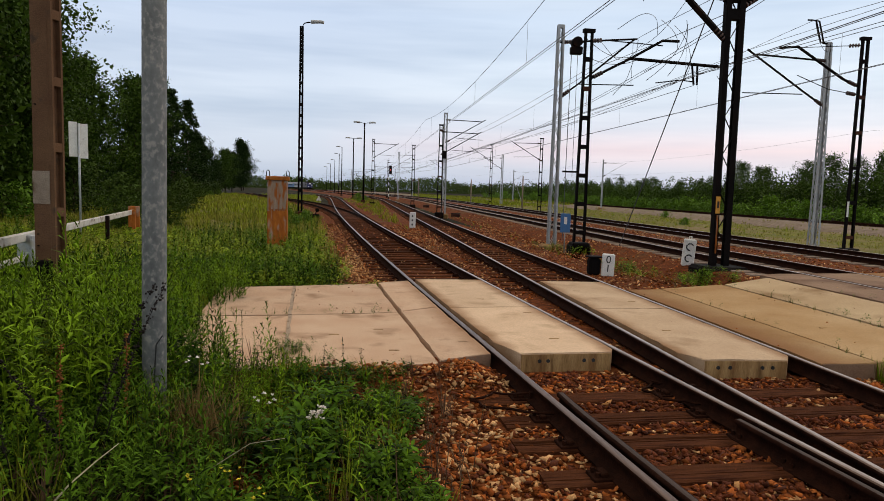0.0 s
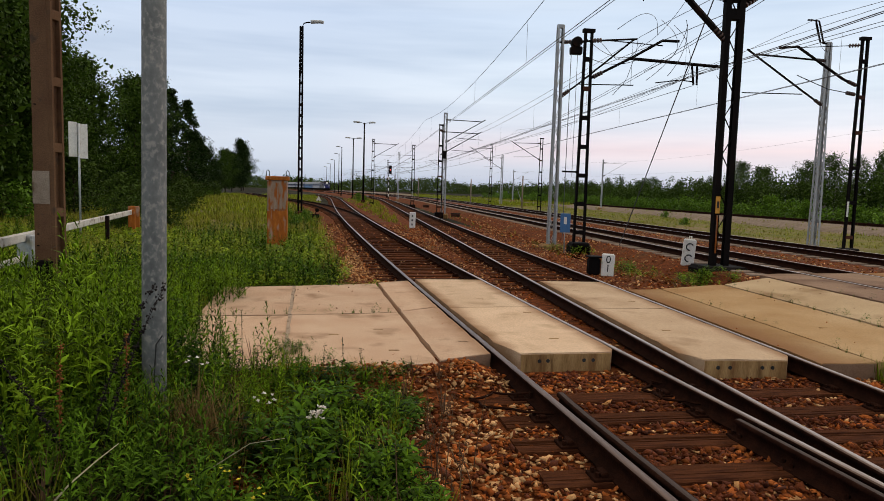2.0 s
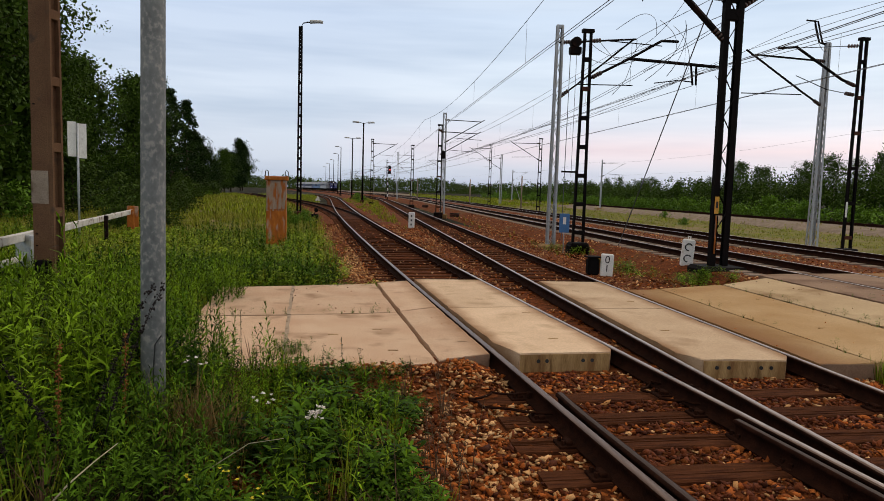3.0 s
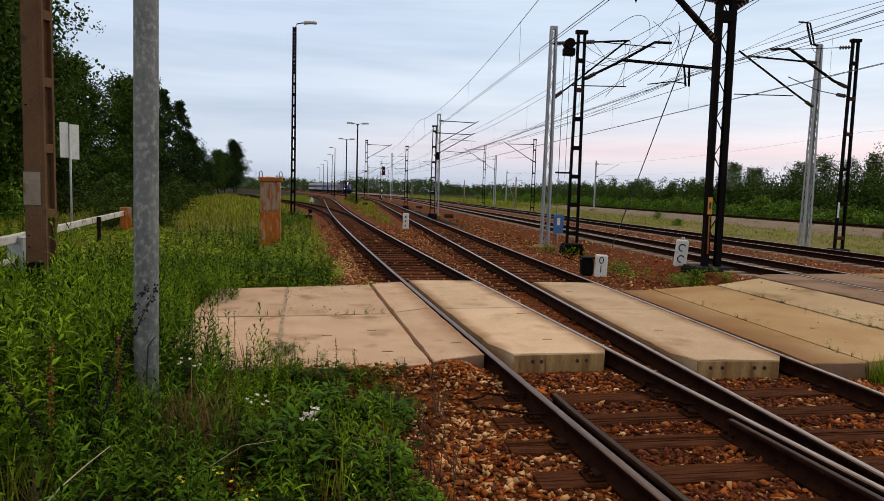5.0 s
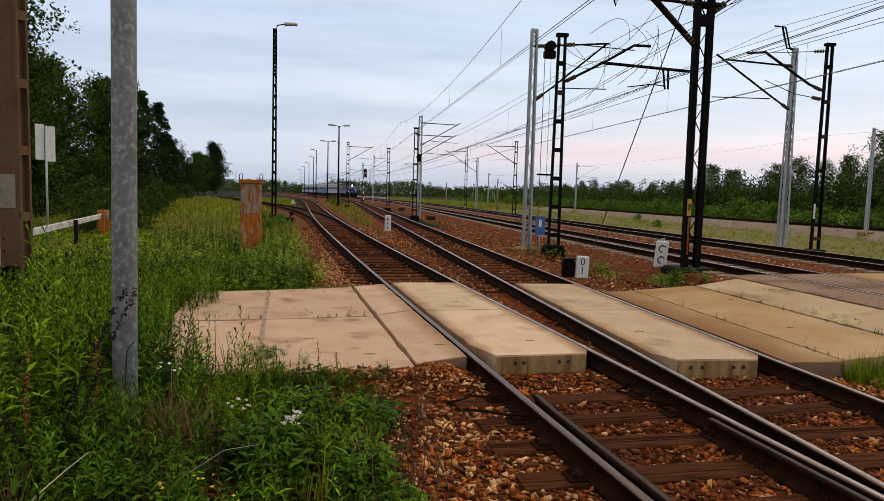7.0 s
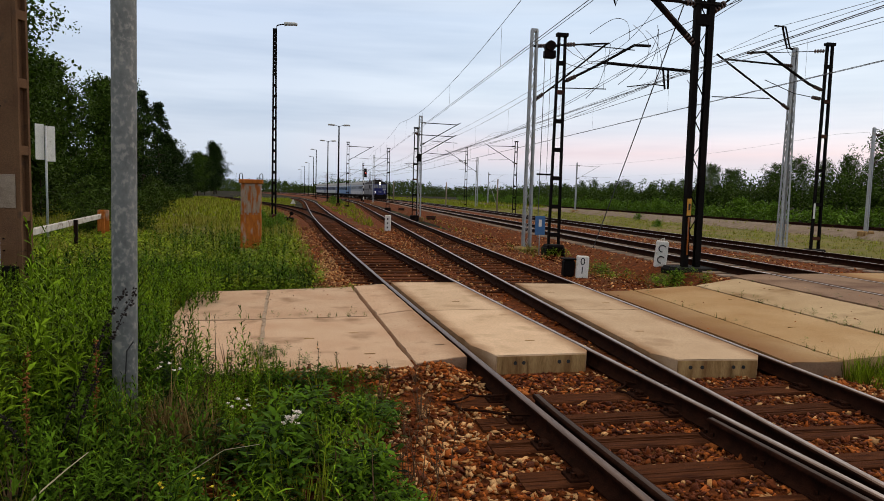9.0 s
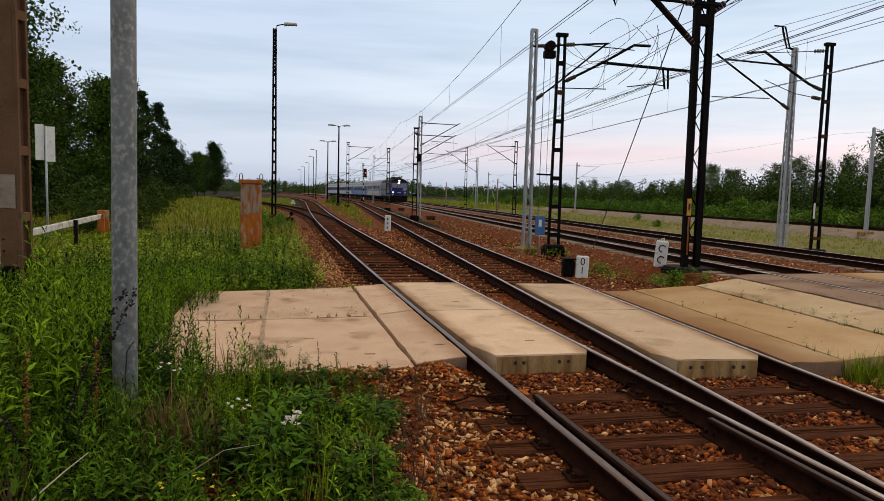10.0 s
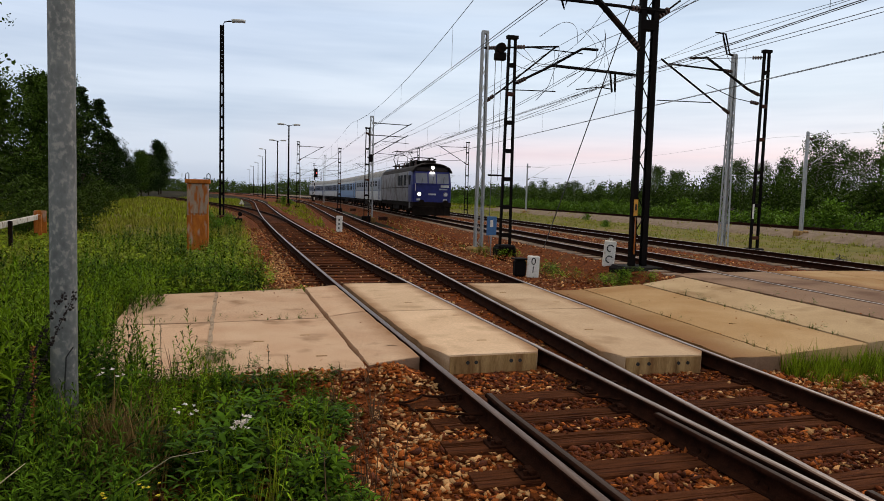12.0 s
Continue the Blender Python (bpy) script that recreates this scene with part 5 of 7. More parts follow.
part("rope", tube(bm_new(), [(-0.36, 0, 6.8), (-0.36, 0, 2.6)], 0.008, 4), M_WIRE, mast_b)
part("weight_guide", box(bm_new(), -0.7, -0.2, -0.04, 0.04, 2.75, 2.81), M_BLACK, mast_b)
part("base_box", box(bm_new(), -0.31, 0.31, -0.30, 0.28, -0.2, 0.36, 0.05), M_BLACK, mast_b, "blackened concrete base block")

mast_g = lattice("lattice_mast", 7.0, 23.35, 7.8, 0.30, 0.21, 0.07, "grey galvanised lattice mast with cantilever on a concrete base", near=True)
bracket(mast_g, "top_tube", [(7.0, 23.4, 7.24), (9.9, 23.4, 7.52)], 0.035)
bracket(mast_g, "strut", [(7.1, 23.4, 5.31), (7.75, 23.4, 5.80), (9.79, 23.4, 7.5)], 0.035)
bracket(mast_g, "steady_arm", [(7.78, 23.4, 5.80), (9.85, 23.4, 5.86)], 0.02, ins=False)
bracket(mast_g, "hanger", [(9.75, 23.4, 5.86), (9.75, 23.4, 7.4)], 0.006, ins=False)

big = empty("heavy_mast", pose(8.95, 15.3, -0.3), "heavy black lattice anchor mast with a yellow warning plate", "mast", "overhead line masts")
for s, xa, xb in ((-1, -0.185, -0.265), (1, 0.145, 0.10)):
    part("leg", channel(bm_new(), (xa, 0, 0), (xb, 0, 10.2), 0.14, 0.15, 0.03, s), M_BLACK, big, "black channel leg with rust")
z, s = 0.9, 1
while z < 9.8:
    mid = -0.02 - 0.006 * z
    part("diagonal", beam(bm_new(), (mid + s * 0.12, -0.07, z), (mid - s * 0.12, -0.07, z + 0.42), 0.035, 0.012), M_BLACK, big)
    z, s = z + 0.46, -s
for z in (6.55,):
    part("batten", box(bm_new(), -0.24 - 0.0078 * z, 0.16 - 0.0044 * z, -0.083, 0.083, z - 0.13, z + 0.13, 0.01), M_BLACK, big)
part("warning_plate", box(bm_new(), -0.255, -0.145, -0.105, -0.090, 1.74, 2.16, 0.003), M_YELLOW, big, "small yellow warning plate")
part("plate_mark", box(bm_new(), -0.225, -0.175, -0.111, -0.107, 1.88, 2.04), M_DARKTXT, big)
part("rust_band", beam(bm_new(), (-0.191, -0.082, 0.75), (-0.198, -0.082, 1.70), 0.11, 0.008), M_RUST, big, "rusted strip on the leg")
part("foundation", box(bm_new(), -0.62, 0.55, -0.5, 0.45, -0.4, 0.44, 0.08), M_BLACK, big, "blackened concrete foundation")
bracket(big, "strut", [(8.72, 15.3, 5.62), (7.6, 15.3, 6.63), (5.4, 15.3, 8.4)], 0.075)
bracket(big, "top_plate", [(8.6, 15.3, 6.62), (9.3, 15.3, 6.62)], 0.09, ins=False)
bracket(big, "registration_tube", [(8.8, 15.3, 6.62), (8.1, 15.3, 6.66), (4.6, 15.3, 6.7)], 0.04)
bracket(big, "drop_bracket", [(6.65, 15.3, 6.68), (6.58, 15.3, 6.45), (6.5, 15.3, 6.68)], 0.03, ins=False)
bracket(big, "side_insulator", [(9.1, 15.3, 6.45), (9.75, 15.3, 6.95)], 0.025)
bracket(big, "stay", [(9.3, 15.3, 9.4), (9.0, 22.0, -0.15)], 0.018, M_WIRE, ins=False)

# east of the main line
mast_gr = lattice("lattice_mast", 19.08, 25.5, 8.35, 0.38, 0.15, 0.075, "grey galvanised lattice mast in dry grass with cantilever", near=True)
bracket(mast_gr, "top_tube", [(19.0, 25.5, 7.62), (15.9, 25.5, 7.72)], 0.04)
bracket(mast_gr, "strut", [(19.0, 25.5, 5.80), (18.05, 25.5, 6.35), (15.5, 25.5, 7.9)], 0.04)
bracket(mast_gr, "steady_arm", [(18.05, 25.5, 6.22), (15.4, 25.5, 6.16)], 0.022, ins=False)
for dx in (0.0, 0.14):
    bracket(mast_gr, "head_bracket", [(18.95 + dx, 25.5, 8.3), (18.68 + dx, 25.5, 8.36), (18.42 + dx, 25.5, 9.2), (18.05 + dx, 25.5, 9.22)], 0.035, ins=False)
mast_br = battened("battened_mast", 19.0, 23.4, 8.05, 0.34, 0.22, 0.12, 1.35, "black battened steel mast beside the second main track")
bracket(mast_br, "strut", [(18.8, 23.4, 6.28), (18.2, 23.4, 6.5), (16.25, 23.4, 7.6), (15.5, 23.4, 7.52)], 0.05)
bracket(mast_br, "tie", [(18.85, 23.4, 7.8), (17.9, 24.4, 7.9), (16.9, 24.6, 7.85)], 0.015)
bracket(mast_br, "registration_wire", [(18.8, 23.4, 5.94), (17.6, 23.4, 6.1), (16.3, 23.4, 6.55)], 0.015)
part("marker_plate", box(bm_new(), -0.28, -0.20, -0.14, -0.13, 1.5, 2.1), M_WHITE, mast_br)


def small_cantilever(m, x, y, side, z, material=M_BLACK, thin=1.0):
    bracket(m, "top_tube", [(x, y, z - 0.5), (x + side * 2.9, y, z - 0.55)], 0.035 * thin, material)
    bracket(m, "strut", [(x, y, z - 2.3), (x + side * 3.2, y, z - 0.4)], 0.035 * thin, material)
    bracket(m, "steady_arm", [(x + side * 0.8, y, z - 1.9), (x + side * 3.0, y, z - 2.0)], 0.02, ins=False)


FAR_B = "black battened mast further along the line"
FAR_G = "grey lattice mast further along the line"
for x, y, z1, kind, side in ((6.55, 52.0, 7.9, "g", 1), (6.15, 51.4, 6.9, "b", 1), (5.95, 76.0, 6.9, "b", 0), (1.45, 84.0, 8.0, "b", 1), (18.6, 67.0, 7.5, "b", -1), (18.7, 94.0, 8.6, "b", -1),
                             (7.1, 127.0, 8.9, "g", 1), (6.0, 150.0, 8.3, "b", 1), (3.6, 180.0, 8.3, "g", 1), (16.5, 130.0, 8.2, "g", -1), (13.5, 175.0, 8.2, "g", -1), (0.6, 205.0, 8.2, "b", 1),
                             (11.0, 215.0, 8.2, "b", -1), (-3.5, 240.0, 8.3, "g", 1), (22.5, 104.0, 7.8, "g", -1)):
    m = battened("battened_mast", x, y, z1, 0.36, 0.24, 0.11, 1.2, FAR_B) if kind == "b" else lattice("lattice_mast", x, y, z1, 0.36, 0.25, 0.08, FAR_G, step=0.8)
    if side:
        small_cantilever(m, x, y, side, z1)
    if x == 6.15:
        part("signal_lamp", box(bm_new(), 0.12, 0.42, -0.25, -0.05, 4.5, 5.1, 0.05), M_BLACK, m, "small black signal lamp box")
for x, y in ((32.0, 35.2), (31.8, 84.0), (31.0, 132.0)):
    m = lattice("lattice_mast", x, y, 6.5, 0.15, 0.09, 0.075, "pale concrete-grey mast beside the outer track", step=0.7)
    small_cantilever(m, x, y, 1, 6.6, M_GALV, 0.6)
bracket(m, "stay", [(31.0, 132.0, 5), (31.5, 126.0, -0.2)], 0.03, M_GALV, ins=False)

# wires
WIRES = empty("overhead_wires", Matrix.Identity(4), "thin contact and catenary wires strung along the tracks", "wires")


def wire(name, x, zf, y0=-30.0, y1=330.0, r=0.010, shift=None):
    ys = [y0 + (y1 - y0) * i / 150 for i in range(151)]
    part(name, tube(bm_new(), [(x - bend(y) + (shift(y) if shift else 0), y, zf(y)) for y in ys], r, 4, cap=False), M_WIRE, WIRES)


def sag(y, high, drop, span=55.0, start=21.9):
    u = ((y - start) / span) % 1.0
    return high - drop * 4 * u * (1 - u)


for x, zc, zm, drop, start, span in ((4.95, 5.76, 7.36, 0.73, 15.3, 37.0), (10.1, 5.56, 7.35, 0.55, 28.0, 50.0), (15.4, 5.97, 7.68, 0.62, 30.0, 50.0)):
    wire("contact_wire", x, lambda y: zc, r=0.011)
    wire("contact_wire", x + 0.09, lambda y: zc, r=0.009)
    wire("messenger_wire", x, lambda y: sag(y, zm, drop if y < start + span else 0.3, span, start), r=0.011)
    y = -26.0
    while y < 150:
        part("dropper", tube(bm_new(), [(x - bend(y), y, zc), (x - bend(y), y, sag(y, zm, drop if y < start + span else 0.3, span, start))], 0.005, 3), M_WIRE, WIRES)
        y += 9.2
wire("messenger_wire", 9.8, lambda y: sag(y, 7.5, 0.3), shift=lambda y: 0.012 * (y - 23))
wire("anchor_wire", 10.1, lambda y: 5.55 + 0.0017 * max(0.0, 45 - y) ** 2, y0=15.3, y1=200.0)
wire("anchor_wire", 10.18, lambda y: 5.50 + 0.0017 * max(0.0, 45 - y) ** 2, y0=15.3, y1=200.0)
wire("contact_wire", 11.4, lambda y: 5.70, y0=21.9)
wire("feeder_wire", 18.1, lambda y: sag(y, 9.15, 0.9, 50.0, 25.5))
wire("feeder_wire", 18.3, lambda y: sag(y, 8.95, 0.3, 50.0, 30.0))
wire("feeder_wire", 15.55, lambda y: sag(y, 7.60, 0.62, 50.0, 30.0))
wire("feeder_wire", 29.2, lambda y: sag(y, 6.0, 0.5, 48, 35), r=0.005)
wire("contact_wire", 35.0, lambda y: 4.6, r=0.004)
for a, b, dz in (((7.7, 21.9, 6.9), (9.9, 21.9, 7.0), 0.45), ((7.7, 21.9, 6.4), (9.4, 21.9, 6.5), 0.18), ((9.6, 22.3, 7.0), (10.3, 20.5, 8.2), 0.2), ((10.3, 20.5, 7.5), (10.0, 21, 5.8), -0.25), ((10.4, 20.6, 7.4), (9.7, 22, 5.8), -0.3), ((12.0, 21.5, 6.0), (12.1, 21.0, 4.9), -0.15), ((18.4, 25.5, 9.1), (19.0, 25.4, 8.0), 0.35)):
    a, b = Vector(a), Vector(b)
    part("jumper", tube(bm_new(), [a.lerp(b, i / 8) - Vector((0 if dz > 0 else dz * 4 * i / 8 * (1 - i / 8), 0, max(dz, 0) * 4 * i / 8 * (1 - i / 8))) for i in range(9)], 0.010, 4), M_WIRE, WIRES)
# slack feeder loops round the anchor brackets
for start, sag, end in (((7.96, 7.05), (0.35, 0.62), (9.46, 7.01)), ((9.39, 7.43), (0.85, 0.0), (9.07, 5.83)), ((7.39, 6.67), (0.0, -0.55), (8.97, 6.74)), ((8.66, 6.77), (0.15, -0.1), (8.05, 5.03)), ((9.85, 7.28), (0.45, 0.1), (10.32, 5.41))):
    a, b = Vector((start[0], 20.4, start[1])), Vector((end[0], 20.7, end[1]))
    part("jumper", tube(bm_new(), [a.lerp(b, i / 12) + Vector((sag[0], 0, sag[1])) * math.sin(math.pi * i / 12) + Vector((0.02 * math.sin(i * 0.9), 0, 0.02 * math.sin(i * 0.7))) for i in range(13)], 0.009, 4), M_WIRE, WIRES)


# ---- lamps and signals ----
def street_lamp(x, y, z1, arms, label, battens=True, w=0.30):
    z0 = ground_z(x, y)
    m = empty("yard_lamp", pose(x, y, z0), label, "lamp post", "yard lamps")
    hh = z1 - z0
    if battens:
        for s in (-1, 1):
            part("channel", beam(bm_new(), (s * w * 0.38, 0, 0), (s * w * 0.24, 0, hh * 0.98), 0.065, 0.12), M_BLACK, m)
        z = 0.4
        while z < hh * 0.97:
            part("batten", box(bm_new(), -w * (0.42 - 0.15 * z / hh), w * (0.42 - 0.15 * z / hh), -0.07, 0.07, z - 0.09, z + 0.09), M_BLACK, m)
            z += 0.72 if z < hh * 0.72 else 0.25
    else:
        part("column", tube(bm_new(), [(0, 0, 0), (0, 0, hh)], w * 0.5, 8, w * 0.32), M_BLACK, m)
    for s in arms:
        part("arm", tube(bm_new(), [(0, 0, hh * 0.97), (s * 0.15, 0, hh * 0.995), (s * 0.45, 0, hh + 0.02), (s * 0.7, 0, hh + 0.03)], 0.04, 6), M_BLACK, m)
        bm = bm_new()
        tube(bm, [(s * 0.6, 0, hh + 0.04), (s * 0.8, 0, hh + 0.07), (s * 1.25, 0, hh + 0.09), (s * 1.45, 0, hh + 0.06)], 0.13, 8, 0.10)
        part("lamp_head", bm, M_LAMPHEAD, m, "pale grey lamp head")
    part("foot", box(bm_new(), -0.28, 0.28, -0.28, 0.28, -0.2, 0.45, 0.05), M_RUSTSTEEL, m)
    return m


street_lamp(-4.12, 45.5, 12.68, (1,), "tall black battened lamp post with one lamp head", w=0.30)
street_lamp(0.3, 88.0, 10.4, (-1, 1), "double-armed yard lamp between the tracks", False, 0.26)
street_lamp(-1.5, 120.0, 10.7, (-1, 1), "double-armed yard lamp between the tracks", False, 0.26)
for x, y in ((-4.9, 166), (-6.7, 200), (-9.8, 245), (-13.2, 285), (-17.0, 330)):
    street_lamp(x, y, 11.9, (-1,), "distant yard lamp in the row along the loop", False, 0.26)


def signal(x, y, z1, label, lit=True):
    z0 = ground_z(x, y)
    m = empty("light_signal", pose(x, y, z0), label, "railway signal", "signals")
    hh = z1 - z0
    for i in range(8):
        part("mast_band", tube(bm_new(), [(0, 0, hh * 0.66 * i / 8), (0, 0, hh * 0.66 * (i + 1) / 8)], 0.09, 8), M_WHITE if i % 2 else M_BLACK, m)
    part("upper_mast", tube(bm_new(), [(0, 0, hh * 0.66), (0, 0, hh)], 0.06, 8), M_BLACK, m)
    part("backplate", prism(bm_new(), [(0.33 + 0.26 * math.cos(a), 0.06 + 0.10 * math.sin(a)) for a in (i * math.pi / 6 for i in range(12))], hh - 1.75, hh - 0.1, 0.06), M_BLACK, m)
    for i in range(3):
        on = lit and i == 1
        part("lens", tube(bm_new(), [(0.33, -0.06, hh - 0.42 - i * 0.48), (0.33, -0.10, hh - 0.42 - i * 0.48)], 0.11 if on else 0.10, 10), M_RED if on else M_GLASS, m, "lit red lens" if on else "")
        part("hood", box(bm_new(), 0.2, 0.46, -0.28, -0.04, hh - 0.28 - i * 0.48, hh - 0.26 - i * 0.48), M_BLACK, m)


signal(5.25, 127.0, 6.4, "light signal on a banded mast showing red")
for x, y in ((15.2, 108.0), (9.2, 140.0), (17.5, 82.0)):
    m = empty("marker_post", pose(x + 3, y, ground_z(x + 3, y)), "slim pale concrete marker post in the grass", "post", "marker posts")
    part("shaft", tube(bm_new(), [(0, 0, 0), (0, 0, 4.2)], 0.11, 8, 0.08), M_SLEEPER_C, m)


# ---- marker stones, sign, cabinet, posts ----
def text_mesh(body, size, material, parent, at, name="lettering"):
    cu = bpy.data.curves.new(name, "FONT")
    cu.body, cu.size, cu.align_x, cu.align_y, cu.extrude = body, size, "CENTER", "CENTER", 0.002
    tmp = bpy.data.objects.new("tmp", cu)
    me = bpy.data.meshes.new_from_object(tmp)
    bpy.data.objects.remove(tmp)
    me.materials.append(material)
    ob = new(name, me)
    ob.parent, ob.matrix_basis = parent, at
    return ob


def marker_stone(x, y, w, d, hh, label, turn=0.0, lean=0.0):
    m = empty("marker_stone", pose(x, y, ground_z(x, y) - 0.05, 0, lean, turn), label, "marker stone", "marker stones")
    bm = box(bm_new(), -w / 2, w / 2, -d / 2, d / 2, 0, hh, 0.025)
    part("block", bm, M_WHITE, m)
    return m


st = marker_stone(6.15, 15.6, 0.31, 0.2, 0.60, "white painted marker stone lettered 0 over 1", -18, 2)
text_mesh("0", 0.26, M_DARKTXT, st, pose(0, -0.104, 0.46, 90, 0, 0))
text_mesh("1", 0.26, M_DARKTXT, st, pose(0, -0.104, 0.24, 90, 0, 0))
st = marker_stone(8.62, 16.3, 0.30, 0.24, 0.72, "leaning white marker stone with worn dark marks", -20, 4)
for zz in (0.52, 0.22):
    part("mark", tube(bm_new(), [(0.09 * math.cos(a), -0.132, zz + 0.09 * math.sin(a)) for a in (0.6 + i * 0.42 for i in range(11))], 0.016, 4), M_DARKTXT, st)
part("eyelet", tube(bm_new(), [(-0.03, 0, 0.7), (-0.03, 0, 0.79), (0.03, 0, 0.79), (0.03, 0, 0.7)], 0.015, 5), M_WHITE, st)
st = marker_stone(2.7, 34.2, 0.31, 0.22, 0.88, "white marker stone with worn dark bars", -8, 1)
for zz in (0.68, 0.46, 0.24):
    part("mark", box(bm_new(), -0.04, 0.03, -0.126, -0.12, zz - 0.05, zz + 0.05), M_DARKTXT, st)
dark = empty("switch_box", pose(5.86, 15.75, ground_z(5.86, 15.75)), "small black box beside the marker stone", "box")
part("case", box(bm_new(), -0.16, 0.14, -0.13, 0.13, 0.0, 0.44, 0.05), M_BLACK, dark)
part("lid", box(bm_new(), -0.18, 0.16, -0.15, 0.15, 0.44, 0.48, 0.01), M_BLACK, dark)
for x, y, s in ((4.75, 42, 0.5), (6.9, 50.2, 0.7), (7.1, 75.5, 0.7)):
    pb = empty("point_machine", pose(x + 0.4, y, ground_z(x, y)), "dark low point machine box on the ballast", "box", "track boxes")
    part("case", box(bm_new(), -0.5 * s, 0.5 * s, -0.3 * s, 0.3 * s, 0, 0.35 * s, 0.05), M_RUSTSTEEL, pb)
    part("lid", box(bm_new(), -0.54 * s, 0.54 * s, -0.34 * s, 0.34 * s, 0.35 * s, 0.40 * s, 0.015), M_BLACK, pb)

sign = empty("blue_sign", pose(6.84, 21.3, -0.2, 0, 0, -8), "small blue enamel plate on a thin pale pole", "sign")
part("pole", tube(bm_new(), [(0, 0, 0), (0, 0, 1.2)], 0.02, 8), M_GALV, sign)
part("plate", box(bm_new(), -0.17, 0.17, -0.045, -0.02, 0.72, 1.36, 0.01), M_BLUE, sign, "blue plate")
part("mark", box(bm_new(), -0.05, 0.05, -0.052, -0.047, 1.0, 1.24), M_WHITE, sign)

# rusting cabinet
cab = empty("relay_cabinet", pose(-2.84, 23.05, -0.3, 0, 0, 4), "tall beige cabinet streaked and eaten by orange rust", "cabinet")
part("shell", box(bm_new(), -0.33, 0.33, -0.24, 0.24, 1.2, 2.28, 0.02), M_CABINET, cab)
part("base", box(bm_new(), -0.335, 0.335, -0.245, 0.245, -0.1, 1.25, 0.02), M_RUST, cab, "rusted lower part")
part("lid", box(bm_new(), -0.39, 0.39, -0.30, 0.30, 2.28, 2.42, 0.02), M_RUST, cab, "rusty overhanging lid")
for s in (-1, 1):
    part("lifting_loop", tube(bm_new(), [(s * 0.33 - 0.05, 0, 2.4), (s * 0.33 - 0.05, 0, 2.58), (s * 0.33, 0, 2.63), (s * 0.33 + 0.05, 0, 2.58), (s * 0.33 + 0.05, 0, 2.4)], 0.016, 6), M_BLACK, cab)
for xx in (-0.2, -0.05, 0.12, 0.26):
    part("rust_streak", box(bm_new(), xx - 0.02, xx + random.uniform(0.02, 0.06), -0.25, -0.243, 1.2, random.uniform(1.4, 2.0)), M_RUST, cab)
part("door", box(bm_new(), -0.29, 0.29, -0.256, -0.24, 1.3, 2.2, 0.004), M_CABINET, cab)

# round tube post in the weeds
post = empty("tube_post", pose(-1.66, 5.49, -0.25), "thick weathered galvanised tube post standing in weeds", "post")
bm = bm_new()
tube(bm, [(0, 0, 0), (0.005, 0, 0.6), (0.055, 0, 6.0)], 0.0985, 28, 0.089)
part("tube", bm, M_GALVPOST, post)
part("cable", tube(bm_new(), [(0.03, -0.100, 0.0), (0.038, -0.102, 0.55), (0.05, -0.098, 0.75), (0.094, -0.080, 0.82)], 0.006, 5), M_DARKTXT, post)

# concrete pole with recessed flank
pole = empty("utility_pole", pose(-5.35, 12.05, -0.35, 0, 0, -20), "brown stained concrete utility pole with recessed flank", "utility pole")
bm = bm_new()
beam(bm, (-0.02, 0, 0), (0, 0, 9.0), 0.33, 0.24, side=(0, 1, 0))
part("shaft", bm, M_POLE, pole)
for e in (-1, 1):
    part("flange", beam(bm_new(), (0.195, e * 0.10, 0), (0.19, e * 0.09, 9.0), 0.09, 0.04, side=(0, 1, 0)), M_POLE, pole)
z = 0.4
while z < 9:
    part("web", box(bm_new(), 0.14, 0.235, -0.1, 0.1, z, z + 0.16, 0.01), M_POLE, pole)
    z += 1.1
part("painted_band", box(bm_new(), -0.195, 0.155, -0.132, -0.122, 1.72, 2.28, 0.003), M_BAND, pole, "faded pale painted band")
part("dark_base", box(bm_new(), -0.2, 0.18, -0.14, 0.14, 0, 0.75, 0.02), M_BLACK, pole, "tarred dark base")
for zz in (1.0, 1.2, 3.4):
    part("bolt", tube(bm_new(), [(-0.1, -0.12, zz), (-0.1, -0.15, zz)], 0.012, 6), M_BLACK, pole)

# grey box by the pole
gb = empty("meter_box", pose(-6.15, 13.0, -0.35, 0, 0, -20), "grey metal meter box on a short leg beside the pole", "box")
part("case", box(bm_new(), -0.17, 0.17, -0.1, 0.1, 0.5, 1.1, 0.02), M_GALV, gb)
part("leg", box(bm_new(), -0.04, 0.04, -0.04, 0.04, 0, 0.5), M_BLACK, gb)

# white barrier beam
P0, P1 = Vector((-5.6, 9.4, 0.0)), Vector((-8.1, 24.6, 0.0))
ax = (P1 - P0).normalized()
gate = empty("road_barrier", pose(P0.x, P0.y, -0.3, 0, 0, -math.degrees(math.atan2(ax.x, ax.y))), "old white painted barrier beam with rusty orange end", "barrier")
L = (P1 - P0).length
part("beam", box(bm_new(), -0.05, 0.05, 0, L, 0.93, 1.09, 0.015), M_BEAM, gate, "flaking white beam")
part("lower_rail", box(bm_new(), -0.04, 0.04, 0, L * 0.35, 0.58, 0.68, 0.015), M_BEAM, gate)
part("end_plate", box(bm_new(), -0.16, 0.22, L, L + 0.06, 0.45, 1.22, 0.02), M_RUST, gate, "rusty orange end plate")
for u in (0.08, 0.36, 0.68, 0.97):
    part("upright", box(bm_new(), 0.05, 0.15, L * u - 0.05, L * u + 0.05, 0, 1.1, 0.01), M_BLACK if u < 0.9 else M_RUST, gate)

# traffic sign seen from behind
sg = empty("road_sign", pose(-8.95, 22.3, -0.4, 0, 0, 48), "back of a pale rectangular road sign on a grey pole", "sign")
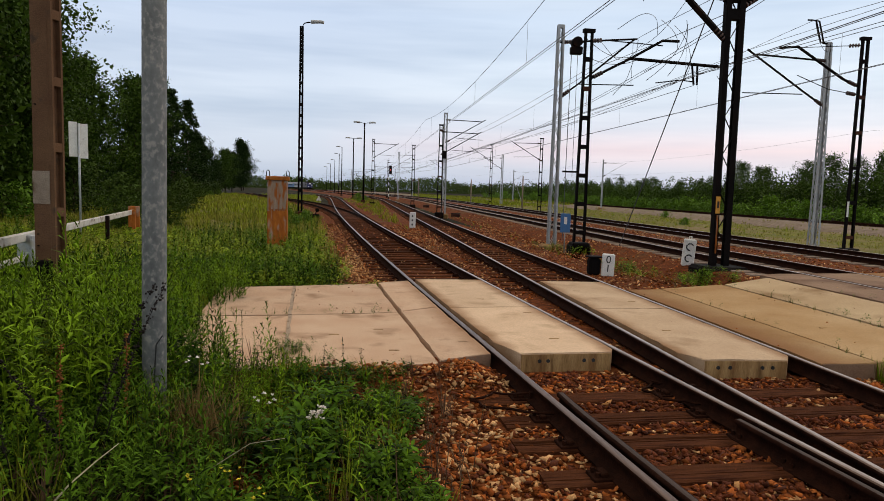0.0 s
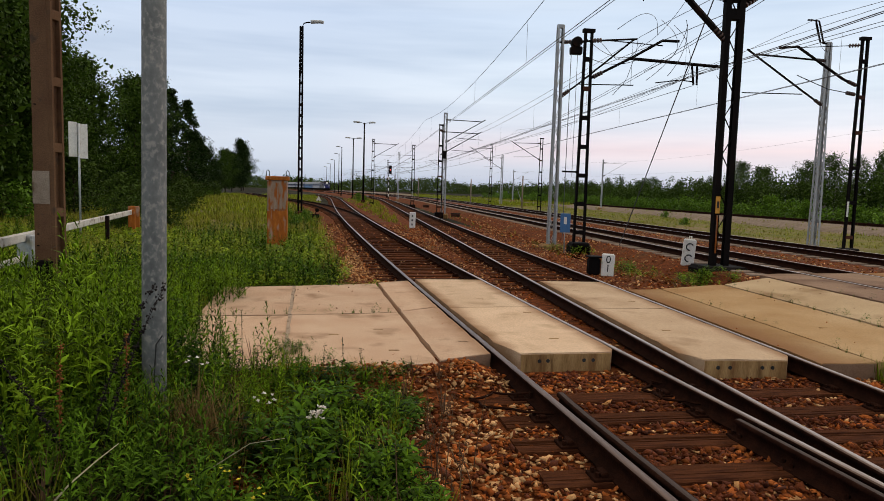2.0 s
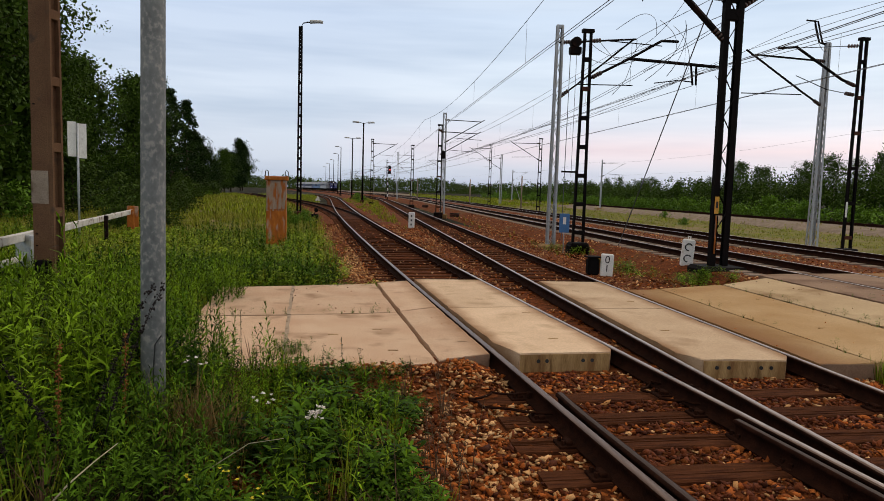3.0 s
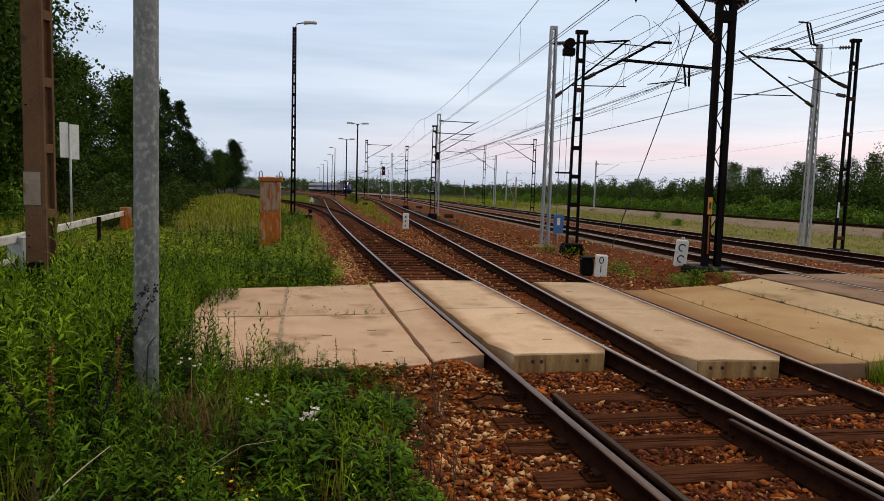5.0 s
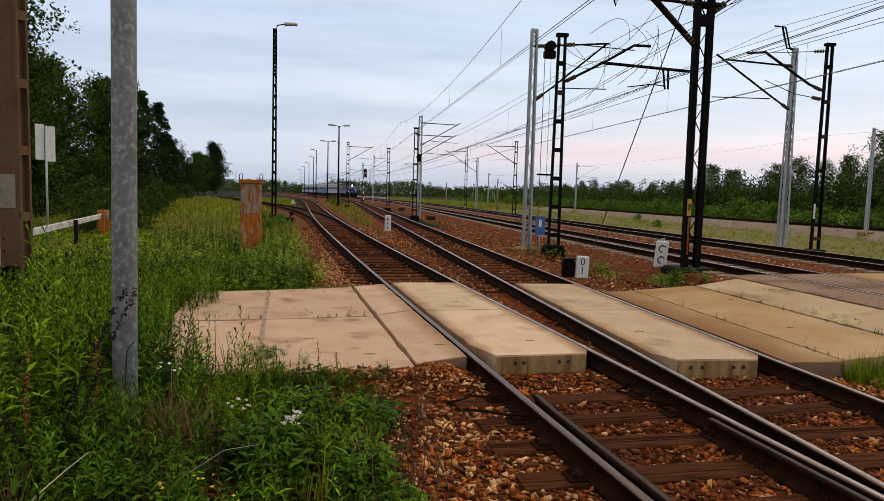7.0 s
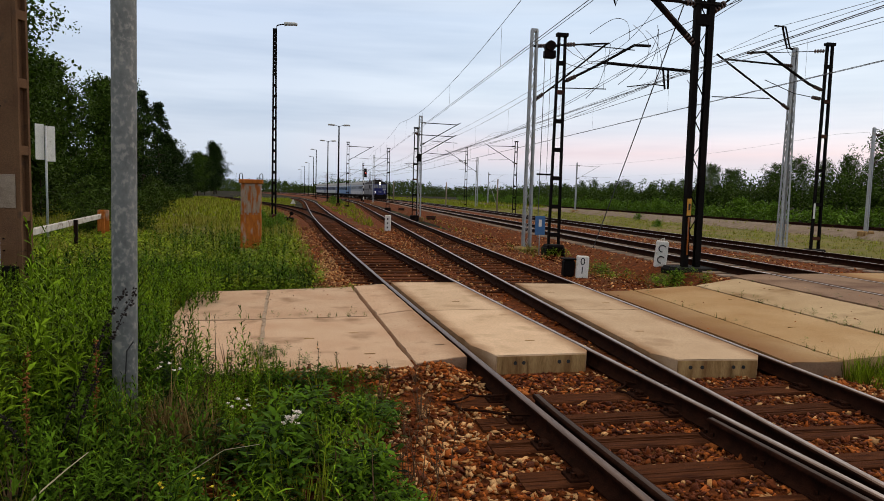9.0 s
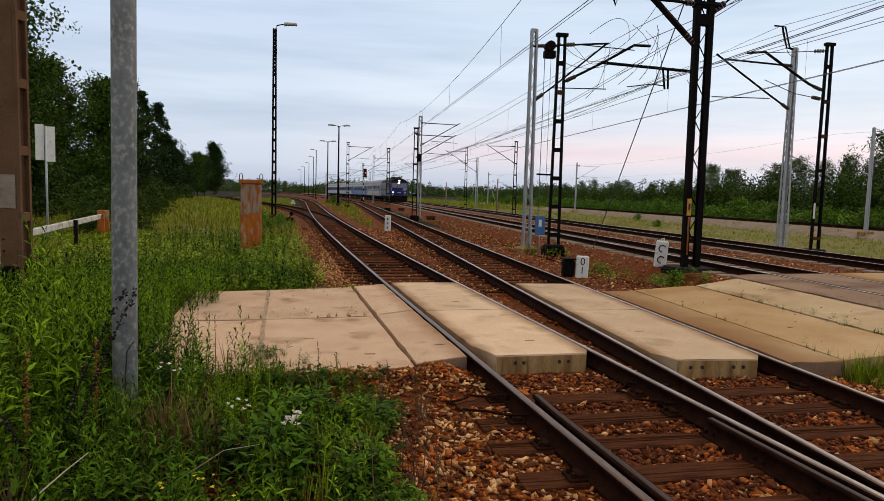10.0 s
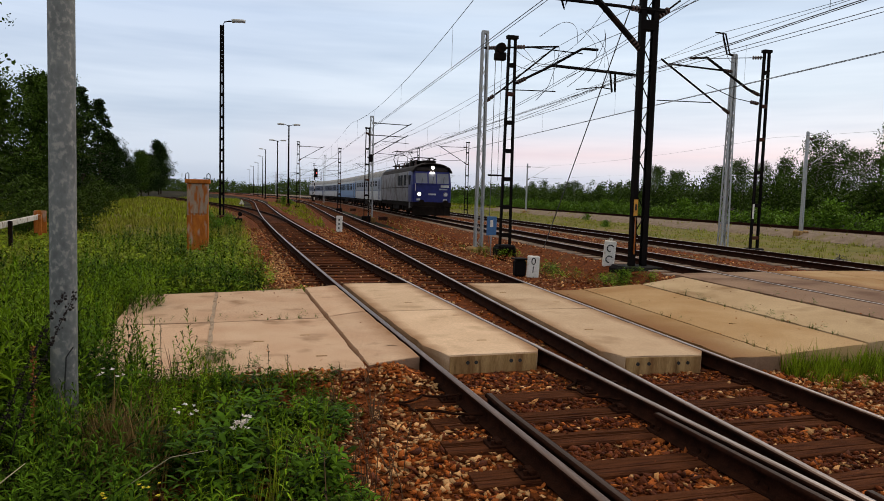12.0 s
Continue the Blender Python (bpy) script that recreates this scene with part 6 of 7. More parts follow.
part("pole", tube(bm_new(), [(0, 0, 0), (0, 0, 3.98)], 0.035, 8), M_GALV, sg)
for s in (-1, 1):
    part("panel", box(bm_new(), s * 0.165 - 0.13, s * 0.165 + 0.13, 0.02, 0.05, 2.90 - s * 0.02, 4.0 - s * 0.02, 0.008), M_WHITE, sg)

# point lever with weight beside the loop, and a triangular track board far along
lv = empty("point_lever", pose(line_a(43) - 2.4, 43.0, -0.25), "black ground lever with round counterweight", "lever")
part("base", box(bm_new(), -0.3, 0.3, -0.2, 0.2, 0, 0.3, 0.04), M_BLACK, lv)
part("arm", tube(bm_new(), [(0, 0, 0.25), (0.2, 0, 0.6)], 0.03, 6), M_BLACK, lv)
part("weight", tube(bm_new(), [(0.16, -0.05, 0.55), (0.16, 0.05, 0.55)], 0.13, 14), M_BLACK, lv)
tb = empty("track_board", pose(-4.9, 78.0, -0.2), "small white triangular track board on a post", "sign")
part("post", tube(bm_new(), [(0, 0, 0), (0, 0, 0.5)], 0.03, 6), M_BLACK, tb)
bm = bm_new()
vs = [bm.verts.new(p) for p in ((-0.3, 0, 0.4), (0.3, 0, 0.4), (0, 0, 0.98), (-0.3, 0.04, 0.4), (0.3, 0.04, 0.4), (0, 0.04, 0.98))]
for q in ((0, 1, 2), (5, 4, 3), (0, 3, 4, 1), (1, 4, 5, 2), (2, 5, 3, 0)):
    bm.faces.new([vs[i] for i in q])
part("board", bm, M_WHITE, tb)

# bonding cables at the turnout, bolts on the slab ends
for pts in ([(1.66, 5.9, -0.1), (1.3, 6.0, -0.12), (1.05, 5.85, -0.14), (1.2, 5.6, -0.13), (1.75, 5.35, -0.1)], [(3.35, 6.1, -0.1), (3.05, 6.35, -0.12), (2.85, 6.1, -0.14), (3.0, 5.75, -0.13), (3.3, 5.55, -0.1)]):
    cb = empty("bond_cable", Matrix.Identity(4), "looped dark bonding cable between rails", "cable", "bond cables")
    sm = []
    for i in range(len(pts) - 1):
        for k in range(4):
            a, b = Vector(pts[i]), Vector(pts[i + 1])
            sm.append(a.lerp(b, k / 4) + Vector((0.03 * math.sin(k * 1.6), 0.03 * math.sin(k * 1.6 + 1), 0)))
    part("cable", tube(bm_new(), sm + [Vector(pts[-1])], 0.013, 5), M_RAIL, cb)
    for e in (pts[0], pts[-1]):
        part("clamp", box(bm_new(), e[0] - 0.04, e[0] + 0.04, e[1] - 0.03, e[1] + 0.03, e[2] - 0.04, e[2] + 0.02), M_RAIL, cb)
for x in (2.02, 2.12, 2.55, 2.66, 3.98, 4.12, 4.5, 4.62):
    y = 6.68 - 0.029 * (x - 4.3) if x > 3 else 6.976 + 0.064 * (x - 1.81)
    part("lifting_hole", tube(bm_new(), [(x, y, -0.07), (x, y - 0.014, -0.07)], 0.022, 8), M_DARKTXT, crossing)
for x, y in ((-0.3, 8.0), (0.25, 8.3), (0.9, 11.3), (1.25, 7.6), (0.4, 7.2), (2.4, 7.7), (2.0, 10.6), (2.5, 9.4), (4.1, 8.2), (4.6, 10.5), (4.0, 11.6), (6.4, 8.2), (6.9, 10.4), (8.1, 11.0)):
    z = rise(x) + (0.021 if 1.4 < x < 5.1 else 0.002)
    part("lifting_slot", box(bm_new(), x - 0.06, x + 0.06, y - 0.012, y + 0.012, z - 0.01, z + 0.003), M_CONC_SIDE, crossing)


# ---- single dry stalks and flowers in the near weeds ----
def seed_stalk(x, y, hh, lean, turn, material, label, n=46, seeds=0.022):
    z0 = max(ground_height(x, y), -0.22)
    m = empty("dry_stalk", pose(x, y, z0, 0, 0, turn), label, "plant", "dry stalks")
    pts = [Vector((lean * (i / 6) ** 1.5, 0, hh * i / 6)) for i in range(7)]
    part("stem", tube(bm_new(), pts, 0.0045, 4, 0.0015), material, m)
    rng = np.random.default_rng(int(abs(x * 100)))
    chunks = []
    pos = []
    for i in range(n):
        u = rng.uniform(0.35, 1.0)
        k = min(5, int(u * 6))
        c = pts[k].lerp(pts[k + 1], u * 6 - k)
        pos.append((c.x + rng.normal(0, 0.010), c.y + rng.normal(0, 0.010), c.z))
    v, f = scatter(*STONES[0], np.array(pos), rng.uniform(0, 6, n), rng.uniform(0.5, 1.2, n) * seeds * 0.5, rng.normal(0, 0.6, n))
    tagged(raw("seed_spike", v, f, material, None, m), kind="stuff")


for x, y, hh, lean, turn in ((-1.74, 4.3, 1.29, 0.44, 8), (-1.66, 4.35, 1.29, 0.42, 4), (-1.75, 4.2, 0.85, -0.4, 10), (-2.0, 4.0, 0.9, -0.3, -20)):
    seed_stalk(x, y, hh, lean, turn, M_STEM_DARK, "dark withered stalk set with small seed heads", 120, 0.025)
for i in range(12):
    seed_stalk(0.42 + 0.035 * i + random.uniform(-0.08, 0.08), 4.15 + random.uniform(-0.3, 0.5), random.uniform(0.30, 0.72), random.uniform(-0.28, 0.28), random.uniform(0, 360), M_STEM_DRY, "thin dry brown weed stalk at the ballast edge", 22, 0.014)


def flower(x, y, hh, petal, label, n=5, size=0.035):
    z0 = max(ground_height(x, y), -0.22)
    m = empty("wild_flower", pose(x, y, z0, 0, 0, random.uniform(0, 360)), label, "flower", "wild flowers")
    part("stem", tube(bm_new(), [(0, 0, 0), (0.02, 0, hh)], 0.004, 4), M_WEED, m)
    ch = []
    for i in range(n):
        o = (random.uniform(-0.04, 0.04), random.uniform(-0.04, 0.04), hh + random.uniform(-0.05, 0.04))
        for k in range(6):
            ch.append(blade(size, size * 0.6, random.uniform(0.3, 1.3), 0.2, k * 1.05, o))
    v, f = merged(ch)
    raw("blossom", v, f, petal, None, m)


for x, y, hh in ((-0.69, 4.66, 0.52), (-0.62, 4.70, 0.50), (-0.31, 4.48, 0.46), (-0.26, 4.45, 0.50), (-0.27, 4.5, 0.44), (-1.37, 5.42, 0.5), (-1.24, 5.34, 0.5)):
    flower(x, y, hh, M_PETAL, "white wild flower head among weeds", 5 if x > -0.4 else 3, 0.030 if x > -0.4 else 0.024)
p = np.array([(17.55, 17.65), (17.62, 17.75), (17.70, 17.68)])
sow("dark_herb", LOW, p, np.array([1.5, 1.3, 1.6]), M_STEM_DARK, "dark broad-leaved herb on the ballast shoulder")
for x, y, hh in ((-0.74, 3.64, 0.42), (-0.68, 3.68, 0.39), (-0.53, 3.53, 0.37), (-0.90, 3.58, 0.40)):
    flower(x, y, hh, M_PETAL_Y, "yellow wild flower among low weeds", 3, 0.017)

# a dry grass clump beside the post, reddish dock spikes, thin stems in the slab joint, one bent straw
p = np.column_stack([RNG.normal(-1.08, 0.13, 40), RNG.normal(4.75, 0.14, 40)])
sow("dry_grass_clump", TUFT, p, RNG.uniform(0.95, 1.4, len(p)), M_DRY_CLUMP, "clump of dry yellow-brown grass beside the post")
for x, y, hh in ((-1.95, 4.45, 0.90), (-1.62, 4.75, 0.86)):
    seed_stalk(x, y, hh, 0.04, random.uniform(0, 360), M_DOCK, "reddish brown dock spike gone to seed", 70, 0.026)
for x, hh in ((-0.36, 0.24), (-0.14, 0.30), (0.03, 0.20), (-1.55, 0.62), (-1.36, 0.55), (-1.15, 0.48)):
    seed_stalk(x, 6.62, hh + 0.2, random.uniform(-0.05, 0.05), random.uniform(0, 360), M_STEM_LEAFY, "thin dark leafy stem in front of the slabs", 40, 0.015)
seed_stalk(7.26, 6.45, 1.05, 0.04, 40, M_STEM_DRY, "tall thin dry grass stalk at the edge of the slabs", 40, 0.014)
straw = empty("bent_straw", pose(-1.05, 3.75, -0.14), "pale dry straw bent over the weeds", "plant")
part("stem", tube(bm_new(), [(0, 0, 0), (0.18, 0.08, 0.26), (0.42, 0.14, 0.40), (0.62, 0.16, 0.42)], 0.004, 4, 0.002), M_STRAW, straw)

twig = empty("pale_twig", pose(-1.44, 3.40, 0.26), "pale bleached dry twig lying in the weeds", "plant")
part("stem", tube(bm_new(), [(-0.1, -0.08, -0.12), (0, 0, 0), (0.03, 0.25, 0.01), (0.06, 0.50, 0.01)], 0.006, 5, 0.003), M_STRAW, twig)


# ---- the train ----
M_T_BLUE = mat("deep_blue_paint", (0.010, 0.014, 0.105), (0.016, 0.022, 0.15), 3.0, 0.4, spec=0.25, dirt=(0.035, 0.04, 0.11), dirt_scale=2.0, dirt_from=0.58, bump=0.02)
M_T_GREY = mat("grimy_grey_paint", (0.25, 0.245, 0.26), (0.17, 0.165, 0.18), 2.0, 0.6, dirt=(0.09, 0.078, 0.07), dirt_scale=1.2, dirt_from=0.5, spec=0.2, bump=0.05)
M_T_ROOF = mat("sooty_roof_paint", (0.36, 0.36, 0.35), (0.28, 0.27, 0.26), 1.5, 0.7, dirt=(0.20, 0.19, 0.17), dirt_scale=0.8, bump=0.1)
M_T_LROOF = mat("dark_roof_paint", (0.050, 0.042, 0.040), (0.030, 0.026, 0.025), 1.5, 0.75, bump=0.1)
M_T_WHITE = mat("off_white_coach_paint", (0.52, 0.54, 0.56), (0.44, 0.45, 0.47), 2.0, 0.45, dirt=(0.34, 0.33, 0.32), dirt_scale=1.2, bump=0.03)
M_T_NAVY = mat("navy_coach_paint", (0.055, 0.075, 0.16), (0.07, 0.09, 0.19), 2.0, 0.4, bump=0.02)
M_T_SKY = mat("light_blue_coach_paint", (0.10, 0.22, 0.42), (0.12, 0.25, 0.46), 2.0, 0.4, bump=0.02)
M_T_SLATE = mat("slate_coach_paint", (0.20, 0.23, 0.29), (0.24, 0.27, 0.33), 2.0, 0.4, bump=0.02)
M_UNDER = mat("black_underframe_grime", (0.009, 0.007, 0.006), (0.016, 0.012, 0.010), 3.0, 0.85, 0.0, spec=0.04, bump=0.3)

# where the locomotive's front stands along the line, second by second
PASSAGE = ((0, 1, 3, 5, 6, 7, 8, 9, 10, 11, 12), (368.0, 340.0, 284.0, 227.0, 204.0, 183.0, 160.5, 136.0, 106.5, 76.0, 46.2))


def loft(bm, rings, mats=None):
    vs = [[bm.verts.new(p) for p in r] for r in rings]
    n = len(rings[0])
    for a, b in zip(vs, vs[1:]):
        for i in range(n - 1):
            f = bm.faces.new((a[i], a[i + 1], b[i + 1], b[i]))
            if mats:
                f.material_index = mats[i]
    return vs


def bogie(parent, y, wheel_r, base):
    b = part("bogie", box(bm_new(), -1.12, 1.12, y - base / 2 - 0.7, y + base / 2 + 0.7, 0.38, 0.78, 0.08), M_UNDER, parent)
    for s in (-1, 1):
        bm = bm_new()
        for e in (-1, 1):
            box(bm, s * 1.14 - 0.1, s * 1.14 + 0.1, y + e * base / 2 - 0.22, y + e * base / 2 + 0.22, 0.32, 0.75, 0.05)
        part("axle_boxes", bm, M_UNDER, b)
        for e in (-1, 1):
            bm = tube(bm_new(), [(s * 0.69, y + e * base / 2, wheel_r), (s * 0.82, y + e * base / 2, wheel_r)], wheel_r, 20)
            part("wheel", bm, M_UNDER, b)


def couplers(parent, y, s):
    for x in (-0.875, 0.875):
        bm = tube(bm_new(), [(x, y, 1.03), (x, y + s * 0.45, 1.03)], 0.09, 8)
        tube(bm, [(x, y + s * 0.45, 1.03), (x, y + s * 0.5, 1.03)], 0.23, 14)
        part("buffer", bm, M_UNDER, parent)


def locomotive():
    v = empty("electric_locomotive", Matrix.Identity(4), "boxy electric locomotive with deep blue front and grimy grey sides", "locomotive")
    half = [(1.44, 1.08), (1.47, 1.6), (1.47, 2.35), (1.45, 2.95), (1.40, 3.32), (1.22, 3.60), (0.85, 3.80), (0.40, 3.90)]
    prof = half + [(-x, z) for x, z in half[::-1]]

    def nose(z):
        return -8.0 + (0.0 if z < 2.35 else 0.30 * (z - 2.35) + (0.5 * (z - 3.32) if z > 3.32 else 0))

    def ring(k, dy, end=1):
        return [(x * k, end * (nose(z) + dy), z) for x, z in prof]

    mats = [0, 0, 0, 0, 1, 1, 1, 1, 1, 1, 1, 0, 0, 0, 0]
    bm = bm_new()
    loft(bm, [ring(1.0, 1.55), ring(1.0, 3), [(x, 8.0 - 1.55, z) for x, z in prof], [(x, 7.7, z) for x, z in prof], [(x * 0.9, 8.0, z) for x, z in prof]], mats)
    bmesh.ops.recalc_face_normals(bm, faces=bm.faces)
    part("body", bm, [M_T_GREY, M_T_LROOF], v, "grimy grey ribbed body sides")
    bm = bm_new()
    rs_ = loft(bm, [ring(0.90, 0.0), ring(0.97, 0.12), ring(1.0, 0.40), ring(1.0, 1.55)], mats)
    n = len(prof)
    for i in range(n // 2 - 1):
        f = bm.faces.new((rs_[0][i], rs_[0][i + 1], rs_[0][n - 2 - i], rs_[0][n - 1 - i]))
        f.material_index = 0 if i < 4 else 1
    bmesh.ops.recalc_face_normals(bm, faces=bm.faces)
    part("cab", bm, [M_T_BLUE, M_T_LROOF], v, "deep blue cab front")
    for s in (-1, 1):
        for k in range(8):
            part("rib", box(bm_new(), s * 1.475 - 0.012, s * 1.475 + 0.012, -6.0, 6.2, 1.30 + k * 0.13, 1.34 + k * 0.13), M_T_GREY, v)
        for ya, yb in ((-5.35, -4.55), (-3.75, -2.95), (-2.70, -1.90)):
            w = part("side_window", box(bm_new(), s * 1.462 - 0.015, s * 1.462 + 0.015, ya, yb, 2.28, 3.08, 0.008), M_GLASS, v)
            part("frame", box(bm_new(), s * 1.468 - 0.018, s * 1.468 + 0.018, ya - 0.06, yb + 0.06, 2.21, 2.28, 0.008), M_T_GREY, w)
        part("side_sill", box(bm_new(), s * 1.476 - 0.016, s * 1.476 + 0.016, -6.4, 7.4, 2.10, 2.16, 0.008), M_T_LROOF, v, "dark sill line along the body side")
        part("louvre_panel", box(bm_new(), s * 1.470 - 0.012, s * 1.470 + 0.012, -1.2, 6.2, 2.30, 3.00, 0.008), M_T_GREY, v)
        for yy in (-7.1, -5.65):
            part("step", box(bm_new(), s * 1.30 - 0.14, s * 1.30 + 0.14, yy - 0.22, yy + 0.22, 0.42, 0.47, 0.008), M_UNDER, v)
        part("sand_box", box(bm_new(), s * 1.22 - 0.16, s * 1.22 + 0.16, -6.75, -6.25, 0.62, 1.02, 0.03), M_T_GREY, v)
        part("cab_window", box(bm_new(), s * 1.462 - 0.015, s * 1.462 + 0.015, -7.2, -6.5, 2.32, 3.0, 0.008), M_GLASS, v)
        part("cab_door", box(bm_new(), s * 1.474 - 0.012, s * 1.474 + 0.012, -6.35, -5.75, 1.15, 3.05, 0.008), M_T_GREY, v)
    for xa, xb in ((-1.22, -0.36), (-0.26, 0.26), (0.36, 1.22)):
        bm = bm_new()
        za, zb = 2.44, 3.16
        q = [(xa, nose(za) - 0.02, za), (xb, nose(za) - 0.02, za), (xb, nose(zb) - 0.02, zb), (xa, nose(zb) - 0.02, zb)]
        vs = [bm.verts.new(p) for p in q] + [bm.verts.new((p[0], p[1] + 0.06, p[2])) for p in q]
        for f in ((0, 1, 2, 3), (4, 7, 6, 5), (0, 4, 5, 1), (1, 5, 6, 2), (2, 6, 7, 3), (3, 7, 4, 0)):
            bm.faces.new([vs[i] for i in f])
        w = part("windscreen", bm, M_SCREEN, v, "windscreen pane with the sky's reflection put into its colour")
        part("wiper", beam(bm_new(), ((xa + xb) / 2, nose(za) - 0.04, za), ((xa + xb) / 2 + 0.15, nose(zb) - 0.03, zb - 0.1), 0.02), M_UNDER, w)
    for x, lit in ((-0.98, True), (0.98, False)):
        hl = part("headlamp", tube(bm_new(), [(x, -7.9, 1.66), (x, -8.10, 1.66)], 0.17, 16), M_T_GREY, v)
        part("lens", tube(bm_new(), [(x, -8.10, 1.66), (x, -8.115, 1.66)], 0.115, 16), M_LAMP if lit else M_T_WHITE, hl, "lit headlamp lens" if lit else "unlit headlamp lens")
        part("tail_lamp", box(bm_new(), x - 0.16, x + 0.10, -8.05, -7.95, 1.20, 1.34, 0.01), M_T_WHITE, v)
    arc = [(1.47, 3.30), (1.44, 3.38), (1.27, 3.62), (0.88, 3.82), (0.42, 3.92)]
    arc = arc + [(-x, z) for x, z in arc[::-1]]
    bm = bm_new()
    loft(bm, [[(x * 0.985, -7.30, z - 0.07) for x, z in arc], [(x * 0.985, -7.98, z - 0.10) for x, z in arc], [(x, -8.0, z - 0.04) for x, z in arc], [(x, -7.0, z + 0.02) for x, z in arc]])
    bmesh.ops.recalc_face_normals(bm, faces=bm.faces)
    part("visor", bm, M_T_LROOF, v, "dark curved visor over the windscreens")
    part("brow", box(bm_new(), -1.2, 1.2, -7.80, -7.55, 3.30, 3.60, 0.05), M_T_LROOF, v)
    top = part("roof_lamp", tube(bm_new(), [(0, -7.25, 3.56), (0, -8.04, 3.56)], 0.19, 14), M_T_LROOF, v)
    part("lens", tube(bm_new(), [(0, -8.04, 3.56), (0, -8.055, 3.56)], 0.125, 14), M_LAMP, top, "lit upper lamp lens")
    part("indicator", box(bm_new(), -0.16, 0.16, -7.93, -7.7, 3.13, 3.27, 0.01), M_LAMP, v, "lit white indicator panel")
    part("front_stripe", box(bm_new(), 0.62, 1.24, -8.03, -7.99, 2.16, 2.34, 0.005), M_T_WHITE, v, "pale stripe on the blue front")
    part("front_stripe", box(bm_new(), 0.50, 1.12, -8.03, -7.99, 1.98, 2.08, 0.005), M_T_SLATE, v)
    part("front_ledge", box(bm_new(), -1.34, 1.34, -8.07, -7.98, 2.36, 2.42, 0.01), M_T_BLUE, v)
    part("number_bars", box(bm_new(), -0.28, 0.28, -8.025, -7.99, 1.60, 1.72, 0.004), M_T_WHITE, v)
    part("handrail", tube(bm_new(), [(-1.25, -8.02, 1.9), (-1.25, -8.08, 1.9), (-1.25, -8.08, 2.4), (-1.25, -7.99, 2.4)], 0.02, 5), M_T_WHITE, v)
    part("underframe", box(bm_new(), -1.35, 1.35, -7.95, 7.95, 0.72, 1.10, 0.04), M_UNDER, v)
    part("buffer_beam", box(bm_new(), -1.42, 1.42, -8.05, -7.7, 0.72, 1.10, 0.04), M_UNDER, v)
    bm = bm_new()
    prism(bm, [(-1.42, -7.8), (-0.9, -8.1), (0.9, -8.1), (1.42, -7.8), (1.3, -7.45), (-1.3, -7.45)], 0.14, 0.80, 0.06)
    part("snow_plough", bm, M_UNDER, v)
    for x, z in ((0.2, 0.5), (-0.25, 0.55), (0.5, 0.6)):
        part("hose", tube(bm_new(), [(x, -8.05, 0.95), (x, -8.25, 0.7), (x + 0.05, -8.15, z - 0.1)], 0.03, 6), M_UNDER, v)
    couplers(v, -8.05, -1)
    couplers(v, 8.0, 1)
    bogie(v, -4.3, 0.625, 3.0)
    bogie(v, 4.3, 0.625, 3.0)
    part("battery_box", box(bm_new(), -1.3, 1.3, -1.6, 1.6, 0.35, 0.95, 0.05), M_UNDER, v)
    for yc, up in ((4.6, True), (-4.4, False)):
        p = part("pantograph", box(bm_new(), -0.75, 0.75, yc - 1.0, yc + 1.0, 4.08, 4.16), M_UNDER, v, "raised diamond pantograph" if up else "folded pantograph")
        top_z, mid = (5.45, 1.25) if up else (4.45, 1.7)
        for s in (-1, 1):
            for e in (-1, 1):
                part("lower_arm", beam(bm_new(), (s * 0.55, yc + e * 0.25, 4.16), (s * 0.65, yc + e * mid, (4.16 + top_z) / 2), 0.05), M_UNDER, p)
                part("upper_arm", beam(bm_new(), (s * 0.65, yc + e * mid, (4.16 + top_z) / 2), (s * 0.5, yc + e * 0.15, top_z), 0.035), M_UNDER, p)
        for e in (-1, 1):
            part("collector", tube(bm_new(), [(-0.95, yc + e * 0.15, top_z - 0.1), (-0.7, yc + e * 0.15, top_z), (0.7, yc + e * 0.15, top_z), (0.95, yc + e * 0.15, top_z - 0.1)], 0.03, 5), M_UNDER, p)
        for s in (-1, 1):
            part("roof_insulator", tube(bm_new(), [(s * 0.6, yc, 3.8), (s * 0.6, yc, 4.1)], 0.07, 8), M_INSUL, p)
    part("roof_gear", box(bm_new(), -0.5, 0.5, -2.6, 2.4, 3.86, 4.12, 0.06), M_UNDER, v)
    for yy, w, hh in ((-6.3, 0.45, 4.16), (-3.1, 0.6, 4.26), (-1.4, 0.35, 4.30), (0.4, 0.4, 4.24)):
        part("roof_box", box(bm_new(), -w, w, yy - 0.4, yy + 0.4, 3.84, hh, 0.05), M_UNDER, v)
    for x in (-0.75, 0.75):
        part("roof_bus_bar", tube(bm_new(), [(x, -5.6, 4.2), (x, 4.4, 4.2)], 0.025, 5), M_UNDER, v)
        for yy in (-5.4, -3.0, -0.5, 2.0, 4.2):
            part("roof_insulator", tube(bm_new(), [(x, yy, 3.78), (x, yy, 4.2)], 0.06, 6), M_INSUL, v)
    part("roof_pole", tube(bm_new(), [(0.2, -5.9, 3.9), (0.2, -5.9, 4.35)], 0.06, 8), M_UNDER, v)
    return v


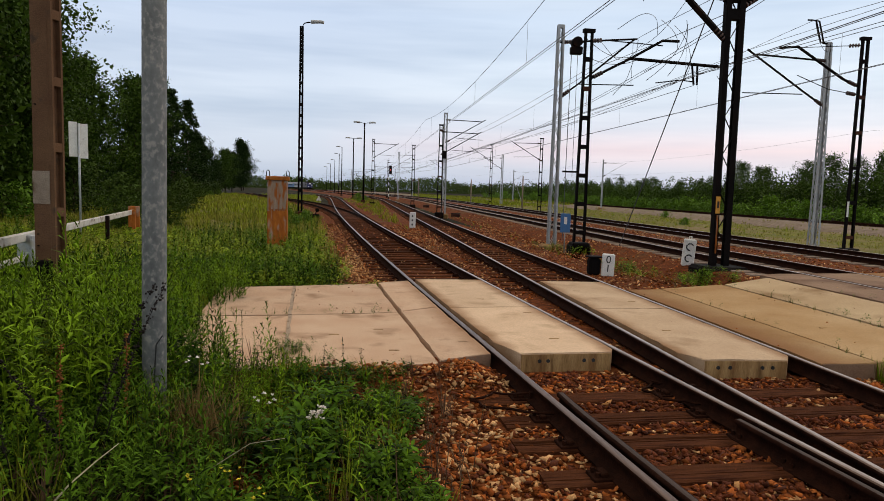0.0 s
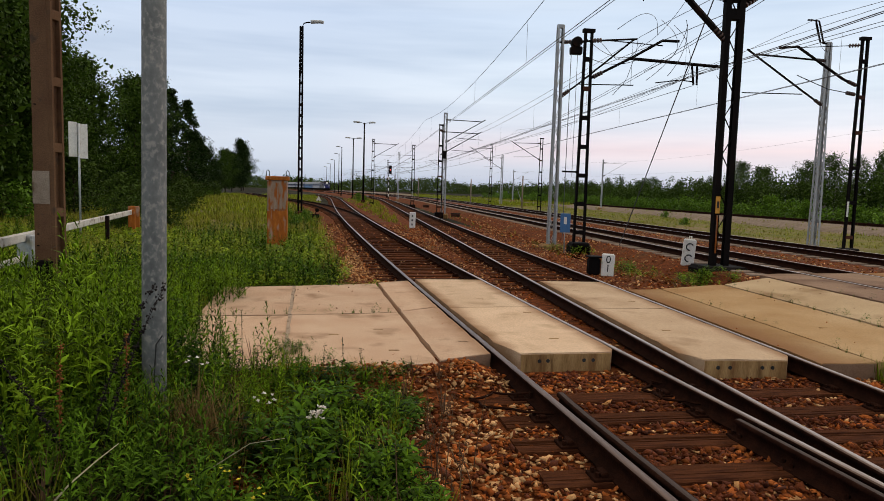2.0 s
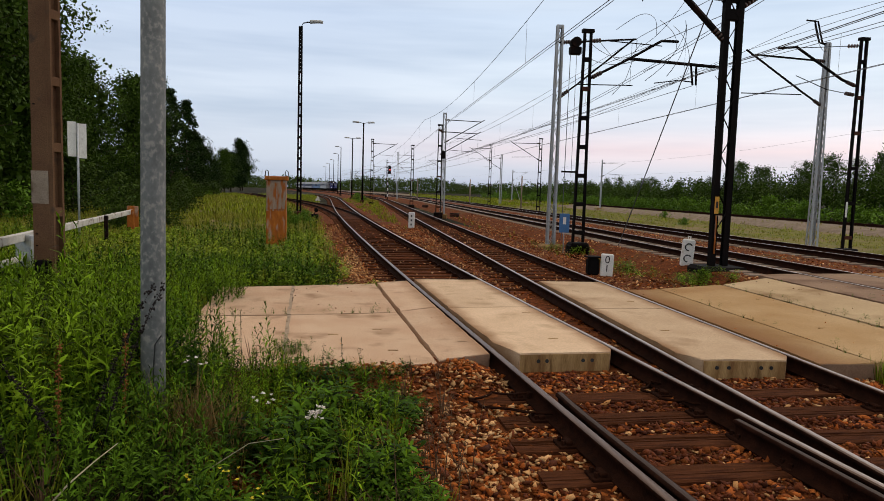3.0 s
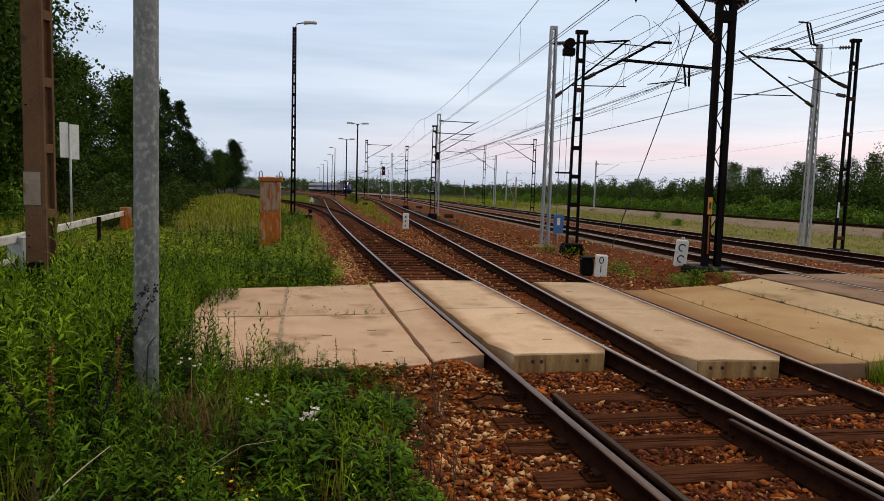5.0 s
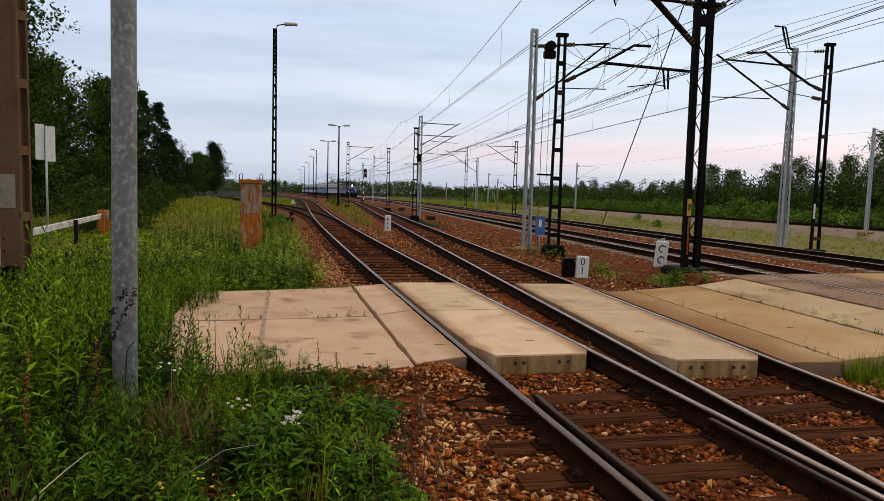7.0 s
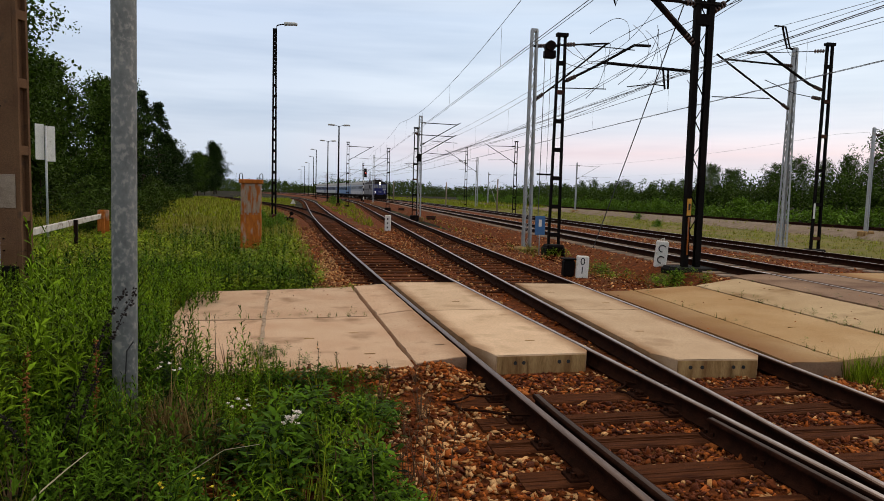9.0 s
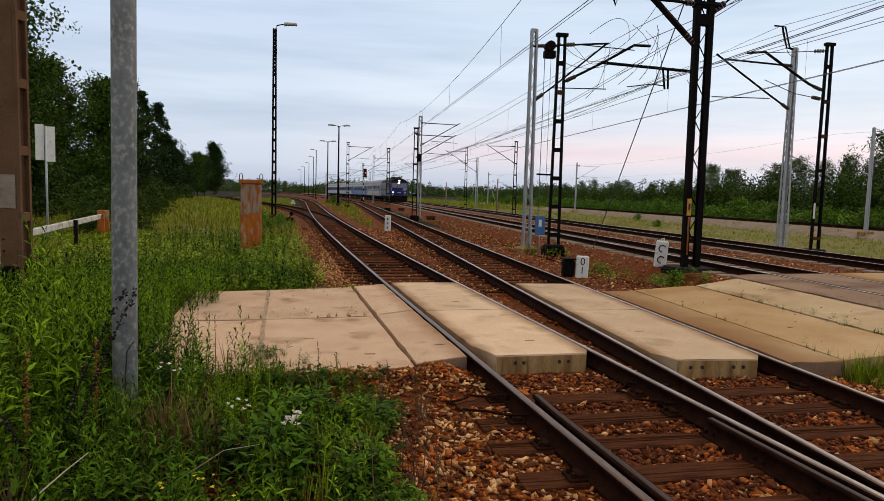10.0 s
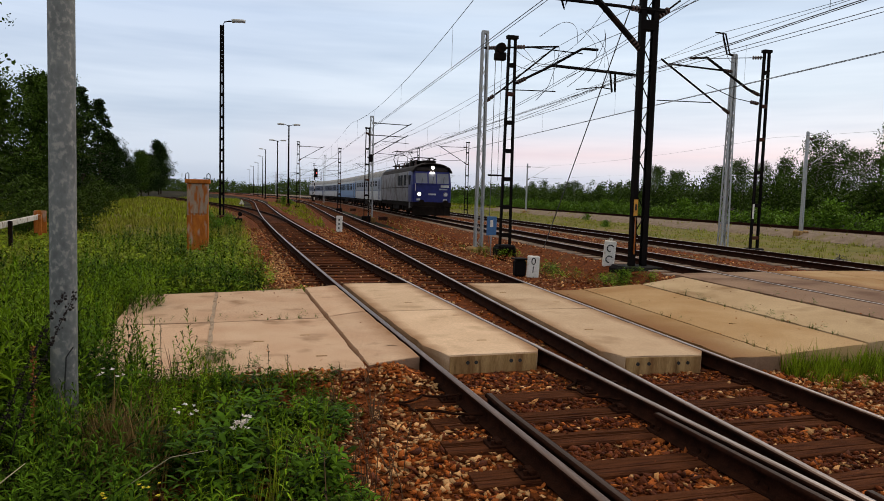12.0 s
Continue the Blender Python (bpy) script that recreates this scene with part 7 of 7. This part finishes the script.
def coach(band, lower, upper, label, windows=10, small=False):
    v = empty("passenger_coach", Matrix.Identity(4), label, "passenger coach", "coaches")
    half = [(1.40, 0.98), (1.43, 1.30), (1.43, 1.88), (1.43, 2.95), (1.40, 3.22), (1.22, 3.62), (0.85, 3.90), (0.40, 4.02)]
    prof = half + [(-x, z) for x, z in half[::-1]]
    mats = [1, 1, 0, 2, 3, 3, 3, 3, 3, 3, 3, 2, 0, 1, 1]
    bm = bm_new()
    vs = loft(bm, [[(x * 0.97, -12.15, z) for x, z in prof], [(x, -12.0, z) for x, z in prof], [(x, 12.0, z) for x, z in prof], [(x * 0.97, 12.15, z) for x, z in prof]], mats)
    bm.faces.new(vs[0])
    bm.faces.new(vs[-1][::-1])
    bmesh.ops.recalc_face_normals(bm, faces=bm.faces)
    part("body", bm, [band, lower, upper, M_T_ROOF], v)
    part("underframe", box(bm_new(), -1.3, 1.3, -12.0, 12.0, 0.72, 1.0, 0.04), M_UNDER, v)
    part("tank", box(bm_new(), -1.25, 1.25, -3, 2.5, 0.32, 0.75, 0.06), M_UNDER, v)
    bogie(v, -8.6, 0.46, 2.5)
    bogie(v, 8.6, 0.46, 2.5)
    for e in (-1, 1):
        part("gangway", box(bm_new(), -0.6, 0.6, e * 12.28 - 0.13, e * 12.28 + 0.13, 1.0, 3.4, 0.04), M_UNDER, v)
        couplers(v, e * 12.1, e)
    zlo, zhi = (2.35, 2.88) if small else (2.05, 2.90)
    for s in (-1, 1):
        for i in range(windows):
            y = -8.9 + 17.8 * i / (windows - 1)
            w = part("window", box(bm_new(), s * 1.432 - 0.012, s * 1.432 + 0.012, y - 0.58, y + 0.58, zlo, zhi, 0.008), M_GLASS, v)
            part("frame", box(bm_new(), s * 1.438 - 0.012, s * 1.438 + 0.012, y - 0.58, y + 0.58, zhi - 0.26, zhi - 0.22), M_T_SLATE, w)
        for e in (-1, 1):
            d = part("door", box(bm_new(), s * 1.434 - 0.012, s * 1.434 + 0.012, e * 11.2 - 0.4, e * 11.2 + 0.4, 1.05, 3.05, 0.008), M_T_NAVY, v)
            part("door_window", box(bm_new(), s * 1.446 - 0.01, s * 1.446 + 0.01, e * 11.2 - 0.25, e * 11.2 + 0.25, 2.1, 2.85), M_GLASS, d)
        part("stripe", box(bm_new(), s * 1.436 - 0.01, s * 1.436 + 0.01, -12.0, 12.0, 1.92, 1.98), M_T_NAVY, v)
    for i in range(6):
        part("roof_vent", box(bm_new(), -0.15, 0.15, -9 + i * 3.6 - 0.2, -9 + i * 3.6 + 0.2, 3.98, 4.12, 0.03), M_T_ROOF, v)
    return v


TRAIN = [(locomotive(), 0.0, 16.0)]
for i, args in enumerate(((M_T_SLATE, M_T_WHITE, M_T_SLATE, "slate and white passenger coach behind the locomotive", 10, True),
                          (M_T_SKY, M_T_SKY, M_T_WHITE, "light blue passenger coach with a pale cornice", 10, False),
                          (M_T_NAVY, M_T_WHITE, M_T_WHITE, "navy and white passenger coach", 10, False),
                          (M_T_NAVY, M_T_WHITE, M_T_WHITE, "navy and white passenger coach at the train's rear", 10, False))):
    TRAIN.append((coach(*args), 16.55 + i * 24.9, 24.3))


def vehicle_rows(lead, length):
    rows = []
    for i in range(25):
        t = i * 0.5
        ya = float(np.interp(t, *PASSAGE)) + lead
        yb = ya + length * (0.988 if ya > 180 else 1.0)
        pa, pb = Vector((line_c(ya), ya, MAIN_Z)), Vector((line_c(yb), yb, MAIN_Z))
        d = pb - pa
        rows.append((t, pose(*((pa + pb) / 2), 0, 0, -math.degrees(math.atan2(d.x, d.y)))))
    return rows


def walk_train():
    for v, lead, length in TRAIN:
        walk(v, vehicle_rows(lead, length))


# ---- what moves ----
def motions():
    walk_train()


motions()
